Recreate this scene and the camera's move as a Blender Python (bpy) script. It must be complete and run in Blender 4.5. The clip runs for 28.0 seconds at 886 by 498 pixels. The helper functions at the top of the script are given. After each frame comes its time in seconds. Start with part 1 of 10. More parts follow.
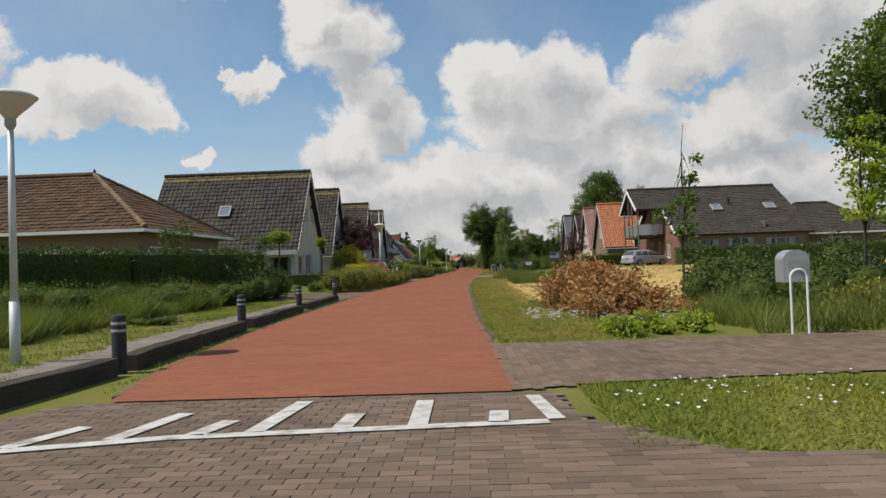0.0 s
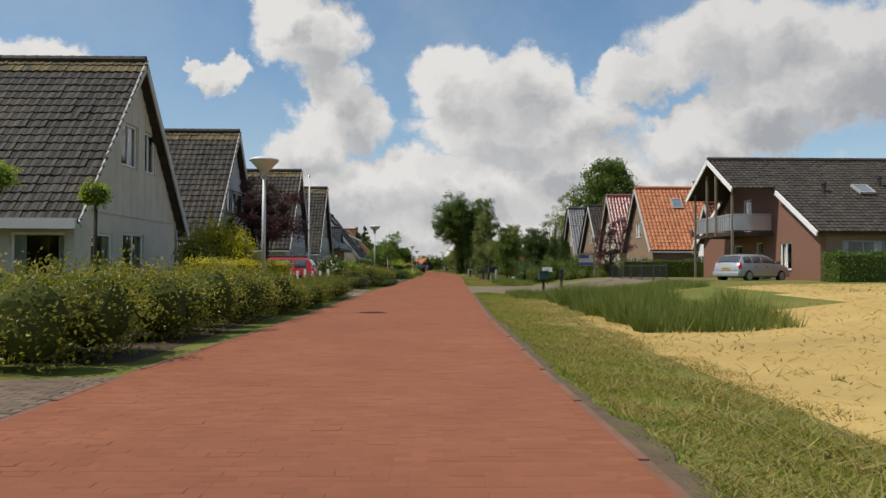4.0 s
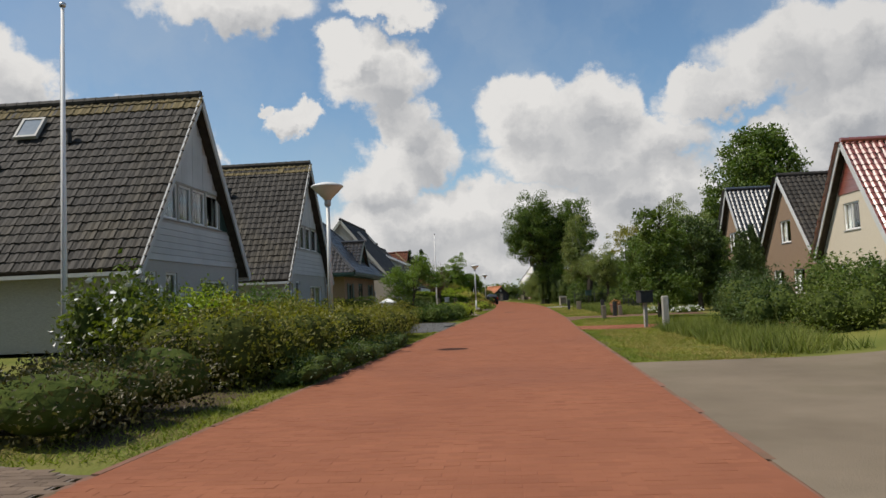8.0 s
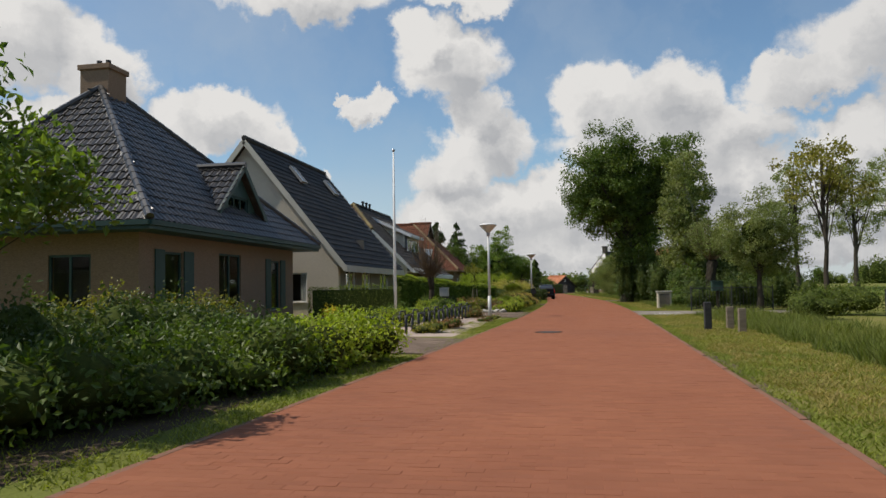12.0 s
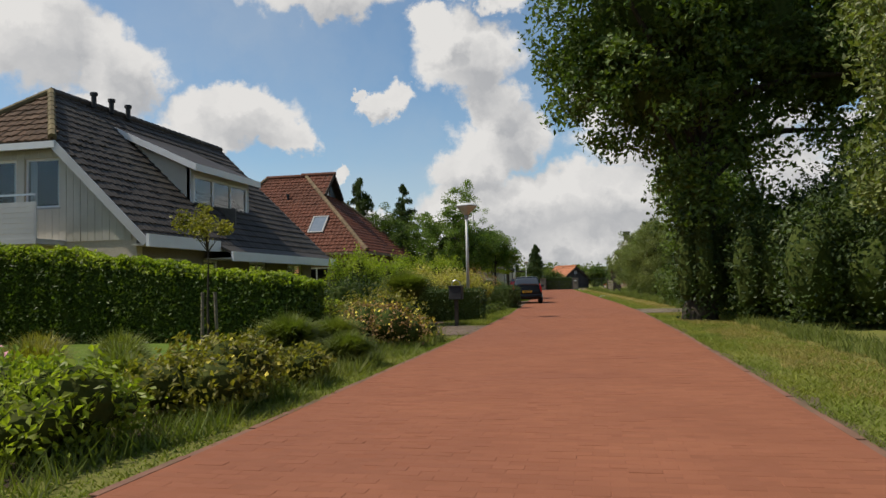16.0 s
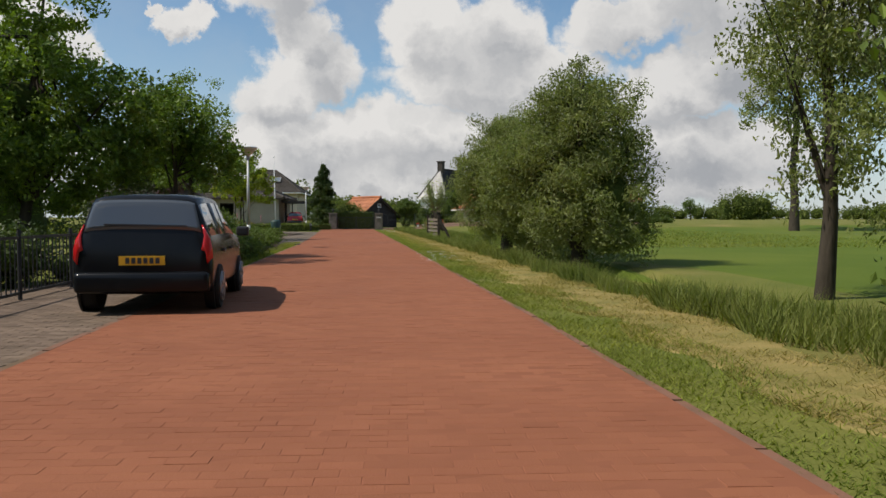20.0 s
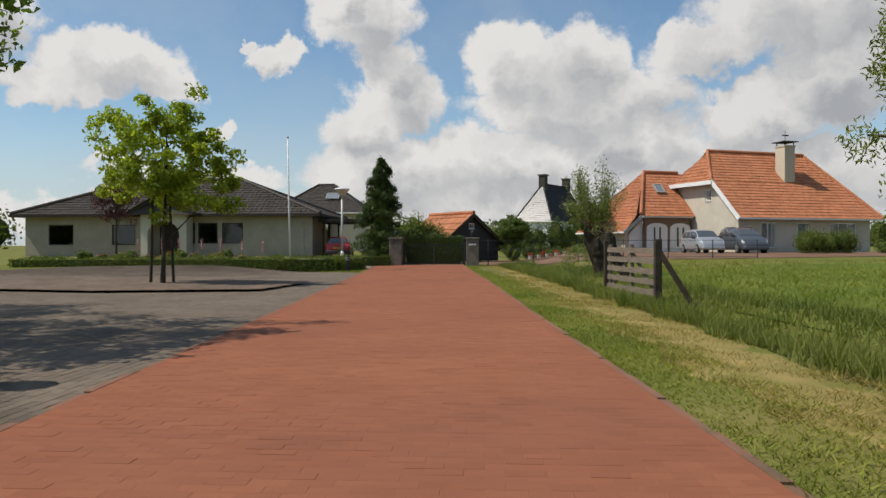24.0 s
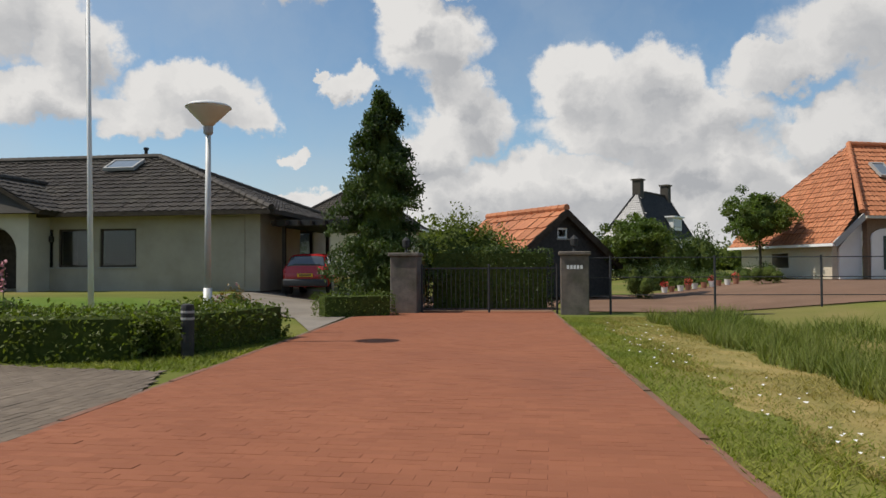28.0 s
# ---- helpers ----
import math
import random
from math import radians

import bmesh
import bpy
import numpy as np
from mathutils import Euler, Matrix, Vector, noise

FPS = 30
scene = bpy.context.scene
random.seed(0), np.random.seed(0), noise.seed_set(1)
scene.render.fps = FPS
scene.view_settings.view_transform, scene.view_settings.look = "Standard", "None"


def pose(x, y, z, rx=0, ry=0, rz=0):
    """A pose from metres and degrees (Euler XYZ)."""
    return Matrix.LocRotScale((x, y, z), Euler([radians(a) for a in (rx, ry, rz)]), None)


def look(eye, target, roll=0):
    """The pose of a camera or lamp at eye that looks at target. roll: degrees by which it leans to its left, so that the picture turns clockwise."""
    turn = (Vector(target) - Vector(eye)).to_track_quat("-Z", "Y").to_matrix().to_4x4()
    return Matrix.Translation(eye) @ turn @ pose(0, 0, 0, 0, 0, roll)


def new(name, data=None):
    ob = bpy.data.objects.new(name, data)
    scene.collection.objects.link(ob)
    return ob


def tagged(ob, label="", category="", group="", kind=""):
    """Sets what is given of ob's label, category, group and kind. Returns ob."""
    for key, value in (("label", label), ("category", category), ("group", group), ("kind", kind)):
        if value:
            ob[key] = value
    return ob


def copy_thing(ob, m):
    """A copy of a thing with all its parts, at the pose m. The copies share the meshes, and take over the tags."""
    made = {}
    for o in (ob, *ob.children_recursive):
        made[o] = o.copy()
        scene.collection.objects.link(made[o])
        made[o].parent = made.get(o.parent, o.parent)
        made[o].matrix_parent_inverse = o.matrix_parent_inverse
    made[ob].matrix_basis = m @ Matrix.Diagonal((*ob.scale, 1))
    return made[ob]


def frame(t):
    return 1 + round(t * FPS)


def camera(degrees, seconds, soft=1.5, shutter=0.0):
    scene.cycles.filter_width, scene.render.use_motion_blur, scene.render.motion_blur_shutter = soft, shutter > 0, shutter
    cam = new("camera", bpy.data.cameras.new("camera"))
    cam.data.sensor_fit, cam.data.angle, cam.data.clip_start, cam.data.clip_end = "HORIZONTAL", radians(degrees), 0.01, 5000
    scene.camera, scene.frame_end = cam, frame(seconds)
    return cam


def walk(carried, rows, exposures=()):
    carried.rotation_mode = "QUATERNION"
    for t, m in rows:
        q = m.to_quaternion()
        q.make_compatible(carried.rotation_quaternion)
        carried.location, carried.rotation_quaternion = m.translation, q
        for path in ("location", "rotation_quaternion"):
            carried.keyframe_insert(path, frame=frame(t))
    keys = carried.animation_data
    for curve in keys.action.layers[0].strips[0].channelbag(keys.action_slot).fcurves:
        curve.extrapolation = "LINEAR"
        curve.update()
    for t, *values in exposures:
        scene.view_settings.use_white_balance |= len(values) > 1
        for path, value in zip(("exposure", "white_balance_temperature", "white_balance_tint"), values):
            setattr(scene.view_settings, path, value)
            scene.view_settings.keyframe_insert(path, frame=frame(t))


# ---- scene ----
# exposure of the clip's camera, in stops
EXPOSURES = ((0.0, 0.0), (28.0, 0.0))
cam = camera(61.71, 28.0)
PATH = [
    (0.0, pose(0.000, -0.000, 1.215, 91.200, 1.966, 1.995)),
    (0.5, pose(-0.271, 2.974, 1.202, 90.076, 0.934, 0.237)),
    (1.0, pose(-0.519, 6.150, 1.205, 89.904, 2.795, 1.730)),
    (1.5, pose(-0.744, 9.409, 1.199, 88.916, 2.069, 0.719)),
    (2.0, pose(-0.948, 12.862, 1.184, 88.505, 3.350, 1.514)),
    (2.5, pose(-1.129, 16.420, 1.195, 87.979, 3.653, 2.287)),
    (3.0, pose(-1.274, 20.090, 1.213, 88.044, 3.970, 1.715)),
    (3.5, pose(-1.357, 23.807, 1.202, 90.253, 1.937, 0.344)),
    (5.5, pose(-1.356, 39.649, 1.202, 92.462, -2.437, -1.812)),
    (6.0, pose(-1.344, 43.665, 1.204, 93.256, 0.060, -2.791)),
    (6.5, pose(-1.322, 47.817, 1.204, 93.513, 0.185, -0.893)),
    (7.0, pose(-1.293, 51.915, 1.207, 93.282, 0.111, -0.191)),
    (7.5, pose(-1.212, 56.085, 1.204, 93.382, 1.272, 1.987)),
    (8.0, pose(-1.094, 59.997, 1.193, 93.803, 2.351, 4.910)),
    (8.5, pose(-0.951, 64.134, 1.191, 93.826, 2.016, 7.673)),
    (9.0, pose(-0.846, 68.077, 1.186, 93.785, 1.080, 6.578)),
    (9.5, pose(-0.731, 72.060, 1.202, 91.748, 0.128, 6.513)),
    (10.0, pose(-0.626, 75.980, 1.200, 92.586, -1.347, 8.832)),
    (10.5, pose(-0.513, 79.929, 1.197, 93.159, -0.453, 10.520)),
    (11.0, pose(-0.379, 84.066, 1.200, 93.295, 0.397, 9.897)),
    (11.5, pose(-0.250, 88.294, 1.202, 93.821, -0.400, 9.713)),
    (12.0, pose(-0.120, 92.294, 1.199, 93.114, 0.996, 10.268)),
    (12.5, pose(-0.000, 96.030, 1.184, 92.954, 0.356, 10.417)),
    (14.5, pose(0.420, 113.755, 1.190, 92.549, 0.116, 10.220)),
    (15.0, pose(0.485, 118.110, 1.200, 92.497, -0.047, 10.252)),
    (15.5, pose(0.540, 122.224, 1.193, 92.704, 0.980, 11.075)),
    (16.0, pose(0.588, 126.364, 1.203, 92.693, 1.335, 11.718)),
    (16.5, pose(0.579, 130.373, 1.199, 92.660, 1.437, 12.248)),
    (17.0, pose(0.582, 134.163, 1.195, 92.607, 1.825, 12.734)),
    (17.5, pose(0.595, 138.139, 1.197, 92.418, 2.561, 13.230)),
    (18.0, pose(0.565, 142.078, 1.211, 92.319, 2.139, 13.782)),
    (18.5, pose(0.467, 145.960, 1.190, 92.832, 2.818, 14.473)),
    (19.0, pose(0.321, 149.830, 1.210, 93.137, 1.886, 14.578)),
    (19.5, pose(0.136, 153.678, 1.199, 91.425, 0.188, 2.300)),
    (20.0, pose(-0.033, 157.589, 1.190, 87.578, -0.082, -3.155)),
    (20.5, pose(-0.234, 161.332, 1.200, 87.570, -0.034, -2.515)),
    (21.0, pose(-0.444, 165.012, 1.201, 87.330, 0.536, -2.092)),
    (21.5, pose(-0.654, 168.696, 1.200, 87.154, 0.724, -1.202)),
    (23.5, pose(-1.429, 183.826, 1.197, 90.002, 0.477, 2.601)),
    (24.0, pose(-1.573, 187.492, 1.193, 89.687, 0.052, 3.253)),
    (24.5, pose(-1.714, 191.020, 1.196, 91.245, 0.949, 4.408)),
    (25.0, pose(-1.850, 194.548, 1.196, 92.573, 0.953, 3.925)),
    (25.5, pose(-1.976, 197.863, 1.214, 91.971, 1.508, 3.066)),
    (26.0, pose(-2.058, 200.697, 1.205, 90.597, 1.570, 2.541)),
    (26.5, pose(-2.144, 203.517, 1.202, 92.010, 1.283, 4.475)),
    (27.0, pose(-2.265, 206.247, 1.206, 91.682, 2.270, 5.721)),
    (27.5, pose(-2.489, 208.691, 1.201, 91.460, 2.253, 7.053)),
    (28.0, pose(-2.785, 210.901, 1.196, 91.507, 0.258, 8.623)),
]
walk(cam, PATH, EXPOSURES)

# ---- sky and sun ----
SUN = Vector((-2.55, -0.55, 3.65)).normalized()
world = bpy.data.worlds.new("world")
scene.world = world
world.use_nodes = True
wn = world.node_tree.nodes
wl = world.node_tree.links
wn.clear()


def wmath(op, a, b=None, clamp=False):
    n = wn.new("ShaderNodeMath")
    n.operation = op
    n.use_clamp = clamp
    for k, v in enumerate((a, b)):
        if v is None:
            continue
        if isinstance(v, (int, float)):
            n.inputs[k].default_value = v
        else:
            wl.new(v, n.inputs[k])
    return n.outputs[0]


def wvec(op, a, b):
    n = wn.new("ShaderNodeVectorMath")
    n.operation = op
    for k, v in enumerate((a, b)):
        if isinstance(v, tuple):
            n.inputs[k].default_value = v
        else:
            wl.new(v, n.inputs[k])
    return n


def wmix(fac, a, b):
    n = wn.new("ShaderNodeMixRGB")
    for k, v in enumerate((fac, a, b)):
        if isinstance(v, tuple):
            n.inputs[k].default_value = (*v, 1)
        elif isinstance(v, (int, float)):
            n.inputs[k].default_value = v
        else:
            wl.new(v, n.inputs[k])
    return n.outputs[0]


sky = wn.new("ShaderNodeTexSky")
sky.sky_type = "NISHITA"
sky.sun_disc = False
sky.sun_elevation = math.asin(SUN.z)
sky.sun_rotation = math.atan2(SUN.x, SUN.y)
sky.altitude = 0
sky.air_density, sky.dust_density, sky.ozone_density = 1.0, 0.4, 1.0

coord = wn.new("ShaderNodeTexCoord")
sep = wn.new("ShaderNodeSeparateXYZ")
wl.new(coord.outputs["Generated"], sep.inputs[0])
azim = wmath("ARCTAN2", sep.outputs[0], sep.outputs[1])
elev = wmath("ARCSINE", sep.outputs[2])
flat = wn.new("ShaderNodeCombineXYZ")
wl.new(azim, flat.inputs[0])
wl.new(elev, flat.inputs[1])

puff = wn.new("ShaderNodeTexNoise")
puff.inputs["Scale"].default_value = 14.0
puff.inputs["Detail"].default_value = 9.0
puff.inputs["Roughness"].default_value = 0.62
wl.new(flat.outputs[0], puff.inputs["Vector"])
push = wvec("MULTIPLY", wvec("SUBTRACT", puff.outputs["Color"], (0.5, 0.5, 0.5)).outputs[0], (0.125, 0.12, 0.0)).outputs[0]
bent = wvec("ADD", flat.outputs[0], push).outputs[0]

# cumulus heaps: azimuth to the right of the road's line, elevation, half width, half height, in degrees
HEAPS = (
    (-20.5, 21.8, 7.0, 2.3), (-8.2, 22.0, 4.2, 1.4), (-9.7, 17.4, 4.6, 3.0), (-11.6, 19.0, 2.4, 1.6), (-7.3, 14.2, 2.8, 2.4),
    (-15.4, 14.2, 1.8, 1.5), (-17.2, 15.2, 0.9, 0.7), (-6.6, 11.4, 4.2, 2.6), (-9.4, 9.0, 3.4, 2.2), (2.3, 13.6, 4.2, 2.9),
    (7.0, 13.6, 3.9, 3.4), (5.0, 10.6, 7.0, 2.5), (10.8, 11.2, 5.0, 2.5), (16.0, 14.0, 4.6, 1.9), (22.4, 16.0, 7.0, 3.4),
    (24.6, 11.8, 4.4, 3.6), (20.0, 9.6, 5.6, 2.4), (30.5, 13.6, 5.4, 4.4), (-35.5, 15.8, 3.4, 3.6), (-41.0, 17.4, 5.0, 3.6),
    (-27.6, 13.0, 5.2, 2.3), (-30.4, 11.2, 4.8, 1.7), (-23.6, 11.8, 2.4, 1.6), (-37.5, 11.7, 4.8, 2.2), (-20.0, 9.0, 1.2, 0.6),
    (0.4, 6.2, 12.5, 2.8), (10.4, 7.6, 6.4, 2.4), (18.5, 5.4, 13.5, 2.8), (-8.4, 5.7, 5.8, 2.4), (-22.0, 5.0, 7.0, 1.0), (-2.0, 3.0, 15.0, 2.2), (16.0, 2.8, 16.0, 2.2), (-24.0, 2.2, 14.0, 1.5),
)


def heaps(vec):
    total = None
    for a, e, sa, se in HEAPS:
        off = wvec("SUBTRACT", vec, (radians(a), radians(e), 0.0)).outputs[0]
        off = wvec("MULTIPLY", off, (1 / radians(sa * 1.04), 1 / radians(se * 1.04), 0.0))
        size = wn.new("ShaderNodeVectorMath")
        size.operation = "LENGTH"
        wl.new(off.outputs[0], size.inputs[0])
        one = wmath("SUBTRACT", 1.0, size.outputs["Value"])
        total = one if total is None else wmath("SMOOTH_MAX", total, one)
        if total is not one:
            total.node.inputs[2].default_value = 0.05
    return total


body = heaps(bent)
# away from the road's line the fair-weather clouds go on at random
field = wn.new("ShaderNodeTexNoise")
field.inputs["Scale"].default_value = 3.2
field.inputs["Detail"].default_value = 8.0
field.inputs["Roughness"].default_value = 0.6
wl.new(bent, field.inputs["Vector"])
rest = wmath("MULTIPLY", wmath("SUBTRACT", field.outputs["Fac"], 0.575), 3.0)
aside = wmath("MULTIPLY", wmath("SUBTRACT", wmath("ABSOLUTE", azim), 0.8), 8.0, clamp=True)
high = wmath("MULTIPLY", wmath("SUBTRACT", elev, 0.44), 8.0, clamp=True)
where = wmath("MAXIMUM", aside, high)
thick = wmath("ADD", wmath("MULTIPLY", body, wmath("SUBTRACT", 1.0, where)), wmath("MULTIPLY", rest, where))
cover = wn.new("ShaderNodeMapRange")
cover.interpolation_type = "SMOOTHSTEP"
cover.inputs["From Min"].default_value = -0.06
cover.inputs["From Max"].default_value = 0.26
wl.new(thick, cover.inputs["Value"])
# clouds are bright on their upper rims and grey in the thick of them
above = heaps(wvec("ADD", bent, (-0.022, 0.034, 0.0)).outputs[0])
grey = wn.new("ShaderNodeMapRange")
grey.inputs["From Min"].default_value = 0.05
grey.inputs["From Max"].default_value = 0.75
wl.new(above, grey.inputs["Value"])
fine = wn.new("ShaderNodeTexNoise")
fine.inputs["Scale"].default_value = 13.0
fine.inputs["Detail"].default_value = 7.0
wl.new(bent, fine.inputs["Vector"])
tone = wmath("ADD", wmath("MULTIPLY", grey.outputs[0], 0.8), wmath("MULTIPLY", wmath("SUBTRACT", fine.outputs["Fac"], 0.5), 1.7), clamp=True)
# the cloud thickens to the right of the road
tone = wmath("ADD", wmath("MULTIPLY", tone, 0.85), wmath("MULTIPLY", wmath("SUBTRACT", azim, 0.1), 0.5, clamp=True), clamp=True)
cloud = wmix(tone, (7.3, 7.15, 6.95), (3.6, 3.72, 3.95))
thin = wn.new("ShaderNodeTexNoise")
thin.inputs["Scale"].default_value = 5.0
thin.inputs["Detail"].default_value = 6.0
wl.new(bent, thin.inputs["Vector"])
veil = wmath("MULTIPLY", wmath("SUBTRACT", thin.outputs["Fac"], 0.36), 1.15, clamp=True)
clear = wvec("MULTIPLY", sky.outputs[0], (0.92, 1.06, 1.1)).outputs[0]
hazy = wmix(veil, clear, (4.4, 5.0, 5.6))
low = wmath("SUBTRACT", 1.0, wmath("MULTIPLY", elev, 6.0), clamp=True)
hazy = wmix(wmath("MULTIPLY", low, 0.75), hazy, (5.2, 5.6, 6.1))
mixed = wmix(cover.outputs[0], hazy, cloud)
back = wn.new("ShaderNodeBackground")
back.inputs["Strength"].default_value = 0.104
wl.new(mixed, back.inputs["Color"])
wout = wn.new("ShaderNodeOutputWorld")
wl.new(back.outputs[0], wout.inputs[0])

sun = new("sun", bpy.data.lights.new("sun", "SUN"))
sun.data.energy = 4.1
sun.data.angle = radians(0.53)
sun.data.color = (1.0, 0.93, 0.82)
sun.matrix_world = look((0, 100, 60), Vector((0, 100, 60)) - SUN)

# ---- materials ----


def mat(name, c1, c2=None, scale=4.0, rough=0.8, metal=0.0, bump=0.0, bscale=40.0, island=0.0, rand=0.0, spec=0.4, detail=5.0, mid=0.5, leafy=0.0, stain=None, stretch=None):
    """A surface of two colours mixed by noise, with grain as relief; island: change from piece to piece within a mesh; rand: from object to object."""
    m = bpy.data.materials.new(name)
    m.use_nodes = True
    nt = m.node_tree
    n, lk = nt.nodes, nt.links
    b = n["Principled BSDF"]
    b.inputs["Roughness"].default_value = rough
    b.inputs["Metallic"].default_value = metal
    b.inputs["Specular IOR Level"].default_value = spec
    tc = n.new("ShaderNodeTexCoord")
    src = tc.outputs["Object"]
    geo = n.new("ShaderNodeNewGeometry")
    src = geo.outputs["Position"]
    if stretch:
        mp = n.new("ShaderNodeVectorMath")
        mp.operation = "MULTIPLY"
        mp.inputs[1].default_value = stretch
        lk.new(src, mp.inputs[0])
        src = mp.outputs[0]
    no = n.new("ShaderNodeTexNoise")
    no.inputs["Scale"].default_value = scale
    no.inputs["Detail"].default_value = detail
    no.inputs["Roughness"].default_value = 0.6
    lk.new(src, no.inputs["Vector"])
    ramp = n.new("ShaderNodeMapRange")
    ramp.inputs["From Min"].default_value = mid - 0.2
    ramp.inputs["From Max"].default_value = mid + 0.2
    lk.new(no.outputs["Fac"], ramp.inputs["Value"])
    mx = n.new("ShaderNodeMixRGB")
    mx.inputs[1].default_value = (*c1, 1)
    mx.inputs[2].default_value = (*(c2 or c1), 1)
    lk.new(ramp.outputs[0], mx.inputs[0])
    col = mx.outputs[0]
    if stain:
        sc, depth, tint = stain
        n2 = n.new("ShaderNodeTexNoise")
        n2.inputs["Scale"].default_value = sc
        n2.inputs["Detail"].default_value = 4
        lk.new(src, n2.inputs["Vector"])
        r2 = n.new("ShaderNodeMapRange")
        r2.inputs["From Min"].default_value = 0.5
        r2.inputs["From Max"].default_value = 0.7
        r2.inputs["To Max"].default_value = depth
        lk.new(n2.outputs["Fac"], r2.inputs["Value"])
        m2 = n.new("ShaderNodeMixRGB")
        lk.new(r2.outputs[0], m2.inputs[0])
        lk.new(col, m2.inputs[1])
        m2.inputs[2].default_value = (*tint, 1)
        col = m2.outputs[0]
    for amount, out in ((island, geo.outputs["Random Per Island"]), (rand, None)):
        if not amount:
            continue
        if out is None:
            out = n.new("ShaderNodeObjectInfo").outputs["Random"]
        mr = n.new("ShaderNodeMapRange")
        mr.inputs["To Min"].default_value = 1 - amount
        mr.inputs["To Max"].default_value = 1 + amount
        lk.new(out, mr.inputs["Value"])
        hv = n.new("ShaderNodeVectorMath")
        hv.operation = "SCALE"
        lk.new(col, hv.inputs[0])
        lk.new(mr.outputs[0], hv.inputs["Scale"])
        col = hv.outputs[0]
    lk.new(col, b.inputs["Base Color"])
    if bump:
        nb = n.new("ShaderNodeTexNoise")
        nb.inputs["Scale"].default_value = bscale
        nb.inputs["Detail"].default_value = 4
        lk.new(src, nb.inputs["Vector"])
        bp = n.new("ShaderNodeBump")
        bp.inputs["Strength"].default_value = bump
        bp.inputs["Distance"].default_value = 0.02
        lk.new(nb.outputs["Fac"], bp.inputs["Height"])
        lk.new(bp.outputs[0], b.inputs["Normal"])
    if leafy:
        tr = n.new("ShaderNodeBsdfTranslucent")
        sc = n.new("ShaderNodeVectorMath")
        sc.operation = "MULTIPLY"
        sc.inputs[1].default_value = (1.1, 1.25, 0.4)
        lk.new(col, sc.inputs[0])
        lk.new(sc.outputs[0], tr.inputs["Color"])
        ms = n.new("ShaderNodeMixShader")
        ms.inputs[0].default_value = leafy
        lk.new(b.outputs[0], ms.inputs[1])
        lk.new(tr.outputs[0], ms.inputs[2])
        lk.new(ms.outputs[0], n["Material Output"].inputs["Surface"])
    return m


def leaf(name, c1, c2, rough=0.5, island=0.35, leafy=0.35, scale=0.9):
    return mat(name, c1, c2, scale=scale, rough=rough, island=island, leafy=leafy, spec=0.35)


def glass_mat(name, tint=(0.8, 0.85, 0.85)):
    m = bpy.data.materials.new(name)
    m.use_nodes = True
    b = m.node_tree.nodes["Principled BSDF"]
    b.inputs["Base Color"].default_value = (*tint, 1)
    b.inputs["Transmission Weight"].default_value = 1.0
    b.inputs["Roughness"].default_value = 0.02
    b.inputs["IOR"].default_value = 1.45
    return m


M = {}
M["red_paver"] = mat("red_paver", (0.245, 0.09, 0.047), (0.295, 0.112, 0.058), scale=0.8, rough=0.92, island=0.06, bump=0.25, bscale=90, stain=(0.22, 0.45, (0.2, 0.08, 0.05)), spec=0.2)
M["red_paver_piece"] = mat("red_paver_piece", (0.245, 0.09, 0.047), (0.295, 0.112, 0.058), scale=0.8, rough=0.92, rand=0.06, bump=0.25, bscale=90, stain=(0.22, 0.45, (0.2, 0.08, 0.05)), spec=0.2)
M["red_joint"] = mat("red_joint", (0.235, 0.09, 0.05), (0.275, 0.106, 0.06), scale=3, rough=0.95, spec=0.1)
M["brown_paver"] = mat("brown_paver", (0.14, 0.1, 0.072), (0.205, 0.148, 0.108), scale=0.8, rough=0.9, island=0.2, bump=0.3, bscale=80, stain=(0.5, 0.5, (0.11, 0.085, 0.055)), spec=0.2)
M["grey_paver"] = mat("grey_paver", (0.19, 0.165, 0.135), (0.26, 0.225, 0.185), scale=0.7, rough=0.9, island=0.12, bump=0.25, bscale=60, stain=(0.6, 0.6, (0.14, 0.112, 0.08)), spec=0.2)
M["sand_joint"] = mat("sand_joint", (0.16, 0.13, 0.1), (0.22, 0.18, 0.14), scale=5, rough=0.95)
M["dark_paver"] = mat("dark_paver", (0.085, 0.081, 0.074), (0.125, 0.118, 0.108), scale=0.9, rough=0.88, island=0.15, bump=0.25, bscale=60)
M["grass"] = mat("grass", (0.105, 0.13, 0.026), (0.185, 0.18, 0.045), scale=0.35, rough=0.95, bump=0.9, bscale=22, stain=(0.2, 0.7, (0.235, 0.185, 0.07)), spec=0.1)
M["lawn"] = mat("lawn", (0.085, 0.145, 0.02), (0.15, 0.2, 0.034), scale=0.8, rough=0.95, bump=0.9, bscale=35, spec=0.1)
M["meadow"] = mat("meadow", (0.07, 0.115, 0.014), (0.125, 0.155, 0.024), scale=0.12, rough=0.95, bump=0.8, bscale=12, spec=0.1, stain=(0.07, 0.5, (0.15, 0.155, 0.04)))
M["straw"] = mat("straw", (0.44, 0.3, 0.105), (0.55, 0.39, 0.145), scale=0.45, rough=0.95, bump=1.0, bscale=26, stain=(0.25, 0.5, (0.33, 0.235, 0.095)), spec=0.1, stretch=(0.35, 1.6, 1))
M["soil"] = mat("soil", (0.065, 0.046, 0.03), (0.1, 0.075, 0.05), scale=3, rough=0.95, bump=0.8, bscale=25, spec=0.1)
M["kerb"] = mat("kerb", (0.17, 0.085, 0.055), (0.23, 0.11, 0.07), scale=3, rough=0.95, bump=0.3, rand=0.1, stain=(1.2, 0.8, (0.09, 0.075, 0.04)))
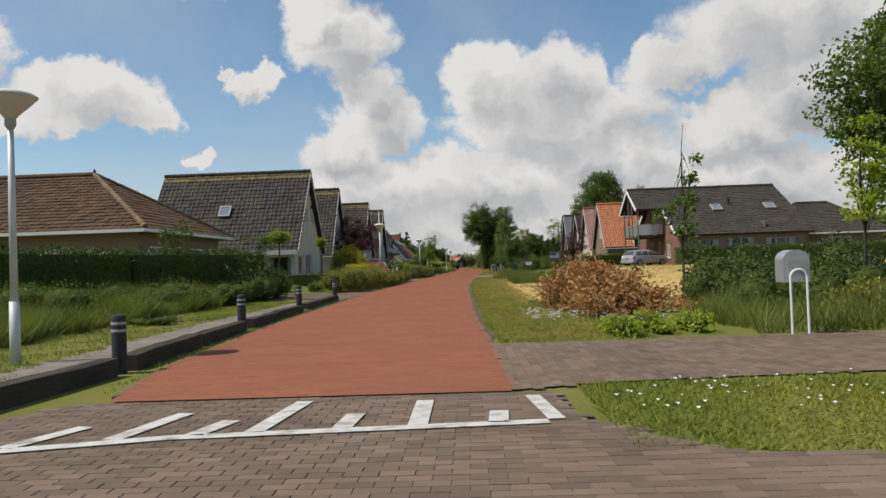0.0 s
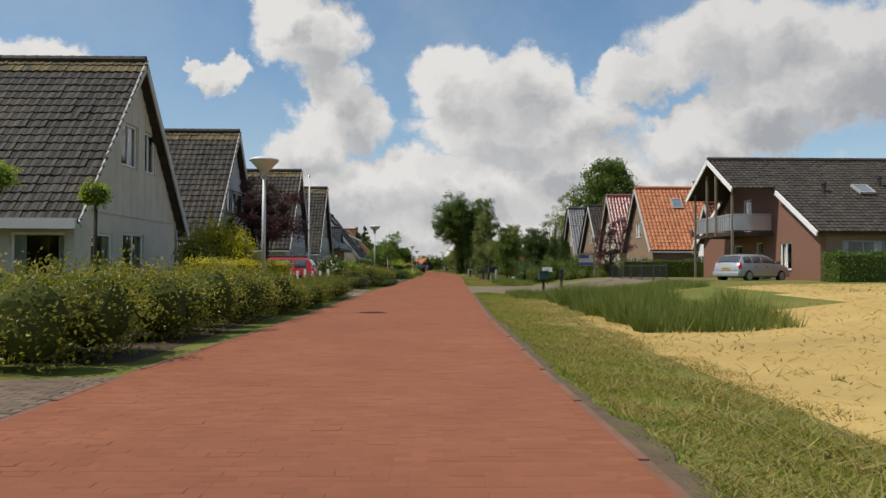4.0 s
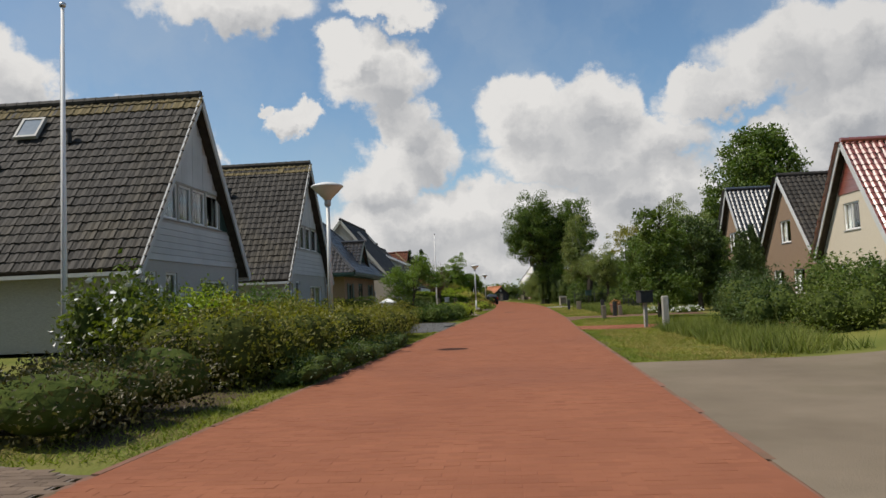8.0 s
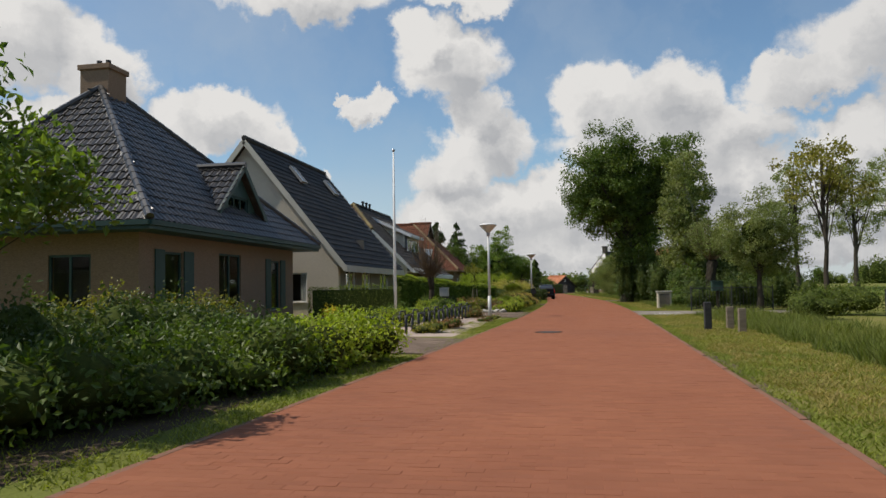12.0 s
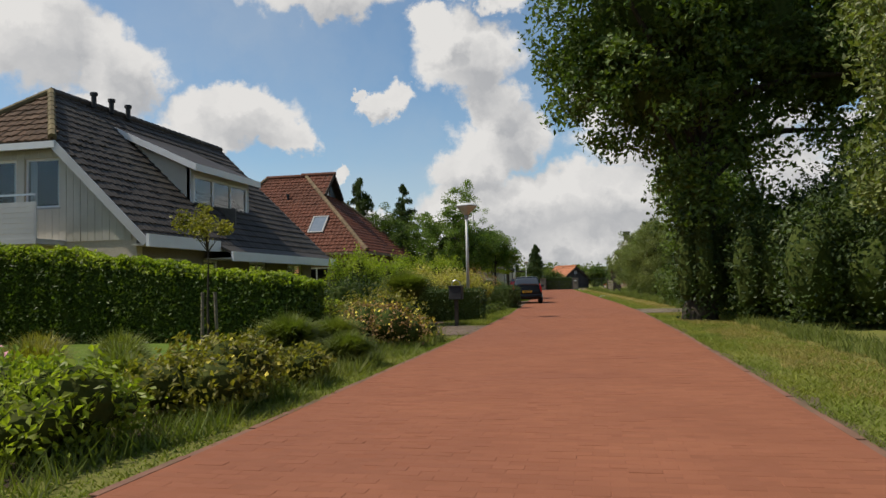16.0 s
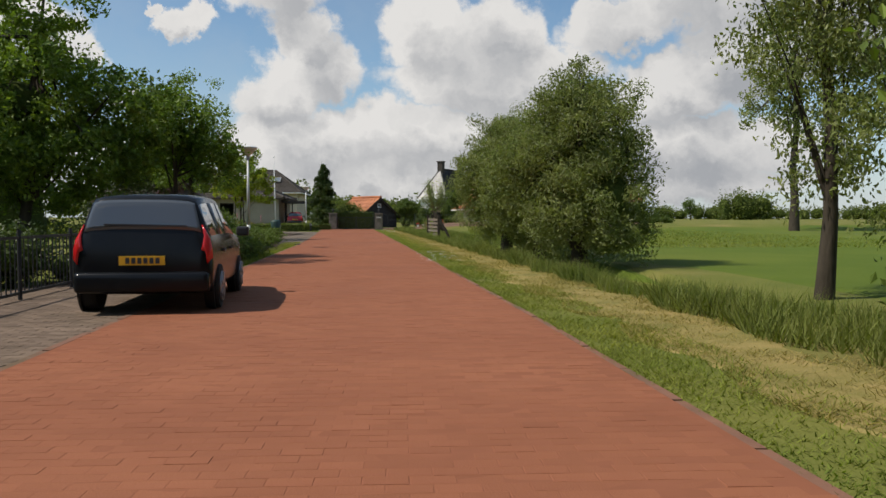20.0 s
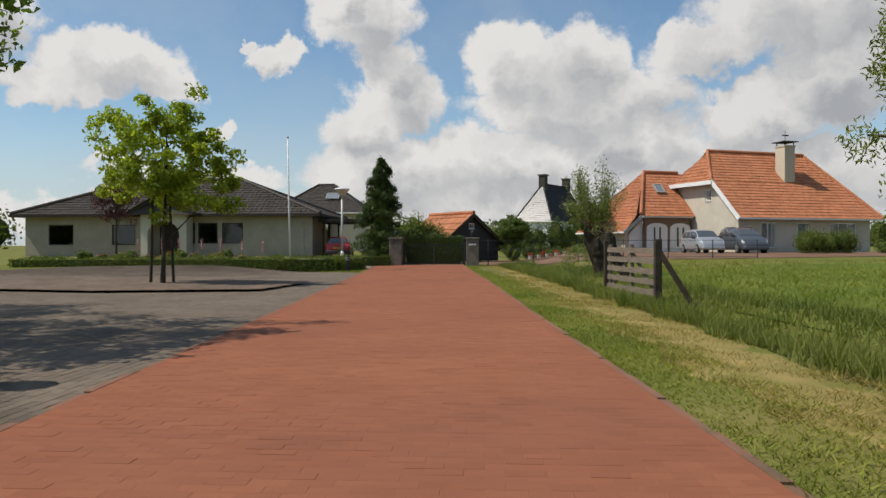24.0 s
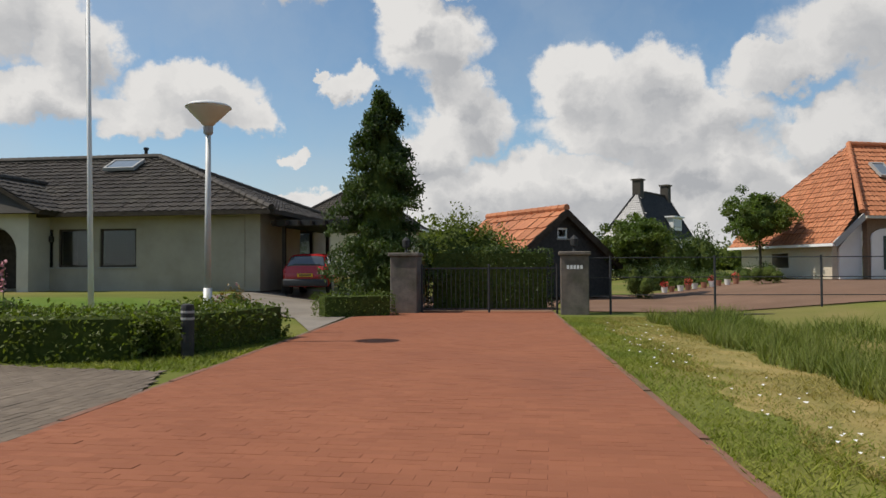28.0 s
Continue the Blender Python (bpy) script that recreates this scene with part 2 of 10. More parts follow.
M["edge_dirt"] = mat("edge_dirt", (0.1, 0.075, 0.05), (0.16, 0.12, 0.075), scale=4, rough=0.95, bump=0.7, bscale=30, stain=(1.5, 0.7, (0.1, 0.11, 0.035)), spec=0.1)
M["pillar_stone"] = mat("pillar_stone", (0.11, 0.093, 0.078), (0.19, 0.16, 0.13), scale=5, rough=0.9, bump=0.6, stain=(2.0, 0.7, (0.07, 0.07, 0.045)))
M["blade"] = leaf("blade", (0.13, 0.18, 0.024), (0.29, 0.28, 0.052), rough=0.75, scale=0.5)
M["blade_dry"] = leaf("blade_dry", (0.36, 0.275, 0.1), (0.26, 0.22, 0.07), rough=0.85)
M["blade_tall"] = leaf("blade_tall", (0.11, 0.15, 0.028), (0.22, 0.23, 0.055), rough=0.7, scale=0.6)
M["daisy"] = mat("daisy", (0.8, 0.8, 0.78), rough=0.8)
M["timber"] = mat("timber", (0.038, 0.03, 0.023), (0.075, 0.06, 0.047), scale=5, rough=0.9, bump=0.7, bscale=30, stretch=(1, 0.2, 1), spec=0.15)
M["black"] = mat("black", (0.025, 0.026, 0.028), (0.04, 0.04, 0.042), scale=8, rough=0.55)
M["black_matt"] = mat("black_matt", (0.022, 0.022, 0.024), (0.045, 0.044, 0.042), scale=9, rough=0.8, bump=0.3)
M["pole"] = mat("pole", (0.52, 0.52, 0.5), (0.6, 0.6, 0.58), scale=3, rough=0.55, metal=0.2)
M["lamp_shade"] = mat("lamp_shade", (0.55, 0.5, 0.4), (0.62, 0.57, 0.47), scale=5, rough=0.5)
M["lamp_lid"] = mat("lamp_lid", (0.62, 0.62, 0.6), (0.7, 0.7, 0.68), scale=5, rough=0.5)
M["white"] = mat("white", (0.74, 0.73, 0.7), (0.8, 0.79, 0.77), scale=2, rough=0.6)
M["white_line"] = mat("white_line", (0.5, 0.48, 0.44), (0.62, 0.6, 0.56), scale=9, rough=0.8, stain=(6, 0.8, (0.24, 0.19, 0.15)))
M["cream"] = mat("cream", (0.5, 0.46, 0.38), (0.58, 0.535, 0.44), scale=1.5, rough=0.85, bump=0.1, spec=0.2, stain=(0.5, 0.4, (0.42, 0.385, 0.31)))
M["offwhite_board"] = mat("offwhite_board", (0.46, 0.455, 0.44), (0.54, 0.535, 0.515), scale=1.2, rough=0.75, rand=0.05, spec=0.25)
M["pale_brick"] = mat("pale_brick", (0.36, 0.34, 0.305), (0.46, 0.435, 0.395), scale=14, rough=0.9, bump=0.5, bscale=20, stretch=(1, 1, 3), spec=0.2)
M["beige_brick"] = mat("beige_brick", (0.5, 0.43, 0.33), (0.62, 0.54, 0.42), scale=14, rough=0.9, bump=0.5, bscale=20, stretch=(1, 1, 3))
# brown brick for side walls, darkened for the shade under their eaves
M["shaded_drab_brick"] = mat("shaded_drab_brick", (0.2, 0.17, 0.13), (0.28, 0.24, 0.19), scale=14, rough=0.9, bump=0.5, bscale=20, stretch=(1, 1, 3), spec=0.2)
M["bungalow_render"] = mat("bungalow_render", (0.34, 0.3, 0.235), (0.41, 0.365, 0.29), scale=1.5, rough=0.85, bump=0.15, bscale=40, spec=0.2, stain=(0.5, 0.5, (0.3, 0.265, 0.2)))
M["tan_brick"] = mat("tan_brick", (0.2, 0.135, 0.09), (0.29, 0.2, 0.135), scale=14, rough=0.9, bump=0.5, bscale=20, stretch=(1, 1, 3), spec=0.2)
M["red_brick"] = mat("red_brick", (0.17, 0.085, 0.058), (0.245, 0.125, 0.085), scale=14, rough=0.9, bump=0.5, bscale=20, stretch=(1, 1, 3))
M["tile_dark"] = mat("tile_dark", (0.03, 0.026, 0.022), (0.048, 0.042, 0.035), scale=1.1, rough=0.7, island=0.3, stain=(0.5, 0.7, (0.068, 0.056, 0.036)), bump=0.2, spec=0.25)
M["tile_moss"] = mat("tile_moss", (0.13, 0.1, 0.045), (0.17, 0.13, 0.06), scale=1.5, rough=0.9, island=0.3)
M["tile_lichen"] = mat("tile_lichen", (0.15, 0.1, 0.055), (0.2, 0.14, 0.075), scale=2.5, rough=0.9, island=0.2)
M["tile_glossy"] = mat("tile_glossy", (0.026, 0.026, 0.027), (0.042, 0.041, 0.041), scale=1.2, rough=0.32, island=0.15, spec=1.0)
M["tile_brown"] = mat("tile_brown", (0.1, 0.058, 0.034), (0.145, 0.088, 0.052), scale=0.9, rough=0.8, island=0.25, stain=(0.4, 0.6, (0.08, 0.055, 0.032)), spec=0.2)
M["tile_orange"] = mat("tile_orange", (0.4, 0.15, 0.07), (0.5, 0.205, 0.1), scale=1.3, rough=0.75, island=0.12, stain=(0.6, 0.45, (0.32, 0.12, 0.065)), spec=0.25)
M["tile_glazed_dark"] = mat("tile_glazed_dark", (0.026, 0.023, 0.021), (0.042, 0.037, 0.033), scale=1.2, rough=0.3, island=0.2, spec=0.8)
M["tile_red_gloss"] = mat("tile_red_gloss", (0.2, 0.05, 0.032), (0.27, 0.072, 0.044), scale=1.2, rough=0.32, island=0.2, spec=1.0)
M["tile_rust"] = mat("tile_rust", (0.12, 0.041, 0.022), (0.155, 0.054, 0.029), scale=1.0, rough=0.66, island=0.13, stain=(0.5, 0.6, (0.095, 0.04, 0.022)), spec=0.18)
M["tile_black"] = mat("tile_black", (0.022, 0.021, 0.02), (0.035, 0.032, 0.03), scale=1.2, rough=0.6, island=0.2, spec=0.3)
M["slate_grey"] = mat("slate_grey", (0.046, 0.038, 0.031), (0.07, 0.058, 0.047), scale=1.0, rough=0.65, island=0.22, spec=0.25, stain=(0.6, 0.5, (0.07, 0.062, 0.045)))
M["glass"] = glass_mat("glass")
for key in ("tile_glossy", "tile_red_gloss"):
    glaze = M[key].node_tree.nodes["Principled BSDF"]
    glaze.inputs["Coat Weight"].default_value = 1.0
    glaze.inputs["Coat Roughness"].default_value = 0.3
M["curtain"] = mat("curtain", (0.5, 0.49, 0.46), (0.62, 0.61, 0.58), scale=6, rough=0.9, stretch=(4, 4, 0.3))
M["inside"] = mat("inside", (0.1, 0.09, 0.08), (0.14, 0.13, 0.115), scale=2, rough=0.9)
M["bark"] = mat("bark", (0.045, 0.037, 0.028), (0.085, 0.07, 0.053), scale=7, rough=0.95, bump=0.9, bscale=14, stretch=(1, 1, 0.3), spec=0.1)
M["bark_dark"] = mat("bark_dark", (0.028, 0.023, 0.017), (0.055, 0.046, 0.034), scale=9, rough=0.95, bump=0.9, bscale=16, stretch=(1, 1, 0.3), spec=0.1)
M["bark_grey"] = mat("bark_grey", (0.22, 0.2, 0.17), (0.32, 0.3, 0.26), scale=6, rough=0.9, bump=0.6, bscale=14, stretch=(1, 1, 0.4))
M["twig"] = mat("twig", (0.12, 0.08, 0.05), (0.2, 0.14, 0.09), scale=6, rough=0.9)
# solid fill inside plants; its dark colour stands in for shade among leaves
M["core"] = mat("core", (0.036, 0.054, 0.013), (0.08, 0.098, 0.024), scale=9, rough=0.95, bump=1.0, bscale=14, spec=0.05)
M["l_hedge"] = leaf("l_hedge", (0.075, 0.11, 0.018), (0.165, 0.19, 0.034), leafy=0.4)
M["l_box"] = leaf("l_box", (0.12, 0.125, 0.02), (0.26, 0.235, 0.042), leafy=0.42)
M["l_bright"] = leaf("l_bright", (0.23, 0.3, 0.028), (0.38, 0.41, 0.05), leafy=0.45)
M["l_dark"] = leaf("l_dark", (0.034, 0.06, 0.014), (0.085, 0.118, 0.026), leafy=0.3)
M["l_mid"] = leaf("l_mid", (0.06, 0.105, 0.018), (0.145, 0.19, 0.034), leafy=0.36)
M["l_bronze"] = leaf("l_bronze", (0.055, 0.052, 0.02), (0.12, 0.1, 0.038), leafy=0.25)
M["l_fresh"] = leaf("l_fresh", (0.1, 0.165, 0.026), (0.22, 0.29, 0.055), leafy=0.4)
M["l_willow"] = leaf("l_willow", (0.135, 0.17, 0.05), (0.28, 0.3, 0.11), leafy=0.38)
M["l_poplar"] = leaf("l_poplar", (0.13, 0.17, 0.04), (0.26, 0.275, 0.095), island=0.45, leafy=0.35)
M["l_yellow"] = leaf("l_yellow", (0.55, 0.42, 0.02), (0.45, 0.4, 0.03), leafy=0.45)
M["l_olive"] = leaf("l_olive", (0.17, 0.165, 0.028), (0.32, 0.275, 0.052), leafy=0.4)
M["l_pale"] = leaf("l_pale", (0.38, 0.335, 0.09), (0.55, 0.46, 0.17), leafy=0.5)
M["l_purple"] = leaf("l_purple", (0.05, 0.018, 0.022), (0.11, 0.036, 0.04), leafy=0.25)
M["l_rust"] = leaf("l_rust", (0.34, 0.155, 0.055), (0.46, 0.25, 0.1), leafy=0.25)
M["l_fox"] = leaf("l_fox", (0.3, 0.17, 0.07), (0.42, 0.26, 0.115), leafy=0.3)
M["l_redtip"] = leaf("l_redtip", (0.26, 0.12, 0.05), (0.16, 0.14, 0.045))
M["petal_red"] = mat("petal_red", (0.5, 0.03, 0.03), (0.6, 0.06, 0.05), rough=0.7, island=0.2)
M["petal_pink"] = mat("petal_pink", (0.55, 0.2, 0.25), (0.65, 0.35, 0.35), rough=0.7, island=0.2)
M["petal_yellow"] = mat("petal_yellow", (0.65, 0.5, 0.03), (0.7, 0.6, 0.1), rough=0.7, island=0.2)
M["car_red"] = mat("car_red", (0.38, 0.02, 0.022), (0.42, 0.03, 0.03), rough=0.25, spec=0.6)
M["car_black"] = mat("car_black", (0.008, 0.009, 0.011), (0.011, 0.012, 0.013), rough=0.22, spec=0.22)
M["car_silver"] = mat("car_silver", (0.42, 0.43, 0.44), (0.48, 0.49, 0.5), rough=0.3, metal=0.5)
M["car_grey"] = mat("car_grey", (0.06, 0.07, 0.085), (0.075, 0.085, 0.1), rough=0.25, spec=0.6)
M["car_glass"] = mat("car_glass", (0.1, 0.11, 0.12), rough=0.04, spec=1.0, metal=0.35)
M["tail"] = mat("tail", (0.45, 0.01, 0.012), (0.55, 0.02, 0.02), rough=0.2, spec=0.6)
M["headlight"] = mat("headlight", (0.6, 0.62, 0.64), rough=0.1, spec=0.7)
M["rubber"] = mat("rubber", (0.018, 0.018, 0.018), rough=0.85)
M["rim"] = mat("rim", (0.4, 0.41, 0.42), rough=0.35, metal=0.7)
M["plate"] = mat("plate", (0.75, 0.42, 0.02), rough=0.5)
M["grey_trim"] = mat("grey_trim", (0.35, 0.34, 0.32), rough=0.6)
M["wood_grey"] = mat("wood_grey", (0.15, 0.12, 0.088), (0.235, 0.19, 0.14), scale=3, rough=0.9, bump=0.6, bscale=30, stretch=(1, 1, 6))
M["teal"] = mat("teal", (0.02, 0.05, 0.045), (0.03, 0.065, 0.055), rough=0.5)
M["steel"] = mat("steel", (0.55, 0.55, 0.55), rough=0.35, metal=0.7)
M["gravel"] = mat("gravel", (0.36, 0.27, 0.22), (0.5, 0.4, 0.34), scale=30, rough=0.95, bump=1.0, bscale=60)
M["clay"] = mat("clay", (0.3, 0.13, 0.08), (0.4, 0.19, 0.12), scale=6, rough=0.85)
M["stone"] = mat("stone", (0.3, 0.28, 0.24), (0.42, 0.39, 0.34), scale=5, rough=0.9, bump=0.6)

M["square_paver"] = mat("square_paver", (0.135, 0.105, 0.078), (0.19, 0.15, 0.112), scale=0.7, rough=0.9, island=0.12, bump=0.3, bscale=60, stain=(0.5, 0.7, (0.1, 0.08, 0.06)), spec=0.2)
M["sandy_paver"] = mat("sandy_paver", (0.15, 0.118, 0.082), (0.215, 0.17, 0.12), scale=0.6, rough=0.92, island=0.14, bump=0.3, bscale=70, stain=(0.4, 0.6, (0.12, 0.1, 0.06)), spec=0.15)
M["yard_paver"] = mat("yard_paver", (0.16, 0.095, 0.062), (0.22, 0.135, 0.09), scale=0.6, rough=0.92, island=0.14, bump=0.3, bscale=70, stain=(0.4, 0.5, (0.13, 0.085, 0.055)), spec=0.15)
M["hay"] = mat("hay", (0.15, 0.15, 0.038), (0.36, 0.27, 0.105), scale=1.6, rough=0.95, bump=1.0, bscale=30, spec=0.1, detail=8.0, mid=0.47)
# darkened leaf colours for the cores, inner shade put into the tone
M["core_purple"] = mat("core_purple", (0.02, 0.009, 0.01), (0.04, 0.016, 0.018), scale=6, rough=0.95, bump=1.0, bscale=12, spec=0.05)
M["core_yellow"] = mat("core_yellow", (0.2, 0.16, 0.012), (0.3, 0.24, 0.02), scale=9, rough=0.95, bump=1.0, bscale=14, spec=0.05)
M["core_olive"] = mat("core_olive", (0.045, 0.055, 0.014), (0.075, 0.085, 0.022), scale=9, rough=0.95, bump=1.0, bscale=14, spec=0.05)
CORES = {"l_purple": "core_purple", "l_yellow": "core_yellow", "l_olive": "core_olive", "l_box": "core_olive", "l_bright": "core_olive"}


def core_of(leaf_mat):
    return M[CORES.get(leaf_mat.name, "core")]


# ---- building helpers ----
RNG = np.random.default_rng(7)


def thing(name, x, y, z, label, category, group="", rz=0.0, kind=""):
    ob = new(name)
    ob.empty_display_size = 0.2
    ob.matrix_world = pose(x, y, z, 0, 0, rz)
    return tagged(ob, label, category, group, kind)


def finish(name, me, material, parent, label="", kind="", smooth=False):
    me.materials.append(material)
    if smooth:
        me.polygons.foreach_set("use_smooth", np.ones(len(me.polygons), bool))
    ob = new(name, me)
    ob.parent = parent
    return tagged(ob, label=label, kind=kind)


def part(name, bm, material, parent, label="", kind="", smooth=False):
    me = bpy.data.meshes.new(name)
    bm.normal_update()
    bm.to_mesh(me)
    bm.free()
    return finish(name, me, material, parent, label, kind, smooth)


def fast_mesh(name, verts, faces):
    """A mesh from arrays: verts n x 3, faces m x 3 or m x 4."""
    verts, faces = np.asarray(verts, np.float32), np.asarray(faces, np.int32)
    me = bpy.data.meshes.new(name)
    k = faces.shape[1]
    me.vertices.add(len(verts))
    me.vertices.foreach_set("co", verts.ravel())
    me.loops.add(faces.size)
    me.loops.foreach_set("vertex_index", faces.ravel())
    me.polygons.add(len(faces))
    me.polygons.foreach_set("loop_start", np.arange(0, faces.size, k, dtype=np.int32))
    me.polygons.foreach_set("use_smooth", np.zeros(len(faces), bool))
    me.update(calc_edges=True)
    return me


def stuff(name, verts, faces, material, parent=None, label="", kind="", smooth=False):
    return finish(name, fast_mesh(name, verts, faces), material, parent, label, kind, smooth)


def box(bm, x0, x1, y0, y1, z0, z1):
    vs = [bm.verts.new((x, y, z)) for z in (z0, z1) for y in (y0, y1) for x in (x0, x1)]
    for f in ((0, 2, 3, 1), (4, 5, 7, 6), (0, 1, 5, 4), (2, 6, 7, 3), (0, 4, 6, 2), (1, 3, 7, 5)):
        bm.faces.new([vs[i] for i in f])
    return vs


def boxes(*specs):
    bm = bmesh.new()
    for s in specs:
        box(bm, *s)
    return bm


def bevelled(bm, width, segments=2):
    bmesh.ops.bevel(bm, geom=list(bm.edges), offset=width, segments=segments, affect="EDGES", profile=0.6)
    return bm


def tube(bm, p0, p1, r0, r1=None, n=10, caps=True):
    p0, p1 = Vector(p0), Vector(p1)
    r1 = r0 if r1 is None else r1
    a = (p1 - p0).normalized()
    u = a.orthogonal().normalized()
    v = a.cross(u)
    rings = []
    for p, r in ((p0, r0), (p1, r1)):
        rings.append([bm.verts.new(p + (u * math.cos(k * math.tau / n) + v * math.sin(k * math.tau / n)) * r) for k in range(n)])
    for k in range(n):
        bm.faces.new((rings[0][k], rings[0][(k + 1) % n], rings[1][(k + 1) % n], rings[1][k]))
    if caps:
        bm.faces.new(rings[0][::-1])
        bm.faces.new(rings[1])
    return bm


def lathe(profile, n=20):
    """A turned body from (radius, height) pairs."""
    bm = bmesh.new()
    rings = [[bm.verts.new((r * math.cos(k * math.tau / n), r * math.sin(k * math.tau / n), z)) for k in range(n)] for r, z in profile]
    for a, b in zip(rings, rings[1:]):
        for k in range(n):
            bm.faces.new((a[k], a[(k + 1) % n], b[(k + 1) % n], b[k]))
    bm.faces.new(rings[0][::-1])
    bm.faces.new(rings[-1])
    return bm


def slab(bm, pts, push):
    """A flat polygon of 3D points, thickened by the vector push."""
    a = [bm.verts.new(p) for p in pts]
    b = [bm.verts.new(Vector(p) + Vector(push)) for p in pts]
    bm.faces.new(a[::-1])
    bm.faces.new(b)
    k = len(a)
    for i in range(k):
        bm.faces.new((a[i], a[(i + 1) % k], b[(i + 1) % k], b[i]))
    return bm


def clip(poly, line):
    """Cuts a 2D polygon by the half plane a*x + b*y <= c."""
    a, b, c = line
    out = []
    for p, q in zip(poly, poly[1:] + poly[:1]):
        dp, dq = a * p[0] + b * p[1] - c, a * q[0] + b * q[1] - c
        if dp <= 1e-9:
            out.append(p)
        if (dp < -1e-9 and dq > 1e-9) or (dp > 1e-9 and dq < -1e-9):
            s = dp / (dp - dq)
            out.append((p[0] + s * (q[0] - p[0]), p[1] + s * (q[1] - p[1])))
    return out


def wall(parent, o, eu, n, outline, openings, material, thick=0.25, name="wall", label=""):
    """A wall with real openings: o its foot, eu the way along, n outward; outline: a convex polygon of (u, z)."""
    o, eu, n = Vector(o), Vector(eu), Vector(n)
    us = sorted({p[0] for p in outline} | {v for w in openings for v in w[:2]})
    zs = sorted({p[1] for p in outline} | {v for w in openings for v in w[2:4]})
    area = sum(p[0] * q[1] - q[0] * p[1] for p, q in zip(outline, outline[1:] + outline[:1]))
    pts = outline if area > 0 else outline[::-1]
    lines = []
    for p, q in zip(pts, pts[1:] + pts[:1]):
        a, b = q[1] - p[1], p[0] - q[0]
        lines.append((a, b, a * p[0] + b * p[1]))
    bm = bmesh.new()
    for u0, u1 in zip(us, us[1:]):
        for z0, z1 in zip(zs, zs[1:]):
            um, zm = (u0 + u1) / 2, (z0 + z1) / 2
            if any(w[0] < um < w[1] and w[2] < zm < w[3] for w in openings):
                continue
            cell = [(u0, z0), (u1, z0), (u1, z1), (u0, z1)]
            for ln in lines:
                cell = clip(cell, ln) if cell else cell
            if len(cell) > 2:
                slab(bm, [o + eu * u + Vector((0, 0, z)) - n * thick for u, z in cell], n * thick)
    bmesh.ops.remove_doubles(bm, verts=bm.verts, dist=0.0005)
    return part(name, bm, material, parent, label)


def window(parent, o, eu, n, w, h, panes=1, frame_mat=None, deep=0.07, bar=0.07, curtain=True, name="window", sill=True, label=""):
    """A window set into an opening: o is the opening's lower corner on the wall's face."""
    o, eu, n = Vector(o), Vector(eu).normalized(), Vector(n).normalized()
    up = n.cross(eu)
    up = up if up.dot(Vector((0, 0, 1))) > 0 else -up
    bm = bmesh.new()

    def bar_box(u0, u1, z0, z1, d0, d1):
        slab(bm, [o + eu * u + up * z + n * d0 for u, z in ((u0, z0), (u1, z0), (u1, z1), (u0, z1))], n * (d1 - d0))

    bar_box(0, w, 0, bar, -deep - 0.05, -deep + 0.02)
    bar_box(0, w, h - bar, h, -deep - 0.05, -deep + 0.02)
    step = w / panes
    for k in range(panes + 1):
        c = min(max(k * step, bar / 2), w - bar / 2)
        bar_box(c - bar / 2, c + bar / 2, bar, h - bar, -deep - 0.05, -deep + 0.02)
    win = part(name, bm, frame_mat or M["white"], parent, label)
    for k in range(panes):
        bm = bmesh.new()
        u0, u1 = k * step + bar * 0.5, (k + 1) * step - bar * 0.5
        slab(bm, [o + eu * u + up * z + n * (-deep - 0.025) for u, z in ((u0, bar * 0.7), (u1, bar * 0.7), (u1, h - bar * 0.7), (u0, h - bar * 0.7))], n * 0.008)
        pane = part("pane", bm, M["glass"], win)
        pane.visible_shadow = False
    if sill:
        bm = bmesh.new()
        slab(bm, [o + eu * u + up * -0.045 + n * d for u, d in ((-0.05, -deep), (w + 0.05, -deep), (w + 0.05, 0.05), (-0.05, 0.05))], up * 0.04)
        part("sill", bm, M["grey_trim"], win)
    if curtain:
        for u0, u1 in ((0.02, 0.22 * w), (0.8 * w, w - 0.02)):
            bm = bmesh.new()
            m = 8
            vs = [[bm.verts.new(o + eu * (u0 + (u1 - u0) * i / m) + up * z - n * (deep + 0.14 + 0.025 * (i % 2))) for i in range(m + 1)] for z in (0.05, h - 0.05)]
            for i in range(m):
                bm.faces.new((vs[0][i], vs[0][i + 1], vs[1][i + 1], vs[1][i]))
            part("curtain", bm, M["curtain"], win, "pale drawn-back curtain")
    return win


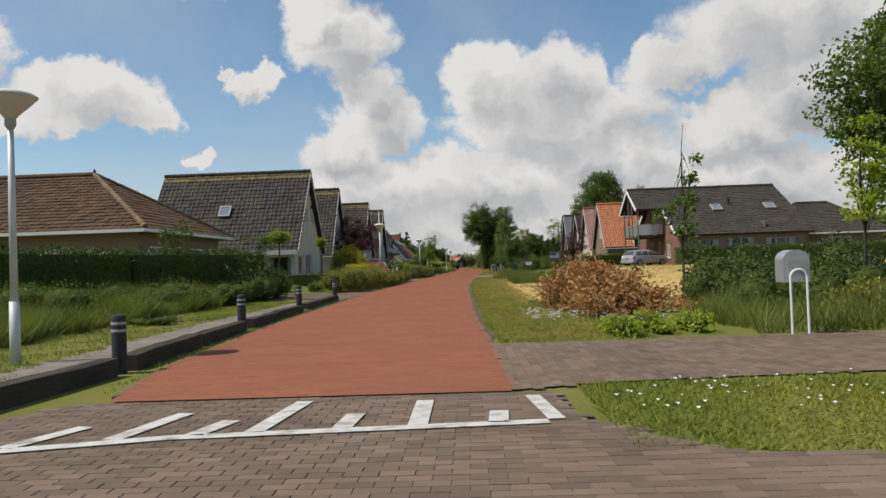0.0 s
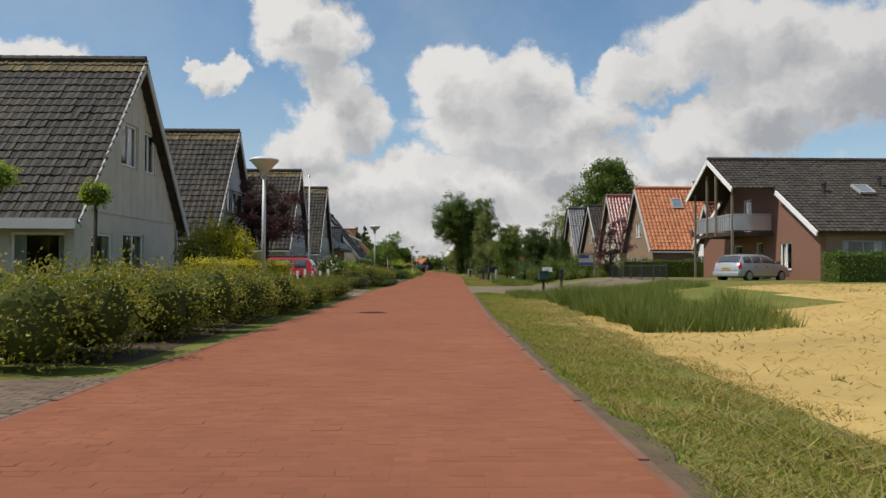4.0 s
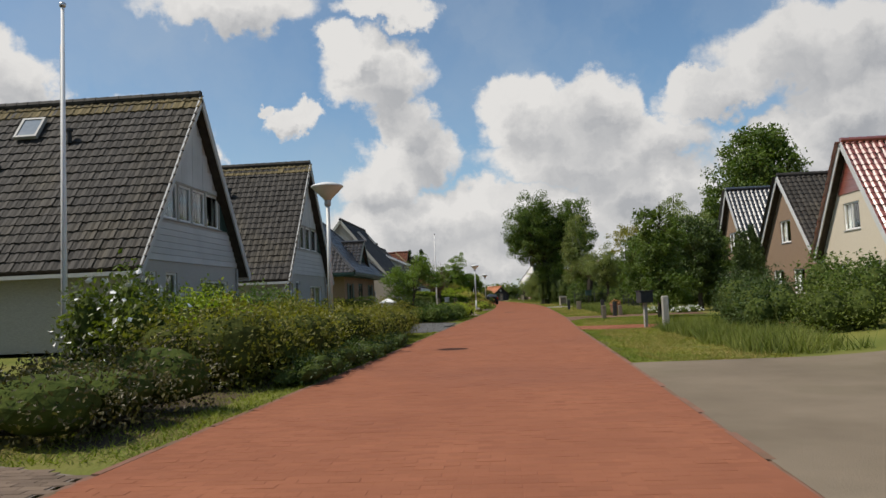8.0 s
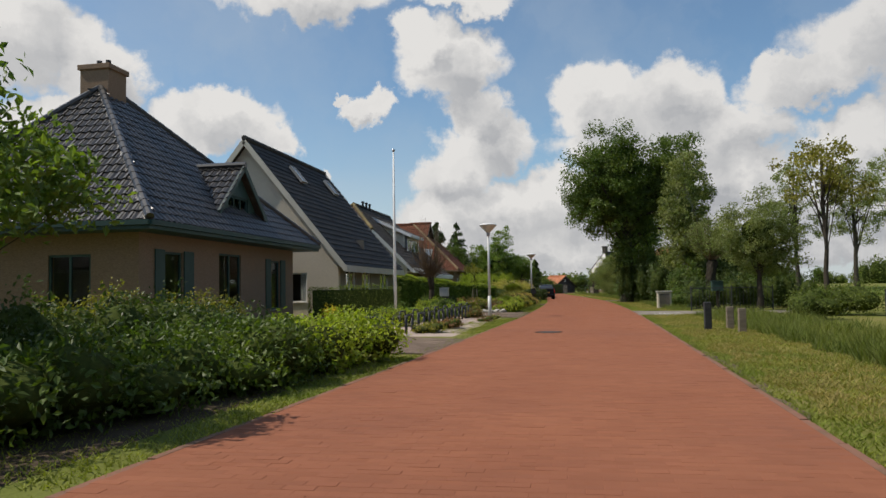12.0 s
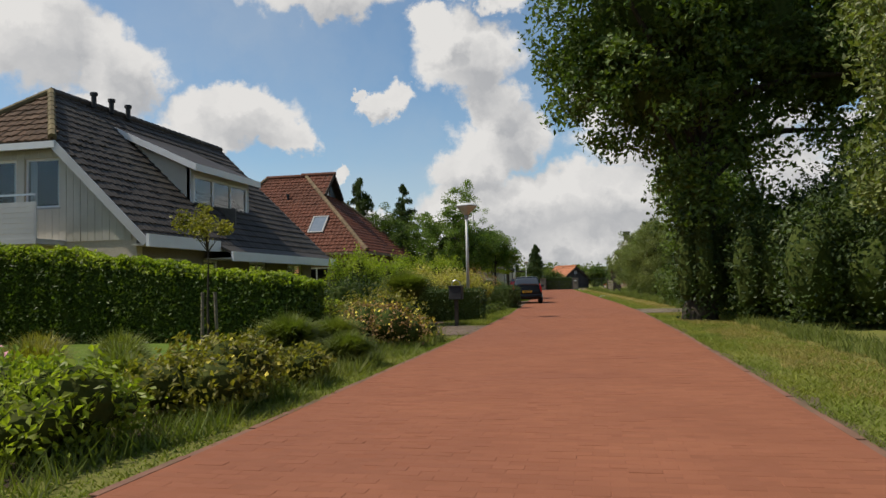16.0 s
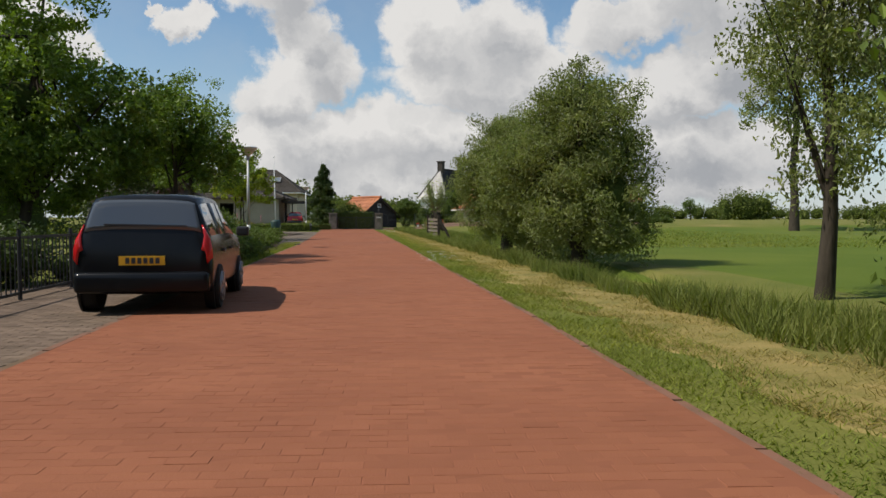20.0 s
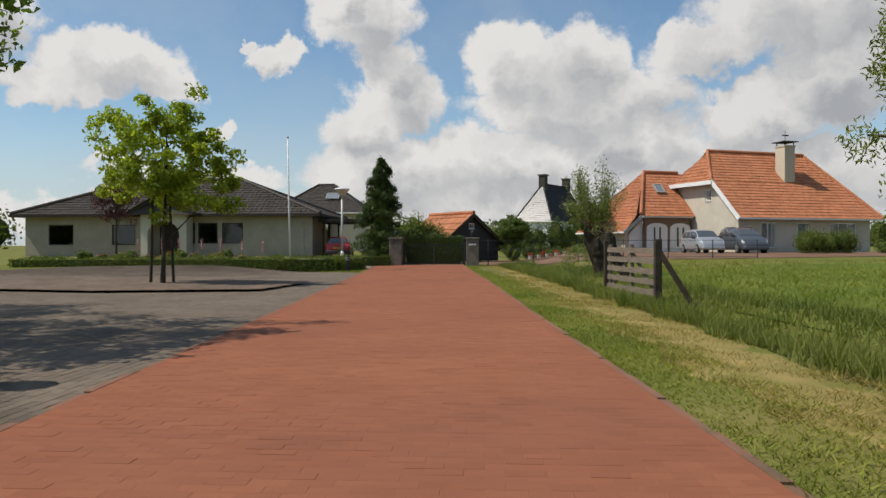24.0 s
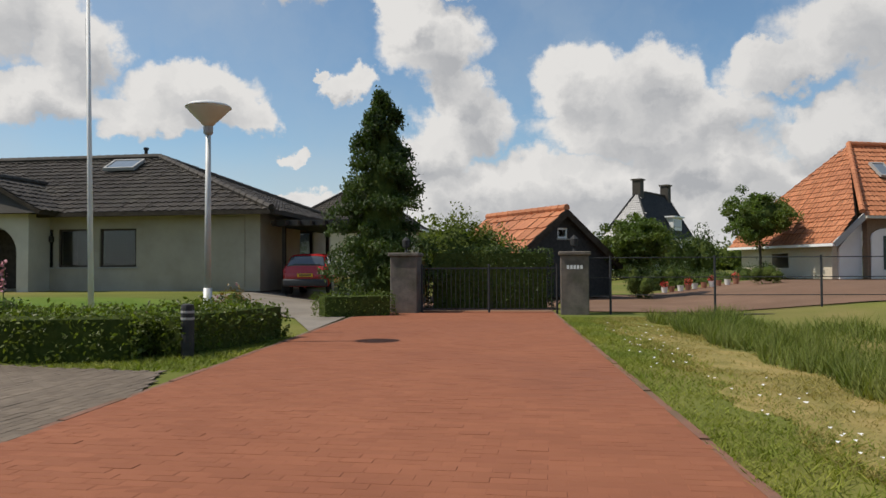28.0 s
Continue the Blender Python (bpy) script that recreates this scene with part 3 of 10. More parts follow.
def tile_arrays(o, eu, ev, W, L, tw, th, left, right, lift=0.052, dip=0.022):
    """Rows of curved roof tiles on a sloping face, as arrays. left, right: how much the face narrows per metre up the slope."""
    o, eu, ev = (np.array(v, float) for v in (o, eu, ev))
    n = np.cross(eu, ev)
    rows = int(math.ceil(L / th - 0.05))
    prof = [(0.0, 0.0), (0.22, dip * 0.2), (0.5, -dip * 0.9), (0.78, dip * 0.7), (1.03, dip)]
    V, F = [], []
    base = 0
    for r in range(rows):
        v0 = r * th
        v1 = min(v0 + th * 1.08, L)
        a, b = left * v0, W - right * v0
        a2, b2 = left * v1, W - right * v1
        cols = int(math.ceil((b - a) / tw - 0.3))
        if cols < 1:
            continue
        k0 = math.ceil(a / tw - 0.5) * tw if left else 0.0
        u0 = k0 + np.arange(cols) * tw
        jig = RNG.normal(0, 0.006, cols)
        for i, (fu, hh) in enumerate(prof):
            u = u0 + fu * tw
            lo = o + np.outer(u, eu) + ev * v0 + np.outer(lift + hh + jig, n)
            uu = np.clip(u, a2 if left else -9, b2 if right else 1e3)
            hi = o + np.outer(uu, eu) + ev * v1 + np.outer(0.012 + hh * 0.9 + jig, n)
            dn = o + np.outer(u, eu) + ev * v0 + np.outer(lift * 0.2 + hh + jig * 0, n)
            V.append(np.stack([lo, hi, dn], 1))
        blk = np.stack(V[-5:], 1).reshape(-1, 3)
        V[-5:] = [blk]
        m = np.arange(cols) * 15 + base
        for i in range(4):
            q = m + i * 3
            F.append(np.stack([q, q + 3, q + 4, q + 1], 1))
            F.append(np.stack([q + 2, q + 5, q + 3, q], 1))
        base += cols * 15
    return np.concatenate(V), np.concatenate(F)


def roof_face(parent, o, eu, ev, W, L, material, tw=0.3, th=0.34, left=0.0, right=0.0, label="rows of curved roof tiles", thick=0.14, dip=0.022):
    """One sloping face: a board below and tiles on it."""
    o, eu, ev = Vector(o), Vector(eu).normalized(), Vector(ev).normalized()
    n = eu.cross(ev)
    bm = bmesh.new()
    slab(bm, [o, o + eu * W, o + eu * (W - right * L) + ev * L, o + eu * left * L + ev * L], -n * thick)
    face = part("roof", bm, M["timber"], parent)
    V, F = tile_arrays(o, eu, ev, W, L, tw, th, left, right, dip=dip)
    stuff("roof_tiles", V, F, material, face, label, "stuff")
    return face


def ridge(parent, p0, p1, material, r=0.11, step=0.36, name="ridge_tile"):
    """Half-round ridge or hip tiles in one row."""
    p0, p1 = Vector(p0), Vector(p1)
    k = max(1, int((p1 - p0).length / step))
    bm = bmesh.new()
    for i in range(k):
        a, b = p0.lerp(p1, i / k), p0.lerp(p1, (i + 1.1) / k)
        tube(bm, a, b, r * 1.08, r * 0.95, 8)
    return part(name, bm, material, parent, "", "stuff")


def beam(bm, p0, p1, w, h):
    """A straight board from p0 to p1, w wide and h high."""
    p0, p1 = Vector(p0), Vector(p1)
    d = (p1 - p0).normalized()
    side = d.cross(Vector((0, 0, 1)))
    side = side.normalized() if side.length > 1e-4 else Vector((1, 0, 0))
    up = side.cross(d)
    c = [side * (w / 2 * a) + up * (h / 2 * b) for a, b in ((-1, -1), (1, -1), (1, 1), (-1, 1))]
    A = [bm.verts.new(p0 + v) for v in c]
    B = [bm.verts.new(p1 + v) for v in c]
    bm.faces.new(A[::-1])
    bm.faces.new(B)
    for i in range(4):
        bm.faces.new((A[i], A[(i + 1) % 4], B[(i + 1) % 4], B[i]))
    return bm


def skylight(parent, c, eu, ev, w=0.78, h=1.0):
    """A roof window lying on a slope at c."""
    c, eu, ev = Vector(c), Vector(eu).normalized(), Vector(ev).normalized()
    n = eu.cross(ev)
    bm = bmesh.new()
    for u0, u1, v0, v1 in ((0, w, 0, 0.08), (0, w, h - 0.08, h), (0, 0.08, 0.08, h - 0.08), (w - 0.08, w, 0.08, h - 0.08)):
        slab(bm, [c + eu * u + ev * v + n * 0.03 for u, v in ((u0, v0), (u1, v0), (u1, v1), (u0, v1))], n * 0.13)
    fr = part("roof_window", bm, M["grey_trim"], parent, "tilted roof window with a grey metal frame")
    bm = bmesh.new()
    slab(bm, [c + eu * u + ev * v + n * 0.11 for u, v in ((0.06, 0.06), (w - 0.06, 0.06), (w - 0.06, h - 0.06), (0.06, h - 0.06))], n * 0.02)
    part("pane", bm, M["sky_glass"], fr)
    return fr


M["sky_glass"] = mat("sky_glass", (0.16, 0.19, 0.22), (0.2, 0.23, 0.26), rough=0.06, spec=0.8)


def vent(parent, p, h=0.45, r=0.07):
    bm = tube(bmesh.new(), p, Vector(p) + Vector((0, 0, h)), r, r, 10)
    tube(bm, Vector(p) + Vector((0, 0, h * 0.8)), Vector(p) + Vector((0, 0, h)), r * 1.5, r * 1.5, 10)
    part("vent_pipe", bm, M["black_matt"], parent, "black roof vent pipe")


# ---- leaves, bushes, hedges, trees ----


def leaf_arrays(P, size, rng, aspect=0.55, droop=0.0):
    """A small folded blade for each point."""
    k = len(P)
    c = rng.normal(size=(k, 3)) + np.array((-0.3, -0.25, 0.55))
    c /= np.linalg.norm(c, axis=1)[:, None]
    a = np.cross(c, rng.normal(size=(k, 3)))
    a[:, 2] -= droop
    a /= np.linalg.norm(a, axis=1)[:, None] + 1e-9
    b = np.cross(c, a)
    b /= np.linalg.norm(b, axis=1)[:, None] + 1e-9
    s = (size * rng.uniform(0.7, 1.45, k))[:, None]
    V = np.stack([P - a * s * 0.5, P + b * s * aspect * 0.5 + c * s * 0.12, P + a * s * 0.5, P - b * s * aspect * 0.5 + c * s * 0.12], 1).reshape(-1, 3)
    return V, np.arange(4 * k).reshape(-1, 4)


def blob_points(blobs, per_m2, rng, shell=(0.66, 1.06), lump=0.16):
    """Points near the skins of overlapping ellipsoids, lumpy."""
    out = []
    B = np.array(blobs, float)
    for i, (cx, cy, cz, rx, ry, rz) in enumerate(B):
        area = 4 * math.pi * ((rx * ry) ** 1.6 / 3 + (rx * rz) ** 1.6 / 3 + (ry * rz) ** 1.6 / 3) ** (1 / 1.6)
        k = max(12, int(area * per_m2 * 0.72))
        d = rng.normal(size=(k, 3))
        d /= np.linalg.norm(d, axis=1)[:, None]
        f = rng.uniform(*shell, k)
        f *= 1 + lump * np.sin(d[:, 0] * 7 + cx * 3) * np.sin(d[:, 1] * 6 + cy * 2) + lump * 0.8 * np.sin(d[:, 2] * 9 + d[:, 0] * 5 + i)
        p = d * f[:, None]
        keep = np.ones(k, bool)
        w = np.array((cx, cy, cz)) + p * np.array((rx, ry, rz))
        for j in range(len(B)):
            if j != i:
                keep &= (((w - B[j, :3]) / B[j, 3:]) ** 2).sum(1) > 0.5
        out.append(w[keep])
    return np.concatenate(out)


# solid lumps inside the leaves, coloured dark as the plant's inner shade
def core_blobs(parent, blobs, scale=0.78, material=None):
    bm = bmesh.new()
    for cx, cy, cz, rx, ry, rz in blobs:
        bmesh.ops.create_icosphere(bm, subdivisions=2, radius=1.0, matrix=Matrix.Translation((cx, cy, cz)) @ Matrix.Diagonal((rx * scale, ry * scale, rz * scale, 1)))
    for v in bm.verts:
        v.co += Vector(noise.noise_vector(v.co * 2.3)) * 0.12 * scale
    return part("inner_foliage", bm, material or M["core"], parent, "solid inner body, dark to stand for shade among leaves", "stuff")


def bush(name, x, y, z, blobs, material, label, size=0.07, per_m2=190, category="bush", group="", flowers=None, seed=1, core=True, aspect=0.55):
    """A shrub of leafy lumps (x, y, z, rx, ry, rz) round its foot."""
    rng = np.random.default_rng(seed * 77 + int(abs(y) * 10))
    ob = thing(name, x, y, z, label, category, group)
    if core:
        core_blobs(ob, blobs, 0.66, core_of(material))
    P = blob_points(blobs, per_m2, rng)
    P = P[P[:, 2] > 0.02]
    V, F = leaf_arrays(P, size, rng, aspect)
    stuff("foliage", V, F, material, ob, "", "stuff")
    if flowers:
        fm, count, fs = flowers
        Q = blob_points(blobs, 60, rng, (1.0, 1.1))
        Q = Q[Q[:, 2] > 0.1]
        Q = Q[rng.permutation(len(Q))[:count]]
        V, F = leaf_arrays(Q, fs, rng, 0.9)
        stuff("blossom", V, F, fm, ob, "", "stuff")
    return ob


def round_blobs(rng, n, rx, ry, h, big=0.55):
    """Lumps for a natural shrub rx by ry across and h high."""
    out = []
    for k in range(n):
        a = k * 2.4 + rng.uniform(0, 1)
        f = math.sqrt((k + 0.3) / n) * 0.62
        s = big * rng.uniform(0.75, 1.1)
        hh = h * rng.uniform(0.72, 1.0) * (1 - 0.35 * f)
        out.append((math.cos(a) * rx * f, math.sin(a) * ry * f, hh * 0.5, rx * s, ry * s, hh * 0.52))
    return out


def hedge(name, pts, width, h, material, label, size=0.06, per_m2=240, z=0.0, group="", seed=1, wobble=0.05, top=None, taper=1.0):
    """A clipped hedge along the points (x, y), with squared but soft shoulders."""
    rng = np.random.default_rng(seed * 31 + 5)
    pts = [Vector((p[0], p[1], 0)) for p in pts]
    ox, oy = pts[0].x, pts[0].y
    ob = thing(name, ox, oy, z, label, "hedge", group)
    P = []
    bm = bmesh.new()
    for a, b in zip(pts, pts[1:]):
        d = b - a
        L = d.length
        e = d / L
        s = Vector((-e.y, e.x, 0))
        k = int((2 * h + width) * L * per_m2 * 0.8)
        t = rng.uniform(-0.05, L + 0.05, k)
        per = rng.uniform(0, 2 * h + width, k)
        w2 = width / 2
        lat = np.where(per < h, -w2, np.where(per > h + width, w2, per - h - w2))
        zz = np.where(per < h, per, np.where(per > h + width, 2 * h + width - per, h))
        bulge = 1 - 0.22 * np.clip((zz - h * 0.75) / (h * 0.25), 0, 1) ** 2
        lat = lat * bulge + rng.normal(0, 0.045, k)
        bump_ = wobble * (np.sin(t * 2.1 + seed) + 0.7 * np.sin(t * 5.3 + 2 * seed) + 0.6 * np.sin(t * 11.0 + lat * 9))
        zz = zz + rng.normal(0, 0.04, k) + bump_ * (zz / h)
        lat = lat * (1 + 0.6 * bump_)
        A = np.array(a - pts[0])
        P.append(A + np.outer(t, e) + np.outer(lat, s) + np.outer(zz, (0, 0, 1)))
        for end, out in ((0.0, -1), (L, 1)):
            k = int(width * h * per_m2)
            le, ze = rng.uniform(-w2, w2, k), rng.uniform(0, h, k)
            le *= 1 - 0.22 * np.clip((ze - h * 0.75) / (h * 0.25), 0, 1) ** 2
            te = end + out * (0.1 - 0.12 * (2 * le / width) ** 2) + rng.normal(0, 0.04, k)
            P.append(A + np.outer(te, e) + np.outer(le, s) + np.outer(ze, (0, 0, 1)))
        k2 = max(2, int(L / 1.5))
        for m in range(k2):
            p0, p1 = a + e * max(L * m / k2, 0.1), a + e * min(L * (m + 1) / k2, L - 0.1)
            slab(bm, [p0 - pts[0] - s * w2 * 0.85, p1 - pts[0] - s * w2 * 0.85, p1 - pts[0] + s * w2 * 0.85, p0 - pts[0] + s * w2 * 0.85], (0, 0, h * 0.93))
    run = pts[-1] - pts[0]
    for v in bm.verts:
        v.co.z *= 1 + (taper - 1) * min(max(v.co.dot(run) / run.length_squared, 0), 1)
    part("inner_foliage", bm, core_of(material), ob, "solid inner body, dark to stand for shade among leaves", "stuff")
    P = np.concatenate(P)
    P = P[P[:, 2] > 0.02]
    high = P[:, 2] > h * 0.86
    P[:, 2] *= 1 + (taper - 1) * np.clip(P @ np.array(run) / run.length_squared, 0, 1)
    V, F = leaf_arrays(P, size, rng)
    stuff("foliage", V, F, material, ob, "", "stuff")
    # shoots on top; a paler material here paints the sun on the hedge
    if top:
        Q = P[high]
        V, F = leaf_arrays(Q + np.array((0, 0, 0.05)), size * 1.15, rng)
        stuff("young_growth", V, F, top, ob, "top shoots, sunlight put into the colour where paler", "stuff")
    return ob


def tree(name, x, y, z, h, crown, material, label, trunk_r=0.15, fork=0.35, clumps=60, leaves=130, clump_r=0.6, size=0.12, seed=1, bark=None, category="tree", group="", lean=(0, 0), aspect=0.55, droop=0.0, gap=0.0, limb=9, core=0.0):
    """A tree h high: a tapered trunk, limbs, and leaf clumps filling the crown (cx, cy, cz, rx, ry, rz) lumps."""
    rng = np.random.default_rng(seed * 101 + 3)
    ob = thing(name, x, y, z, label, category, group)
    bark = bark or M["bark"]
    C = np.array(crown, float)
    vol = C[:, 3] * C[:, 4] * C[:, 5]
    pick = rng.choice(len(C), clumps, p=vol / vol.sum())
    d = rng.normal(size=(clumps, 3))
    d /= np.linalg.norm(d, axis=1)[:, None]
    rad = rng.uniform(0.25, 1.0, clumps) ** 0.45
    reach = 0.9 + 0.16 * np.sin(d[:, 0] * 5 + seed) * np.sin(d[:, 2] * 6 + d[:, 1] * 4 + seed * 2) + rng.normal(0, 0.07, clumps)
    cen = C[pick, :3] + d * (rad * reach)[:, None] * C[pick, 3:]
    bm = bmesh.new()
    top = Vector((C[:, 0].mean() + lean[0], C[:, 1].mean() + lean[1], h * 0.86))
    steps = 7
    axis = [Vector((0, 0, -0.1)).lerp(top, k / steps) + Vector((math.sin(k * 1.7 + seed) * 0.05 * h * 0.12, math.cos(k * 2.1 + seed) * 0.05 * h * 0.12, 0)) * (k > 0) for k in range(steps + 1)]
    for k in range(steps):
        r0, r1 = trunk_r * (1 - k / steps * 0.88), trunk_r * (1 - (k + 1) / steps * 0.88)
        tube(bm, axis[k], axis[k + 1], r0 * (1.25 if k == 0 else 1), r1, 9, False)
    order = rng.permutation(clumps)[: max(limb, 3) * 3]
    for i, m in enumerate(order):
        s = rng.uniform(fork, 0.85)
        kk = s * steps
        a = axis[int(kk)].lerp(axis[min(int(kk) + 1, steps)], kk % 1)
        b = Vector(cen[m])
        mid = a.lerp(b, 0.5) + Vector((0, 0, 0.06 * (b - a).length))
        r = trunk_r * (0.42 if i < limb else 0.2) * (1 - s * 0.4)
        tube(bm, a, mid, r, r * 0.65, 6, False)
        tube(bm, mid, b, r * 0.65, r * 0.2, 5, False)
    part("trunk", bm, bark, ob, "", "", True)
    if core:
        core_blobs(ob, [tuple(c) for c in C[vol > 0.45 * vol.max()]], core, core_of(material))
    leaves = int(leaves * 0.85)
    size *= 1.06
    k = clumps * leaves
    e = rng.normal(size=(k, 3))
    e /= np.linalg.norm(e, axis=1)[:, None]
    f = rng.uniform(0, 1, k) ** 0.5
    w = np.repeat(cen, leaves, 0) + e * (f * clump_r)[:, None] * np.repeat(rng.uniform(0.6, 1.25, clumps), leaves)[:, None] * np.array((1, 1, 0.75))
    if droop:
        w[:, 2] -= rng.uniform(0, droop, k) * clump_r
    V, F = leaf_arrays(w, size, rng, aspect, droop)
    stuff("crown", V, F, material, ob, "", "stuff")
    return ob


def blades(name, xy, h, material, label, parent=None, w=0.012, seed=1, zf=None, spread=0.5):
    """Grass blades at the points xy (n x 2)."""
    rng = np.random.default_rng(seed)
    k = len(xy)
    z = np.zeros(k) if zf is None else zf(xy[:, 0], xy[:, 1])
    a = rng.uniform(0, math.tau, k)
    tuft = 0.5 + 0.25 * np.sin(xy[:, 0] * 2.3 + 1.7 * np.sin(xy[:, 1] * 0.9)) + 0.25 * np.sin(xy[:, 1] * 1.3 + 2.1 * np.sin(xy[:, 0] * 1.1 + seed))
    hh = h * rng.uniform(0.5, 1.25, k) * (0.55 + 0.8 * tuft)
    ww = w * rng.uniform(0.7, 1.5, k)
    tip = rng.normal(0, spread, (k, 2)) * hh[:, None]
    c, s = np.cos(a) * ww, np.sin(a) * ww
    V = np.zeros((k, 3, 3))
    V[:, 0] = np.stack([xy[:, 0] - c, xy[:, 1] - s, z], 1)
    V[:, 1] = np.stack([xy[:, 0] + c, xy[:, 1] + s, z], 1)
    V[:, 2] = np.stack([xy[:, 0] + tip[:, 0], xy[:, 1] + tip[:, 1], z + hh], 1)
    return tagged(stuff(name, V.reshape(-1, 3), np.arange(3 * k).reshape(-1, 3), material, parent), label, "grass", "", "stuff")


def inside(poly, x, y):
    """Which points lie in the polygon."""
    hit = np.zeros(len(x), bool)
    for (x0, y0), (x1, y1) in zip(poly, poly[1:] + poly[:1]):
        cross = (y0 > y) != (y1 > y)
        t = (x1 - x0) * (y - y0) / ((y1 - y0) or 1e-9) + x0
        hit ^= cross & (x < t)
    return hit

# ---- ground, road, pavements ----
EDGE_Y = (-30, 7, 9, 12, 16, 26, 36, 46, 57, 66, 75, 84, 96, 108, 121, 132, 143, 154, 166, 179, 190, 200, 211, 220, 231)
EDGE_L = (-3.2, -3.44, -3.84, -4.05, -4.3, -4.5, -4.6, -4.3, -4.25, -4.05, -3.72, -3.5, -3.15, -2.72, -2.35, -2.25, -2.3, -2.55, -3.2, -3.9, -4.45, -5.2, -6.1, -6.9, -7.9)
EDGE_R = (0.4, 0.36, 0.3, 0.22, 0.08, -0.06, -0.1, 0.0, 0.35, 0.6, 0.88, 1.12, 1.65, 1.95, 2.25, 2.36, 2.32, 2.1, 1.5, 0.65, -0.05, -0.75, -1.45, -2.1, -2.9)


def edge_l(y):
    return np.interp(y, EDGE_Y, EDGE_L)


def edge_r(y):
    return np.interp(y, EDGE_Y, EDGE_R)


def sm(v):
    v = np.clip(v, 0, 1)
    return v * v * (3 - 2 * v)


def ground_z(x, y):
    """The lie of the land: plots on both sides stand a little above the road."""
    x, y = np.asarray(x, float), np.asarray(y, float)
    z = 0.55 * sm((x - 3.5) / 7) * sm((82 - y) / 5) * sm((y - 16) / 12)
    z = z + 0.6 * sm((x - 0.5) / 6) * sm((y - 224) / 12)
    z = z + 0.45 * sm((-9.0 - x) / 5) * sm((y - 214) / 8)
    z = z - 0.35 * sm((x - edge_r(y) - 2.2) / 0.9) * sm((edge_r(y) + 4.6 - x) / 0.9) * sm((y - 166) / 6) * sm((226 - y) / 6)
    z = z + 0.3 * sm((-8.5 - x) / 4) * sm((60 - y) / 8) * sm((y - 12) / 8)
    return z


def sheet(name, xs, ys, material, label, lift=0.0, kind="structure", keep=None, category="ground"):
    X, Y = np.meshgrid(xs, ys)
    Z = ground_z(X, Y) + lift
    V = np.stack([X, Y, Z], -1).reshape(-1, 3)
    nx, ny = len(xs), len(ys)
    i = (np.arange(ny - 1)[:, None] * nx + np.arange(nx - 1)[None]).ravel()
    F = np.stack([i, i + 1, i + 1 + nx, i + nx], 1)
    if keep is not None:
        c = V[F].mean(1)
        F = F[keep(c[:, 0], c[:, 1])]
    ob = stuff(name, V, F, material)
    return tagged(ob, label, category, "", kind)


gx = np.concatenate([[-1500, -600, -200, -90, -60], np.arange(-44, 45, 0.8), [60, 90, 200, 600, 1500]])
gy = np.concatenate([[-600, -200, -60], np.arange(-30, 262, 1.0), [275, 300, 340, 420, 600, 1000, 1800]])
sheet("ground", gx, gy, M["grass"], "flat green grassland with worn yellowish patches")


def patch(name, poly, material, label, lift=0.012, step=0.5, kind="structure", category="ground"):
    """A surface lying on the ground inside a polygon, with ragged cells trimmed to it."""
    bm = bmesh.new()
    xs = [p[0] for p in poly]
    ys = [p[1] for p in poly]
    x0, x1, y0, y1 = min(xs), max(xs), min(ys), max(ys)
    area = sum(p[0] * q[1] - q[0] * p[1] for p, q in zip(poly, poly[1:] + poly[:1]))
    pts = poly if area > 0 else poly[::-1]
    bm.faces.new([bm.verts.new((p[0], p[1], 0)) for p in pts])
    for axis, a, b in ((0, x0, x1), (1, y0, y1)):
        k = max(1, int((b - a) / step))
        for i in range(1, k):
            v = a + (b - a) * i / k
            co = (v, 0, 0) if axis == 0 else (0, v, 0)
            no = (1, 0, 0) if axis == 0 else (0, 1, 0)
            bmesh.ops.bisect_plane(bm, geom=list(bm.verts) + list(bm.edges) + list(bm.faces), plane_co=co, plane_no=no)
    soft = category == "ground" and name in ("field", "lawn", "garden_bed")
    for v in bm.verts:
        v.co.z = float(ground_z(v.co.x, v.co.y)) + (-0.03 if soft and v.is_boundary else lift)
    ob = part(name, bm, material, None)
    return tagged(ob, label, category, "", kind)


def paver_arrays(poly, bw, bd, top, rng, joint=0.007, rot=False, thick=0.012, zfun=ground_z, border=0.0):
    xs = [p[0] for p in poly]
    ys = [p[1] for p in poly]
    if rot:
        bw, bd = bd, bw
    nx, ny = int((max(xs) - min(xs)) / bw) + 2, int((max(ys) - min(ys)) / bd) + 2
    I, J = np.meshgrid(np.arange(nx), np.arange(ny))
    cx = min(xs) + (I + (0 if rot else 0.5 * (J % 2))) * bw
    cy = min(ys) + (J + (0.5 * (I % 2) if rot else 0)) * bd
    cx, cy = cx.ravel(), cy.ravel()
    ok = inside(poly, cx, cy)
    return cx[ok], cy[ok], bw, bd


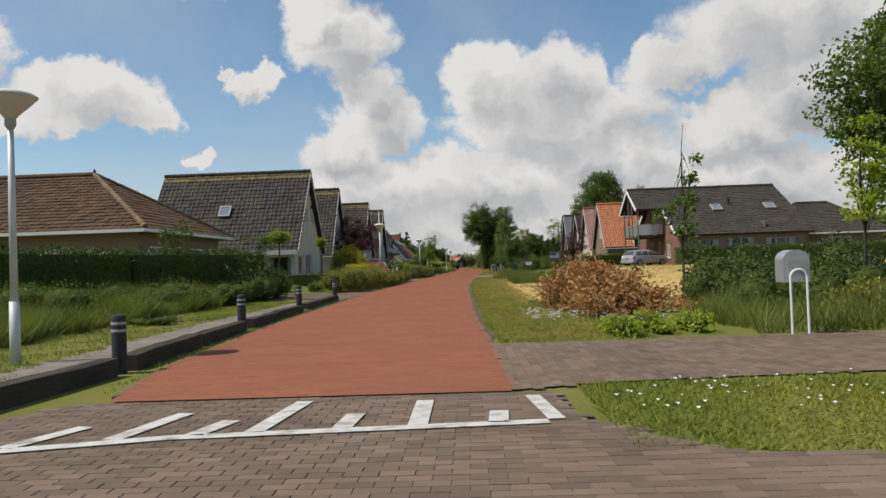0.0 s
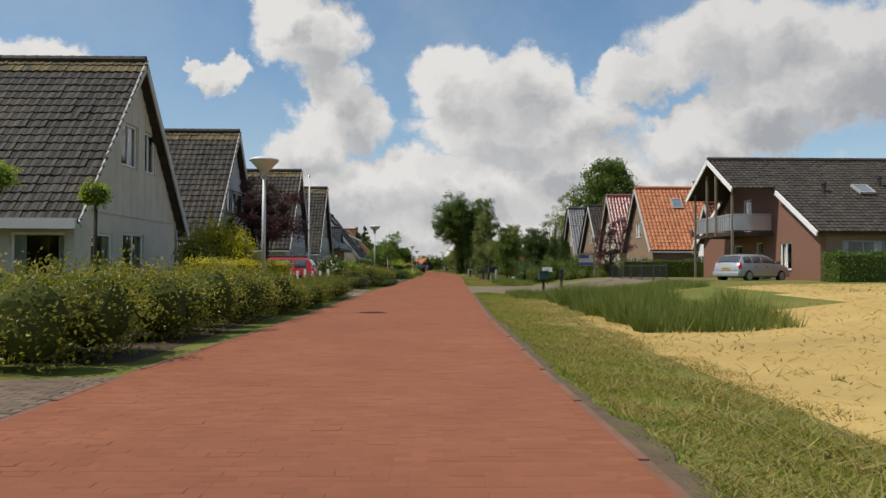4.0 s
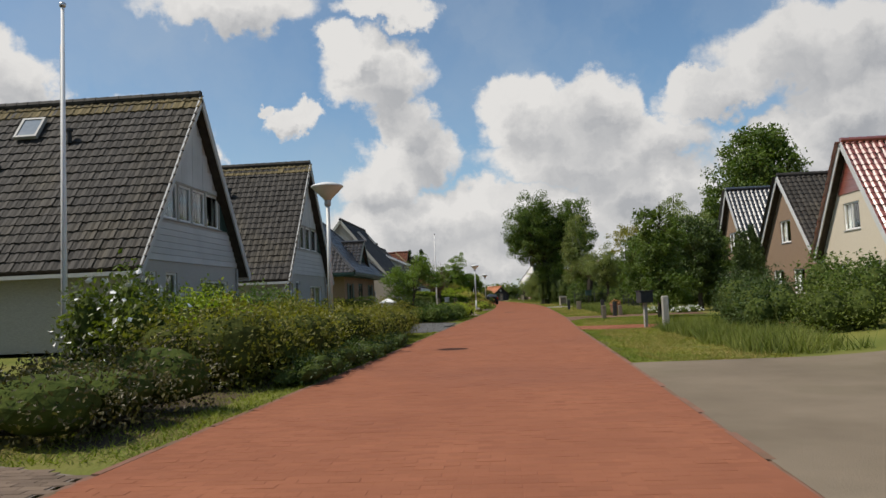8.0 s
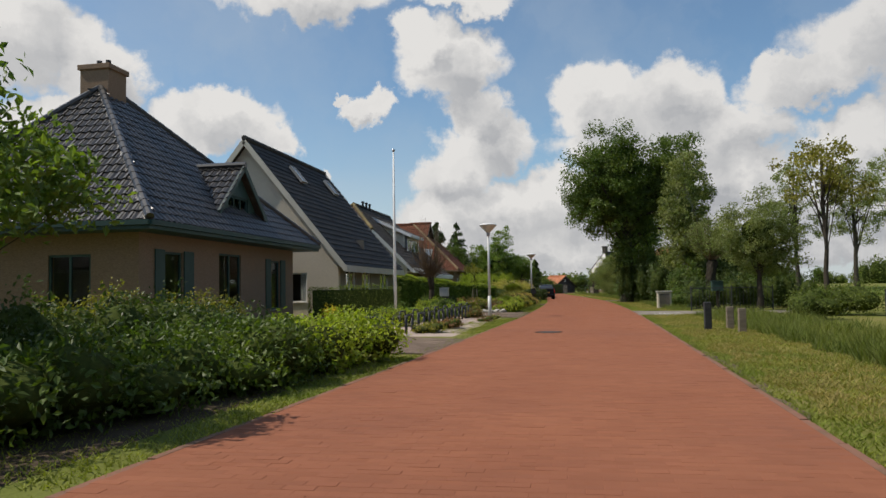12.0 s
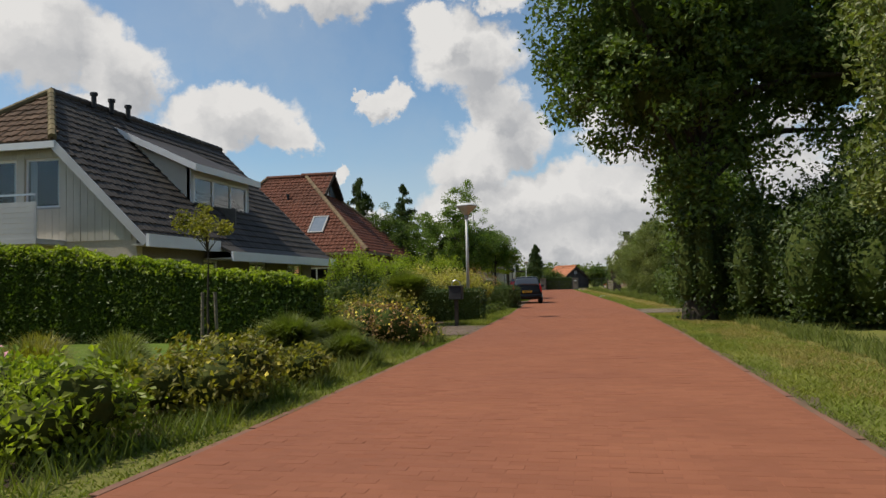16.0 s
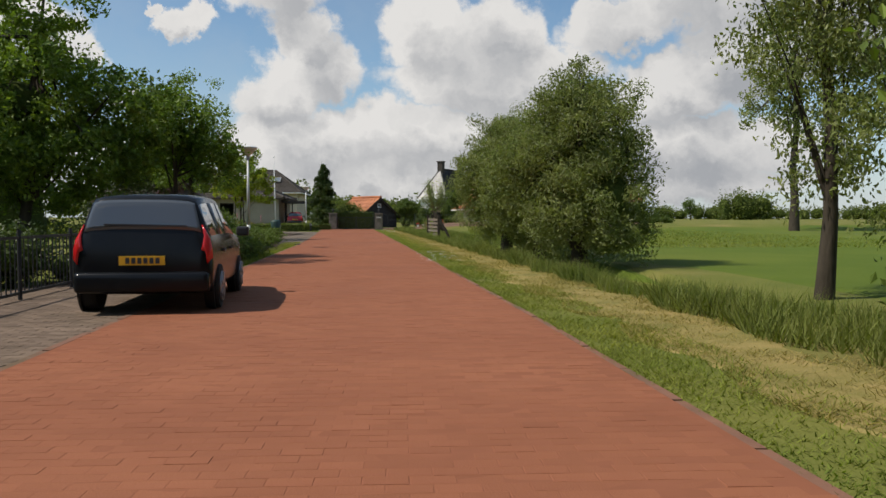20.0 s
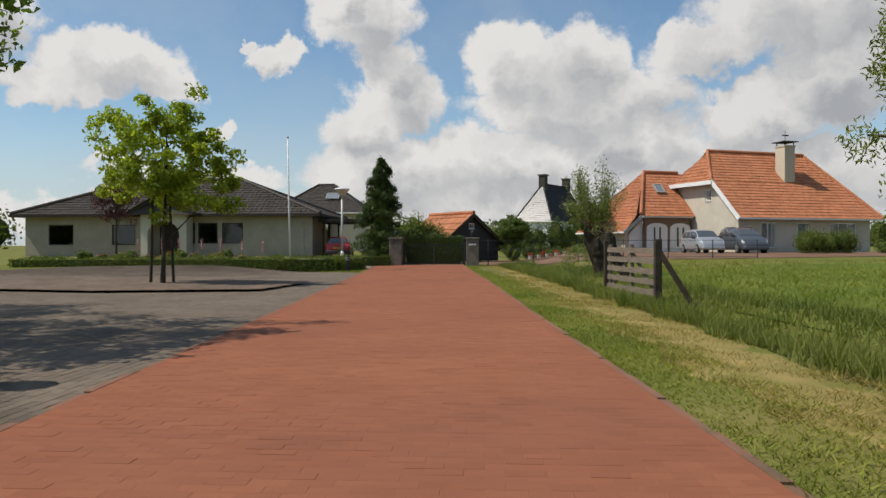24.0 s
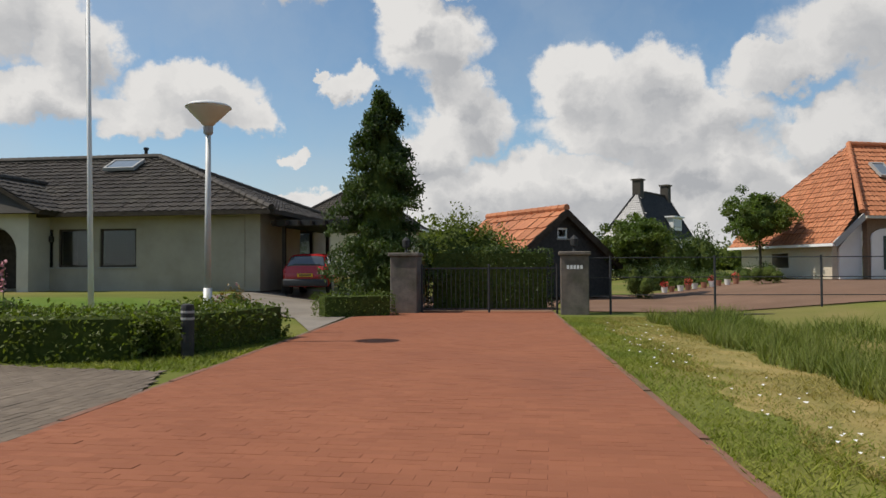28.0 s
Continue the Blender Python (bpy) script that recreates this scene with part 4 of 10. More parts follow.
def bricks(cx, cy, bw, bd, z, joint=0.004, thick=0.0014):
    k = len(cx)
    z = np.zeros(k) + z
    hx, hy = bw / 2 - joint / 2, bd / 2 - joint / 2
    sx, sy = np.array((-1, 1, 1, -1)) * hx, np.array((-1, -1, 1, 1)) * hy
    V = np.zeros((k, 8, 3))
    jig = RNG.normal(0, 0.0008, (k, 1)) + RNG.normal(0, 0.0005, (k, 4))
    for q in range(4):
        V[:, q] = np.stack([cx + sx[q] * 0.97, cy + sy[q] * 0.97, z + jig[:, q]], 1)
        V[:, 4 + q] = np.stack([cx + sx[q], cy + sy[q], z - thick], 1)
    f = np.array([(0, 1, 2, 3), (4, 5, 1, 0), (5, 6, 2, 1), (7, 4, 0, 3)])
    F = (np.arange(k)[:, None, None] * 8 + f[None]).reshape(-1, 4)
    return V.reshape(-1, 3), F


# the road: red clinkers between two kerbs
ry = np.arange(6.9, 231.05, 0.7)
V = []
for yy in ry:
    V += [(float(edge_l(yy)), yy, 0.0287), (float(edge_r(yy)), yy, 0.0287)]
F = [(2 * i, 2 * i + 1, 2 * i + 3, 2 * i + 2) for i in range(len(ry) - 1)]
road = tagged(stuff("road", V, F, M["red_joint"]), "narrow village road of red clinker pavers", "road", "", "structure")
BW, BD = 0.21, 0.105
rows = np.arange(7.0, 231.0, BD)
cxs, cys = [], []
for j, yy in enumerate(rows):
    a, b = float(edge_l(yy)) + 0.1, float(edge_r(yy)) - 0.1
    c = np.arange(math.ceil((a - 0.1) / BW) * BW - (BW / 2 if j % 2 else 0), b + 0.06, BW)
    c = c[(c > a - 0.02) & (c < b + 0.02)]
    cxs.append(c)
    cys.append(np.full(len(c), yy))
cxs, cys = np.concatenate(cxs), np.concatenate(cys)
near = (np.abs(cys - 12.3) < 0.85) & (np.abs(cxs + 1.6) < 2.2)
V, F = bricks(cxs[~near], cys[~near], BW, BD, 0.03)
stuff("pavers", V, F, M["red_paver"], road, "red clinkers laid in running bond", "stuff")
NEAR_BRICKS = (cxs[near][:300], cys[near][:300])
far_b = near.copy()
far_b[np.flatnonzero(near)[:300]] = False
if far_b.any():
    V, F = bricks(cxs[far_b], cys[far_b], BW, BD, 0.03)
    stuff("pavers", V, F, M["red_paver"], road, "", "stuff")

# low kerb stones along both sides of the road
for side, fun, s in (("left", edge_l, -1), ("right", edge_r, 1)):
    bm = bmesh.new()
    for yy in np.arange(7.2, 230.5, 1.0):
        a, b = float(fun(yy)), float(fun(yy + 0.97))
        slab(bm, [(a, yy, -0.05), (a + 0.07 * s, yy, -0.05), (b + 0.07 * s, yy + 0.97, -0.05), (b, yy + 0.97, -0.05)] if s < 0 else
             [(a, yy, -0.05), (b, yy + 0.97, -0.05), (b + 0.07, yy + 0.97, -0.05), (a + 0.07, yy, -0.05)], (0, 0, 0.079 + 0.004 * math.sin(yy * 3)))
    bmesh.ops.recalc_face_normals(bm, faces=bm.faces)
    tagged(part("kerb", bm, M["kerb"], None), "flush weathered brown kerb stones along the red road", "kerb", "", "structure")


def paved(name, poly, material, joint_mat, label, bw=0.21, bd=0.105, rot=False, lift=0.02, category="pavement"):
    base = patch(name, poly, joint_mat, label, lift, 0.8, "structure", category)
    cx, cy, w, d = paver_arrays(poly, bw, bd, 0, RNG, rot=rot)
    if len(cx):
        V, F = bricks(cx, cy, w, d, ground_z(cx, cy) + lift + 0.006, thick=0.0065)
        stuff("pavers", V, F, material, base, "", "stuff")
    return base


paved("pavement_junction", [(-12, -14), (9, -14), (9, 3.4), (1.6, 4.6), (0.85, 5.6), (0.7, 6.85), (-3.7, 6.85), (-4.1, 6.0), (-6.5, 3.2), (-12, 2.2)], M["brown_paver"], M["sand_joint"], "worn grey-brown brick junction before the red road")
paved("pavement_drive", [(0.36, 7.0), (1.5, 7.35), (4.1, 7.55), (14, 8.4), (14, 11.3), (6.0, 11.05), (0.3, 10.95)], M["brown_paver"], M["sand_joint"], "brown brick side drive overgrown at the edges", rot=True)
paved("footpath", [(-4.6, 8.2), (-5.9, 8.6), (-6.15, 14), (-6.35, 20), (-6.2, 25.4), (-5.6, 28.6), (-4.75, 28.0), (-4.75, 16)], M["grey_paver"], M["sand_joint"], "grey concrete tile footpath behind timber sleepers", bw=0.3, bd=0.3)
paved("pavement_drive", [(-4.6, 28.0), (-5.6, 28.6), (-7.4, 30.4), (-14, 31.5), (-14, 37.5), (-11, 37.2), (-6.2, 35.2), (-4.7, 35.6)], M["brown_paver"], M["sand_joint"], "brown brick house drive beside a lawn")
paved("pavement_drive", [(-4.35, 57.4), (-4.3, 60.7), (-7.2, 61.9), (-12, 62.4), (-12, 58.2)], M["grey_paver"], M["sand_joint"], "pale grey tiled house drive", bw=0.3, bd=0.3)
paved("pavement_drive", [(-4.3, 60.75), (-4.2, 65.2), (-12, 68.6), (-12, 62.5), (-7.2, 61.95)], M["brown_paver"], M["sand_joint"], "red-brown brick parking drive")
patch("pavement_apron", [(0.42, 59.8), (3.4, 60.9), (6, 61.4), (13, 63.5), (13, 73.2), (9.7, 73.0), (6.8, 72.4), (0.85, 72.3)], M["sandy_paver"], "pale concrete side road mouth with rounded kerbs", 0.03, 0.8, category="pavement")
paved("pavement_drive", [(-3.42, 86.3), (-3.9, 86.0), (-12, 87.2), (-13, 96.2), (-6.0, 96.0), (-3.5, 94.9)], M["dark_paver"], M["sand_joint"], "dark grey brick house drive")
paved("pavement_drive", [(1.3, 83.8), (8.5, 83.6), (8.5, 85.4), (1.3, 86.4)], M["red_paver"], M["red_joint"], "red brick garden path")
paved("pavement_drive", [(1.5, 91.6), (2.3, 93.4), (4.6, 94.4), (8, 94.8), (8, 97.4), (1.75, 97.2)], M["yard_paver"], M["red_joint"], "red-brown brick drive among grass")
paved("pavement_drive", [(-2.85, 105.8), (-8, 106.4), (-8, 110.6), (-4.9, 110.8), (-2.7, 109.6)], M["brown_paver"], M["sand_joint"], "brown brick house drive")
paved("pavement_drive", [(-2.35, 121.6), (-2.45, 128.4), (-6, 128.8), (-10.5, 129.5), (-10.5, 125.4), (-4.2, 124.6)], M["brown_paver"], M["sand_joint"], "brown brick garden entrance")
patch("pavement_drive", [(2.28, 123.6), (4.0, 124.2), (9, 124.6), (9, 127.4), (5.1, 127.5), (2.38, 128.6)], M["grey_paver"], "pale concrete drive to a meadow gate", 0.025, 0.8, category="pavement")
paved("pavement_drive", [(-2.32, 143.2), (-2.4, 146.8), (-5, 146.6), (-9, 146.0), (-9, 142.4), (-5, 142.6)], M["brown_paver"], M["sand_joint"], "brown brick house drive")
paved("pavement_drive", [(2.2, 153.6), (5.2, 153.2), (6, 156.4), (2.1, 157.2)], M["sandy_paver"], M["sand_joint"], "sandy brick field entrance")
paved("pavement_drive", [(-2.95, 161.2), (-4.2, 161.4), (-6.2, 164.6), (-6.2, 171.5), (-3.5, 172.2)], M["brown_paver"], M["sand_joint"], "brown brick parking strip")
# the paved square beside the road
paved("pavement_square", [(-4.5, 190.2), (-5.3, 190.6), (-6.6, 193.6), (-8.2, 195.4), (-14, 197.5), (-24, 198.5), (-24, 216), (-17.6, 219.0), (-10.0, 219.2), (-7.3, 218.9), (-6.6, 217.2), (-5.25, 200.0)], M["square_paver"], M["sand_joint"], "worn sandy brown brick square beside the road", rot=True)
paved("pavement_island", [(-7.2, 205.8), (-6.9, 209.6), (-10.6, 211.2), (-16.5, 212.2), (-16.5, 206.2), (-11.2, 205.0)], M["brown_paver"], M["sand_joint"], "raised brown brick island round a tree", lift=0.09)
patch("pavement_drive", [(-7.15, 222.4), (-7.4, 224.4), (-9.0, 228.0), (-13, 231), (-13, 240), (-9.6, 240), (-8.2, 231), (-7.75, 227.6)], M["grey_paver"], "pale house drive curving past a lawn", 0.03, 0.8, category="pavement")
patch("pavement_yard", [(-2.2, 231.2), (10.0, 230.6), (24, 233), (30, 246), (6, 246), (-1.5, 243)], M["yard_paver"], "brown brick farmyard", 0.03, 1.0, category="pavement")
patch("pavement_yard", [(-7.9, 231), (-2.9, 231), (-2.4, 243), (-8.0, 243)], M["yard_paver"], "brown brick yard behind a metal gate", 0.03, 1.0, category="pavement")

# white give-way teeth painted on the junction
bm = bmesh.new()


def stripe(p, q, w):
    p, q = Vector((*p, 0.0)), Vector((*q, 0.0))
    d = (q - p).normalized()
    s = Vector((-d.y, d.x, 0)) * w / 2
    slab(bm, [v + Vector((0, 0, 0.034)) for v in (p - s, q - s, q + s, p + s)], (0, 0, 0.004))


stripe((-4.3, 4.75), (-2.2, 5.3), 0.14)
stripe((-2.2, 5.3), (0.55, 5.52), 0.14)
for x0, y0, x1, y1 in ((-3.3, 5.1, -3.05, 5.75), (-2.62, 5.28, -2.42, 6.2), (-2.05, 5.36, -1.92, 5.85), (-1.62, 5.4, -1.5, 6.6), (-0.98, 5.46, -0.95, 5.98), (-0.42, 5.5, -0.42, 6.5), (0.18, 5.52, 0.2, 5.95)):
    stripe((x0, y0), (x1, y1), 0.15)
stripe((0.62, 5.6), (0.52, 6.6), 0.13)
tagged(part("road_marking", bm, M["white_line"], None), "worn white teeth painted across the brick junction", "road marking", "", "structure")

patch("field", [(1.8, 21.5), (1.35, 27), (1.25, 34), (1.5, 40), (2.2, 46.9), (8, 44.5), (9, 54), (14, 57.5), (40, 63), (60, 66), (60, 18), (16, 19), (7.5, 21.5)], M["straw"], "mown field of yellow straw", 0.02, 0.8)
patch("field", [(5.6, 160), (12, 158), (70, 168), (70, 236), (12, 228), (5.0, 222), (3.4, 212), (3.2, 205), (4.0, 194), (4.8, 180), (5.2, 170)], M["meadow"], "bright green close-cropped meadow", 0.02, 2.0)
patch("lawn", [(-6.2, 37.4), (-14, 37.8), (-15, 46), (-7, 46)], M["lawn"], "clipped green front lawn", 0.02, 1.0)
patch("lawn", [(-4.9, 135), (-16, 136), (-16, 142.3), (-5, 142.4)], M["lawn"], "clipped green garden lawn", 0.02, 1.0)
patch("lawn", [(-8.3, 223.2), (-9.4, 227.4), (-14, 230), (-18, 229.4), (-18, 222)], M["lawn"], "clipped green lawn behind a low hedge", 0.02, 1.0)
patch("garden_bed", [(-4.4, 36.0), (-7, 36.4), (-8.6, 46), (-8.6, 57.2), (-4.5, 57.0), (-4.55, 46)], M["soil"], "dark planted bed along the road", 0.018, 1.0)
patch("garden_bed", [(-4.2, 65.4), (-9.6, 68.8), (-9.6, 85.8), (-3.7, 85.9), (-3.8, 75)], M["soil"], "dark planted bed along the road", 0.018, 1.0)
patch("garden_bed", [(-3.45, 95.2), (-9.8, 96.4), (-10, 105.9), (-2.95, 105.5)], M["soil"], "dark planted bed along the road", 0.018, 1.0)
patch("garden_bed", [(-2.5, 121.4), (-2.75, 110.2), (-4.6, 111), (-10, 112), (-10, 124.6), (-4.2, 124.4)], M["gravel"], "pinkish gravel bed with low plants", 0.018, 1.0)
patch("garden_bed", [(-2.4, 128.8), (-2.4, 142.2), (-5, 142.0), (-5.4, 129.4)], M["soil"], "flower bed along the road", 0.018, 1.0)
patch("garden_bed", [(-2.5, 147.2), (-6.5, 147.4), (-7.5, 163.4), (-3.1, 163.8), (-2.5, 154)], M["soil"], "planted bed along the road", 0.018, 1.0)
patch("garden_bed", [(-3.6, 172.6), (-6.6, 172.4), (-9, 190), (-8.0, 195.2), (-6.5, 193.4), (-5.2, 190.5), (-4.5, 189.8), (-4.2, 182)], M["soil"], "planted bed along the road", 0.018, 1.0)
patch("garden_bed", [(-7.3, 219.3), (-17, 219.6), (-18, 222), (-8.3, 223.0)], M["soil"], "long flower bed beside the square", 0.018, 1.0)

# mown strips of dry grass along the ditch and bare earth along the road's edges, ragged on both sides
for lo, hi, off, wid in ((38, 59, 1.15, 1.15), (160, 226, 0.95, 1.0), (11.2, 59.6, 0.06, 0.2), (72.6, 83.6, 0.06, 0.22), (97.4, 123.4, 0.06, 0.14), (128.8, 153.4, 0.06, 0.14)):
    dirt = wid < 0.3
    yy = np.arange(lo, hi, 0.2)
    wob = 0.16 * np.sin(yy * 0.8) + 0.1 * np.sin(yy * 2.7 + 1) + 0.08 * np.sin(yy * 7.3)
    wob2 = 0.18 * np.sin(yy * 0.6 + 2) + 0.12 * np.sin(yy * 3.1) + 0.09 * np.sin(yy * 8.9 + 1)
    a = edge_r(yy) + off + wob
    if dirt:
        a, wob2 = edge_r(yy) + off, wob2 * 0.35
    b = np.maximum(edge_r(yy) + off + wid + wob2, a + 0.04)
    k = len(yy)
    taper = np.clip(np.minimum(yy - lo, hi - yy) / 2.0, 0.02, 1)
    b = a + (b - a) * taper
    cols = (a - 0.12 + 0.1 * dirt, a + 0.04 - 0.03 * dirt, b - 0.04 + 0.03 * dirt, b + 0.12 - 0.08 * dirt)
    V = np.concatenate([np.stack([c, yy, ground_z(c, yy) + dz], 1) for c, dz in zip(cols, (0.004 if dirt else -0.03, 0.012, 0.012, -0.03))])
    F = [(j * k + i, j * k + i + k, j * k + i + k + 1, j * k + i + 1) for j in range(3) for i in range(k - 1)]
    if dirt:
        tagged(stuff("earth_strip", V, F, M["edge_dirt"]), "bare earth along the edge of the red road", "ground", "", "structure")
    else:
        tagged(stuff("mown_strip", V, F, M["hay"]), "strip of mown hay drying on the verge", "grass", "", "structure")

# ---- houses ----
X, Y_, Z_ = Vector((1, 0, 0)), Vector((0, 1, 0)), Vector((0, 0, 1))


def gable_house(name, x, y, z, rz, half, depth, eave, apex, label, tile, wall_mat, front=None, front_open=(), side_open=(), over=0.45, front_over=0.35, board=None, tw=0.3, th=0.36, chimney=None, group="", far_open=(), hip=None, dip=0.022):
    """A house with a steep pitched roof; its gable faces local +x at x = 0 and its ridge runs back along -x."""
    ob = thing(name, x, y, z, label, "house", group, rz)
    slope = Vector((0, half, -(apex - eave))).normalized()
    out = over / abs(slope.y) * 1.0
    outline = [(-half, 0), (half, 0), (half, eave), (0, apex), (-half, eave)]
    front_outline = outline
    if hip:
        hw = half * (apex - hip[0]) / (apex - eave)
        front_outline = [(-half, 0), (half, 0), (half, eave), (hw, hip[0]), (-hw, hip[0]), (-half, eave)]
    wall(ob, (0, 0, 0), Y_, X, front_outline, [o[:4] for o in front_open], front or wall_mat, 0.28, "wall", "")
    wall(ob, (-depth, 0, 0), -Y_, -X, outline, [], wall_mat, 0.28)
    for s in (-1, 1):
        ops = [o[:4] for o in (side_open if s < 0 else far_open)]
        wall(ob, (-depth + 0.28, s * half, 0), X, Y_ * s, [(0, 0), (depth - 0.56, 0), (depth - 0.56, eave), (0, eave)], ops, wall_mat, 0.28)
        for o in (side_open if s < 0 else far_open):
            window(ob, Vector((-depth + 0.28 + o[0], s * half, o[2])), X, Y_ * s, o[1] - o[0], o[3] - o[2], o[4] if len(o) > 4 else 1)
    for o in front_open:
        window(ob, Vector((0, o[0], o[2])), Y_, X, o[1] - o[0], o[3] - o[2], o[4] if len(o) > 4 else 1)
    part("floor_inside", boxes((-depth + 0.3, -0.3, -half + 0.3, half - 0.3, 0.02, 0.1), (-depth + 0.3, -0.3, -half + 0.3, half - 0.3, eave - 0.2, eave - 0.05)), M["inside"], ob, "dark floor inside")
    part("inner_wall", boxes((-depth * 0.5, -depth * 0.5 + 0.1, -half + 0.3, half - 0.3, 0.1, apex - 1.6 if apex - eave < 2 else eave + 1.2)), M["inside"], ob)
    L = math.hypot(half, apex - eave) + out
    up_near = Vector((0, half, apex - eave)).normalized()
    W = depth + front_over * 2
    thick = 0.16
    for s in (-1, 1):
        ev = Vector((0, -s * up_near.y, up_near.z))
        e0 = Vector((front_over if s > 0 else -depth - front_over, s * half, eave)) - ev * out + Vector((0, 0, 0.17))
        eu = -X if s > 0 else X
        if hip:
            L1 = out + (hip[0] - eave) / ev.z
            L1 = round(L1 / th) * th
            k = (hip[1] + front_over) / (L - L1)
            roof_face(ob, e0, eu, ev, W, L1, tile, tw, th)
            roof_face(ob, e0 + ev * L1, eu, ev, W, L - L1, tile, tw, th, k if s > 0 else 0.0, 0.0 if s > 0 else k)
        else:
            hidden = 2.0 if (s > 0) == (abs(rz) < 45) else 1.0
            roof_face(ob, e0, eu, ev, W, L, tile, tw * hidden, th * hidden, dip=dip)
        # barge boards and gutter
        for xx in (front_over + 0.02, -depth - front_over - 0.02):
            a = Vector((xx, s * half, eave)) - ev * out + Vector((0, 0, 0.06))
            part("barge_board", beam(bmesh.new(), a, a + ev * (L1 if hip and xx > 0 else L), 0.05, 0.24), board or M["grey_trim"], ob, "pale barge board")
        g = Vector((0, s * half, eave)) - ev * (out + 0.05)
        bm = bmesh.new()
        beam(bm, (front_over, g.y, g.z + 0.06), (-depth - front_over, g.y, g.z + 0.06), 0.13, 0.11)
        part("gutter", bm, board or M["grey_trim"], ob)
    ridge(ob, (-hip[1] if hip else front_over, 0, apex + 0.24), (-depth - front_over, 0, apex + 0.24), tile, 0.13, 0.4)
    if hip:
        zt, zb = apex + 0.17, eave + (L1 - out) * ev.z + 0.17
        hw = half * (apex + 0.17 - zb) / (apex - eave)
        up = Vector((-hip[1] - front_over, 0, zt - zb))
        roof_face(ob, (front_over, -hw, zb), Y_, up.normalized(), 2 * hw, up.length, M["tile_brown"], tw, th, hw / up.length, hw / up.length)
        for s in (-1, 1):
            ridge(ob, (front_over, s * hw, zb + 0.07), (-hip[1], 0, zt + 0.06), M["tile_moss"], 0.12, 0.38, "hip_tile")
        part("hip_fascia", boxes((front_over - 0.04, front_over + 0.06, -hw - 0.1, hw + 0.1, zb - 0.24, zb - 0.04)), M["white"], ob)
    if chimney:
        cx, cy, w, top = chimney
        part("chimney", boxes((cx - w, cx + w, cy - w, cy + w, apex - 1.2, top), (cx - w - 0.06, cx + w + 0.06, cy - w - 0.06, cy + w + 0.06, top, top + 0.1)), M["tan_brick"], ob, "brick chimney stack")
        bm = tube(bmesh.new(), (cx, cy, top + 0.1), (cx, cy, top + 0.4), 0.1, 0.09)
        part("chimney_pot", bm, M["clay"], ob)
    return ob


def cladding(parent, half, eave, apex, z0, z1, material, step=0.19, vertical=False, x=0.0, skip=(), thick=0.03, name="board"):
    """Boards on a gable face between the heights z0 and z1, kept within the slope."""
    def width(z):
        return half if z <= eave else half * (apex - z) / (apex - eave)
    if vertical:
        k = int(2 * width(z0) / step)
        for i in range(k):
            u0 = -width(z0) + i * step
            u1 = u0 + step - 0.012
            um = (u0 + u1) / 2
            top = min(z1, apex - (apex - eave) * max(abs(u0), abs(u1)) / half - 0.05)
            spans = [(z0, top)]
            for a, b, c, d in skip:
                if a - 0.02 < um < b + 0.02:
                    spans = [(s0, min(s1, c)) for s0, s1 in spans if s0 < c] + [(max(s0, d), s1) for s0, s1 in spans if s1 > d]
            for s0, s1 in spans:
                if s1 - s0 > 0.08:
                    part(name, boxes((x, x + thick + 0.004 * (i % 2), u0, u1, s0, s1)), material, parent)
    else:
        for i in range(int((z1 - z0) / step)):
            a = z0 + i * step
            w = width(a + step) - 0.04
            part(name, boxes((x, x + thick + 0.01, -w, w, a, a + step - 0.012)), material, parent)


